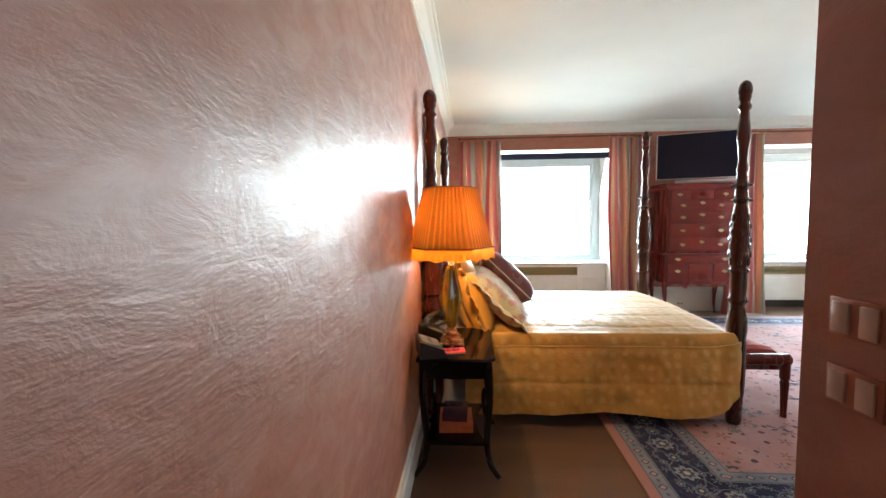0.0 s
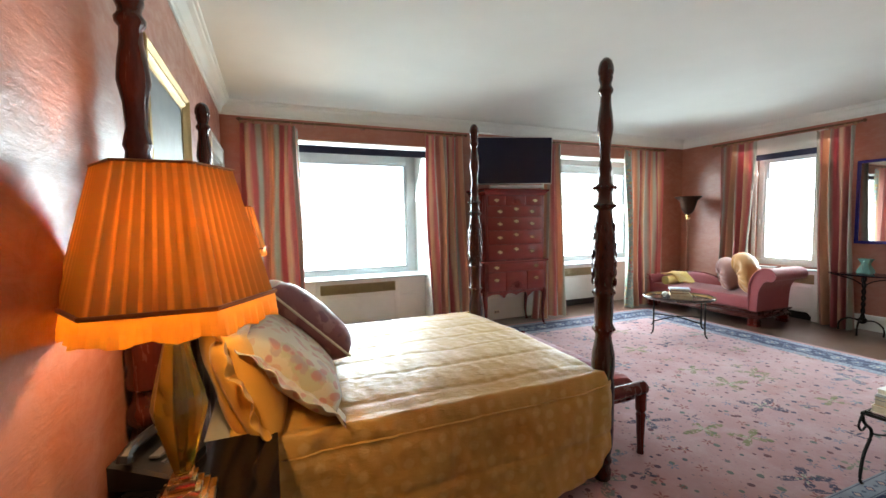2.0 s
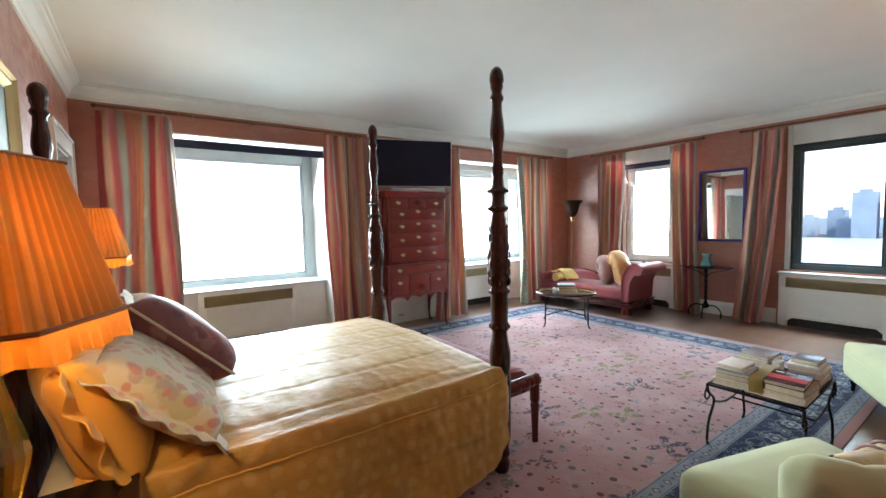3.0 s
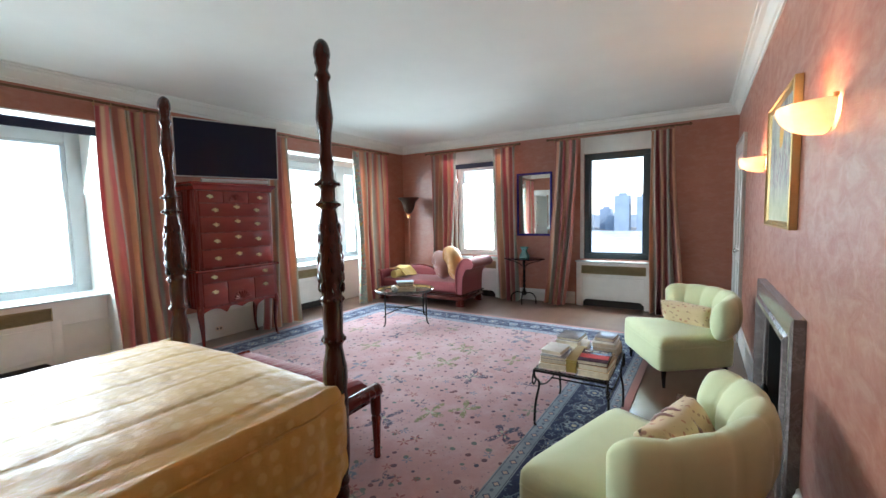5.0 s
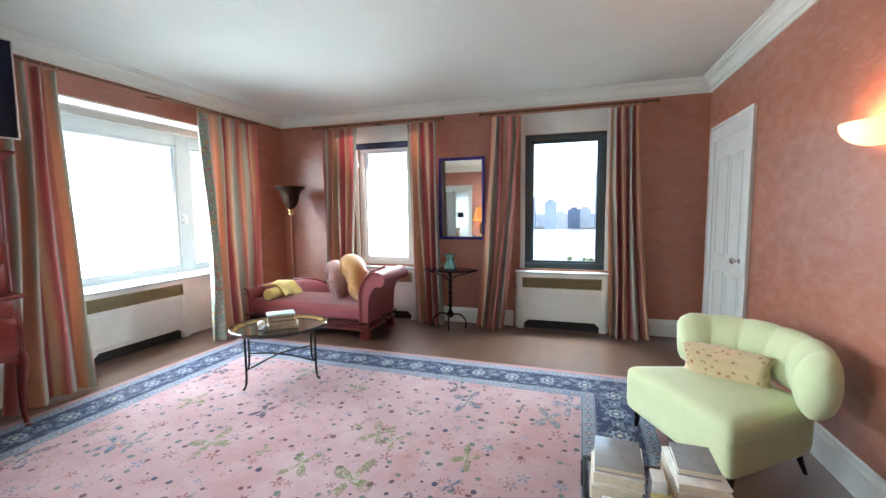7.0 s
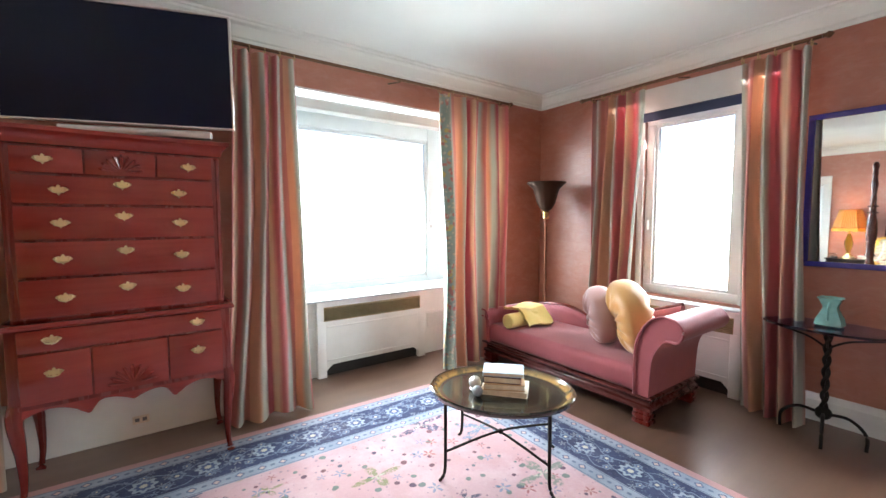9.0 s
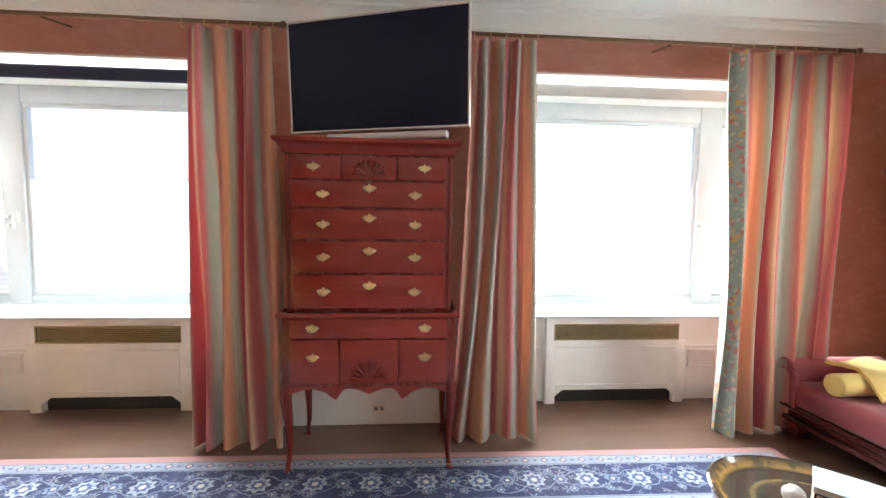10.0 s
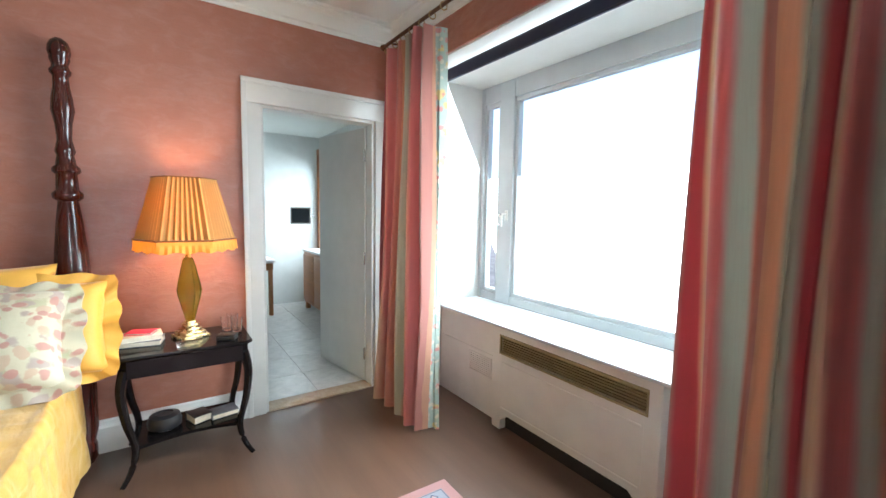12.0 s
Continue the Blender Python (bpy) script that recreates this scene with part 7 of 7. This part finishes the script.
wtv = thing("small_screen", pose(-2.74, 6.60, 1.36, 0, 0, 62), "small white wall-mounted screen on an arm", "screen")
part("case", bmesh_frame(-0.13, 0.13, -0.02, 0.02, -0.11, 0.11, 0.02, 0.004), WHITE_BOARD, wtv)
part("screen", boxed(-0.115, 0.115, -0.012, 0.01, -0.095, 0.095), SLATE, wtv)
bm = bmesh.new()
sweep(bm, [(0, 0.01, 0), (0.0, 0.12, -0.01), (0.1, 0.3, -0.01)], 0.014, 8)
part("arm", bm, GREY_PLASTIC, wtv)
vt = thing("dressing_table", pose(-3.35, 5.90, 0), "small wooden dressing table with a white top", "table")
part("tabletop", boxed(-0.30, 0.30, -0.45, 0.45, 0.72, 0.76, 0.006), TILE, vt)
part("apron", boxed(-0.27, 0.27, -0.42, 0.42, 0.62, 0.7195, 0.004), TAN_WOOD, vt)
for x in (-0.24, 0.24):
    for y in (-0.39, 0.39):
        part("leg", boxed(x - 0.025, x + 0.025, y - 0.025, y + 0.025, 0, 0.6195, 0.004), TAN_WOOD, vt)

# bathroom floor tiles
floor_bath = bpy.data.objects["floor_bath"]
TW = 0.45
tile_mesh = finish("tile", boxed(-TW / 2 + 0.003, TW / 2 - 0.003, -TW / 2 + 0.003, TW / 2 - 0.003, 0, 0.006, 0.0015, 1), TILE)
for i in range(8):
    for k in range(7):
        ob = new("tile", tile_mesh)
        ob.parent = floor_bath
        ob.location = (XW - 0.145 - TW * (i + 0.5), 7.44 - TW * (k + 0.5), -0.006)

# ---- outside: river, park, far shore and towers ----
structure("ground", boxed(-3000, 3000, -3000, 3000, -46, -45), paint("city_ground", (0.20, 0.20, 0.19), 0.9, 0.2, 0.1, 0.05), "pale grey city ground far below", "ground")
# the water's base colour is raised to stand for the white sky it reflects
structure("water", boxed(300, 1120, -60, 2500, -45, -44.6), paint("river_water_sky_pale", (0.50, 0.54, 0.57), 0.25, 0.1, 0.2, 0.02), "river water with the sky's reflection painted into its pale colour", "water")
# leaf green with the distance haze mixed in as a lighter base colour
GREEN = paint("park_foliage_hazed", (0.17, 0.21, 0.08), 0.9, 0.4, 0.4, 0.5)


def tree(x, y, z, s, seed):
    r = random.Random(seed)
    t = thing("tree", pose(x, y, z), "leafy green park tree far below the window", "tree", "park trees")
    bm = bmesh.new()
    sweep(bm, [(0, 0, 0), (0.1 * s, 0, 2 * s), (0.0, 0.1 * s, 4 * s)], [0.25 * s, 0.18 * s, 0.08 * s], 7)
    part("trunk", bm, TAN_WOOD, t)
    bm = bmesh.new()
    for i in range(26):
        p = Vector((r.gauss(0, 1.3), r.gauss(0, 1.3), 4.6 + r.gauss(0, 1.0))) * s
        bmesh.ops.create_icosphere(bm, subdivisions=1, radius=r.uniform(0.5, 1.0) * s, matrix=Matrix.Translation(p) @ pose(0, 0, 0, r.uniform(0, 90), r.uniform(0, 90), 0))
    for v in bm.verts:
        v.co += Vector((r.uniform(-0.2, 0.2), r.uniform(-0.2, 0.2), r.uniform(-0.2, 0.2))) * s
    part("crown", bm, GREEN, t)


rt = random.Random(9)
for i in range(60):
    tree(rt.uniform(235, 330), rt.uniform(-38, 12), -45, rt.uniform(1.3, 2.1), i)


def tower(x, y, w, d, h, colour, floors, bays, name="apartment_tower"):
    t = thing(name, pose(x, y, -45), "apartment tower across the river in a haze-tinted colour" if x > 400 else "grey apartment tower near the window", "building", "towers outside")
    part("wall", boxed(-w / 2, w / 2, -d / 2, d / 2, 0, h), colour, t)
    part("roof", boxed(-w / 2 - 0.3, w / 2 + 0.3, -d / 2 - 0.3, d / 2 + 0.3, h, h + 1.5), colour, t)
    me = finish("window", boxed(-0.12, 0.0, -d / bays * 0.16, d / bays * 0.16, -h / floors * 0.2, h / floors * 0.2), WINDOW_HAZED)
    for f in range(floors):
        for b in range(bays):
            ob = new("window", me)
            ob.parent = t
            ob.location = (-w / 2, -d / 2 + d * (b + 0.5) / bays, h * (f + 0.5) / floors)


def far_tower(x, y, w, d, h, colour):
    t = thing("far_tower", pose(x, y, -45), "apartment tower across the river, haze painted into its colour", "building", "towers across the river")
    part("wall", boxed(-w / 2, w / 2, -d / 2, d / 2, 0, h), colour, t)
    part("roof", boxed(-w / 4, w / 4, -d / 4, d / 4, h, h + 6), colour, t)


NEAR_GREY = paint("near_tower_brick", (0.24, 0.245, 0.26), 0.9, 0.1, 0.1, 0.3)
# window colour kept close to the wall's, painting in the haze that hides them
WINDOW_HAZED = paint("haze_tinted_window", (0.215, 0.222, 0.24), 0.8, 0.1, 0.0, 0.1)
# distance haze is painted into these two blue-grey base colours; no volume is used
HAZE_TINT = paint("haze_tinted_concrete", (0.24, 0.30, 0.37), 0.9, 0.1, 0.1, 0.02)
HAZE_TINT2 = paint("haze_tinted_concrete_deep", (0.17, 0.23, 0.31), 0.9, 0.1, 0.1, 0.02)
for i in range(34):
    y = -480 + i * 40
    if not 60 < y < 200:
        far_tower(rt.uniform(1150, 1300), y + rt.uniform(-10, 10), 40, rt.uniform(24, 46), rt.uniform(36, 62), HAZE_TINT if i % 2 else HAZE_TINT2)
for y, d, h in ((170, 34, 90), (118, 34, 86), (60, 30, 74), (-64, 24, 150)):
    far_tower(1150, y, 40, d, h, HAZE_TINT2)
tower(75, -14.5, 18, 25, 110, NEAR_GREY, 24, 5, "near_tower")
# this tower and the far shore also wear the painted haze colour
tower(400, -25, 20, 14, 170, HAZE_TINT, 40, 4, "near_tower")
far_shore = structure("backdrop", boxed(1400, 1460, -3000, 3000, -45, -6), HAZE_TINT, "line of the far shore, haze painted into its colour", "backdrop")
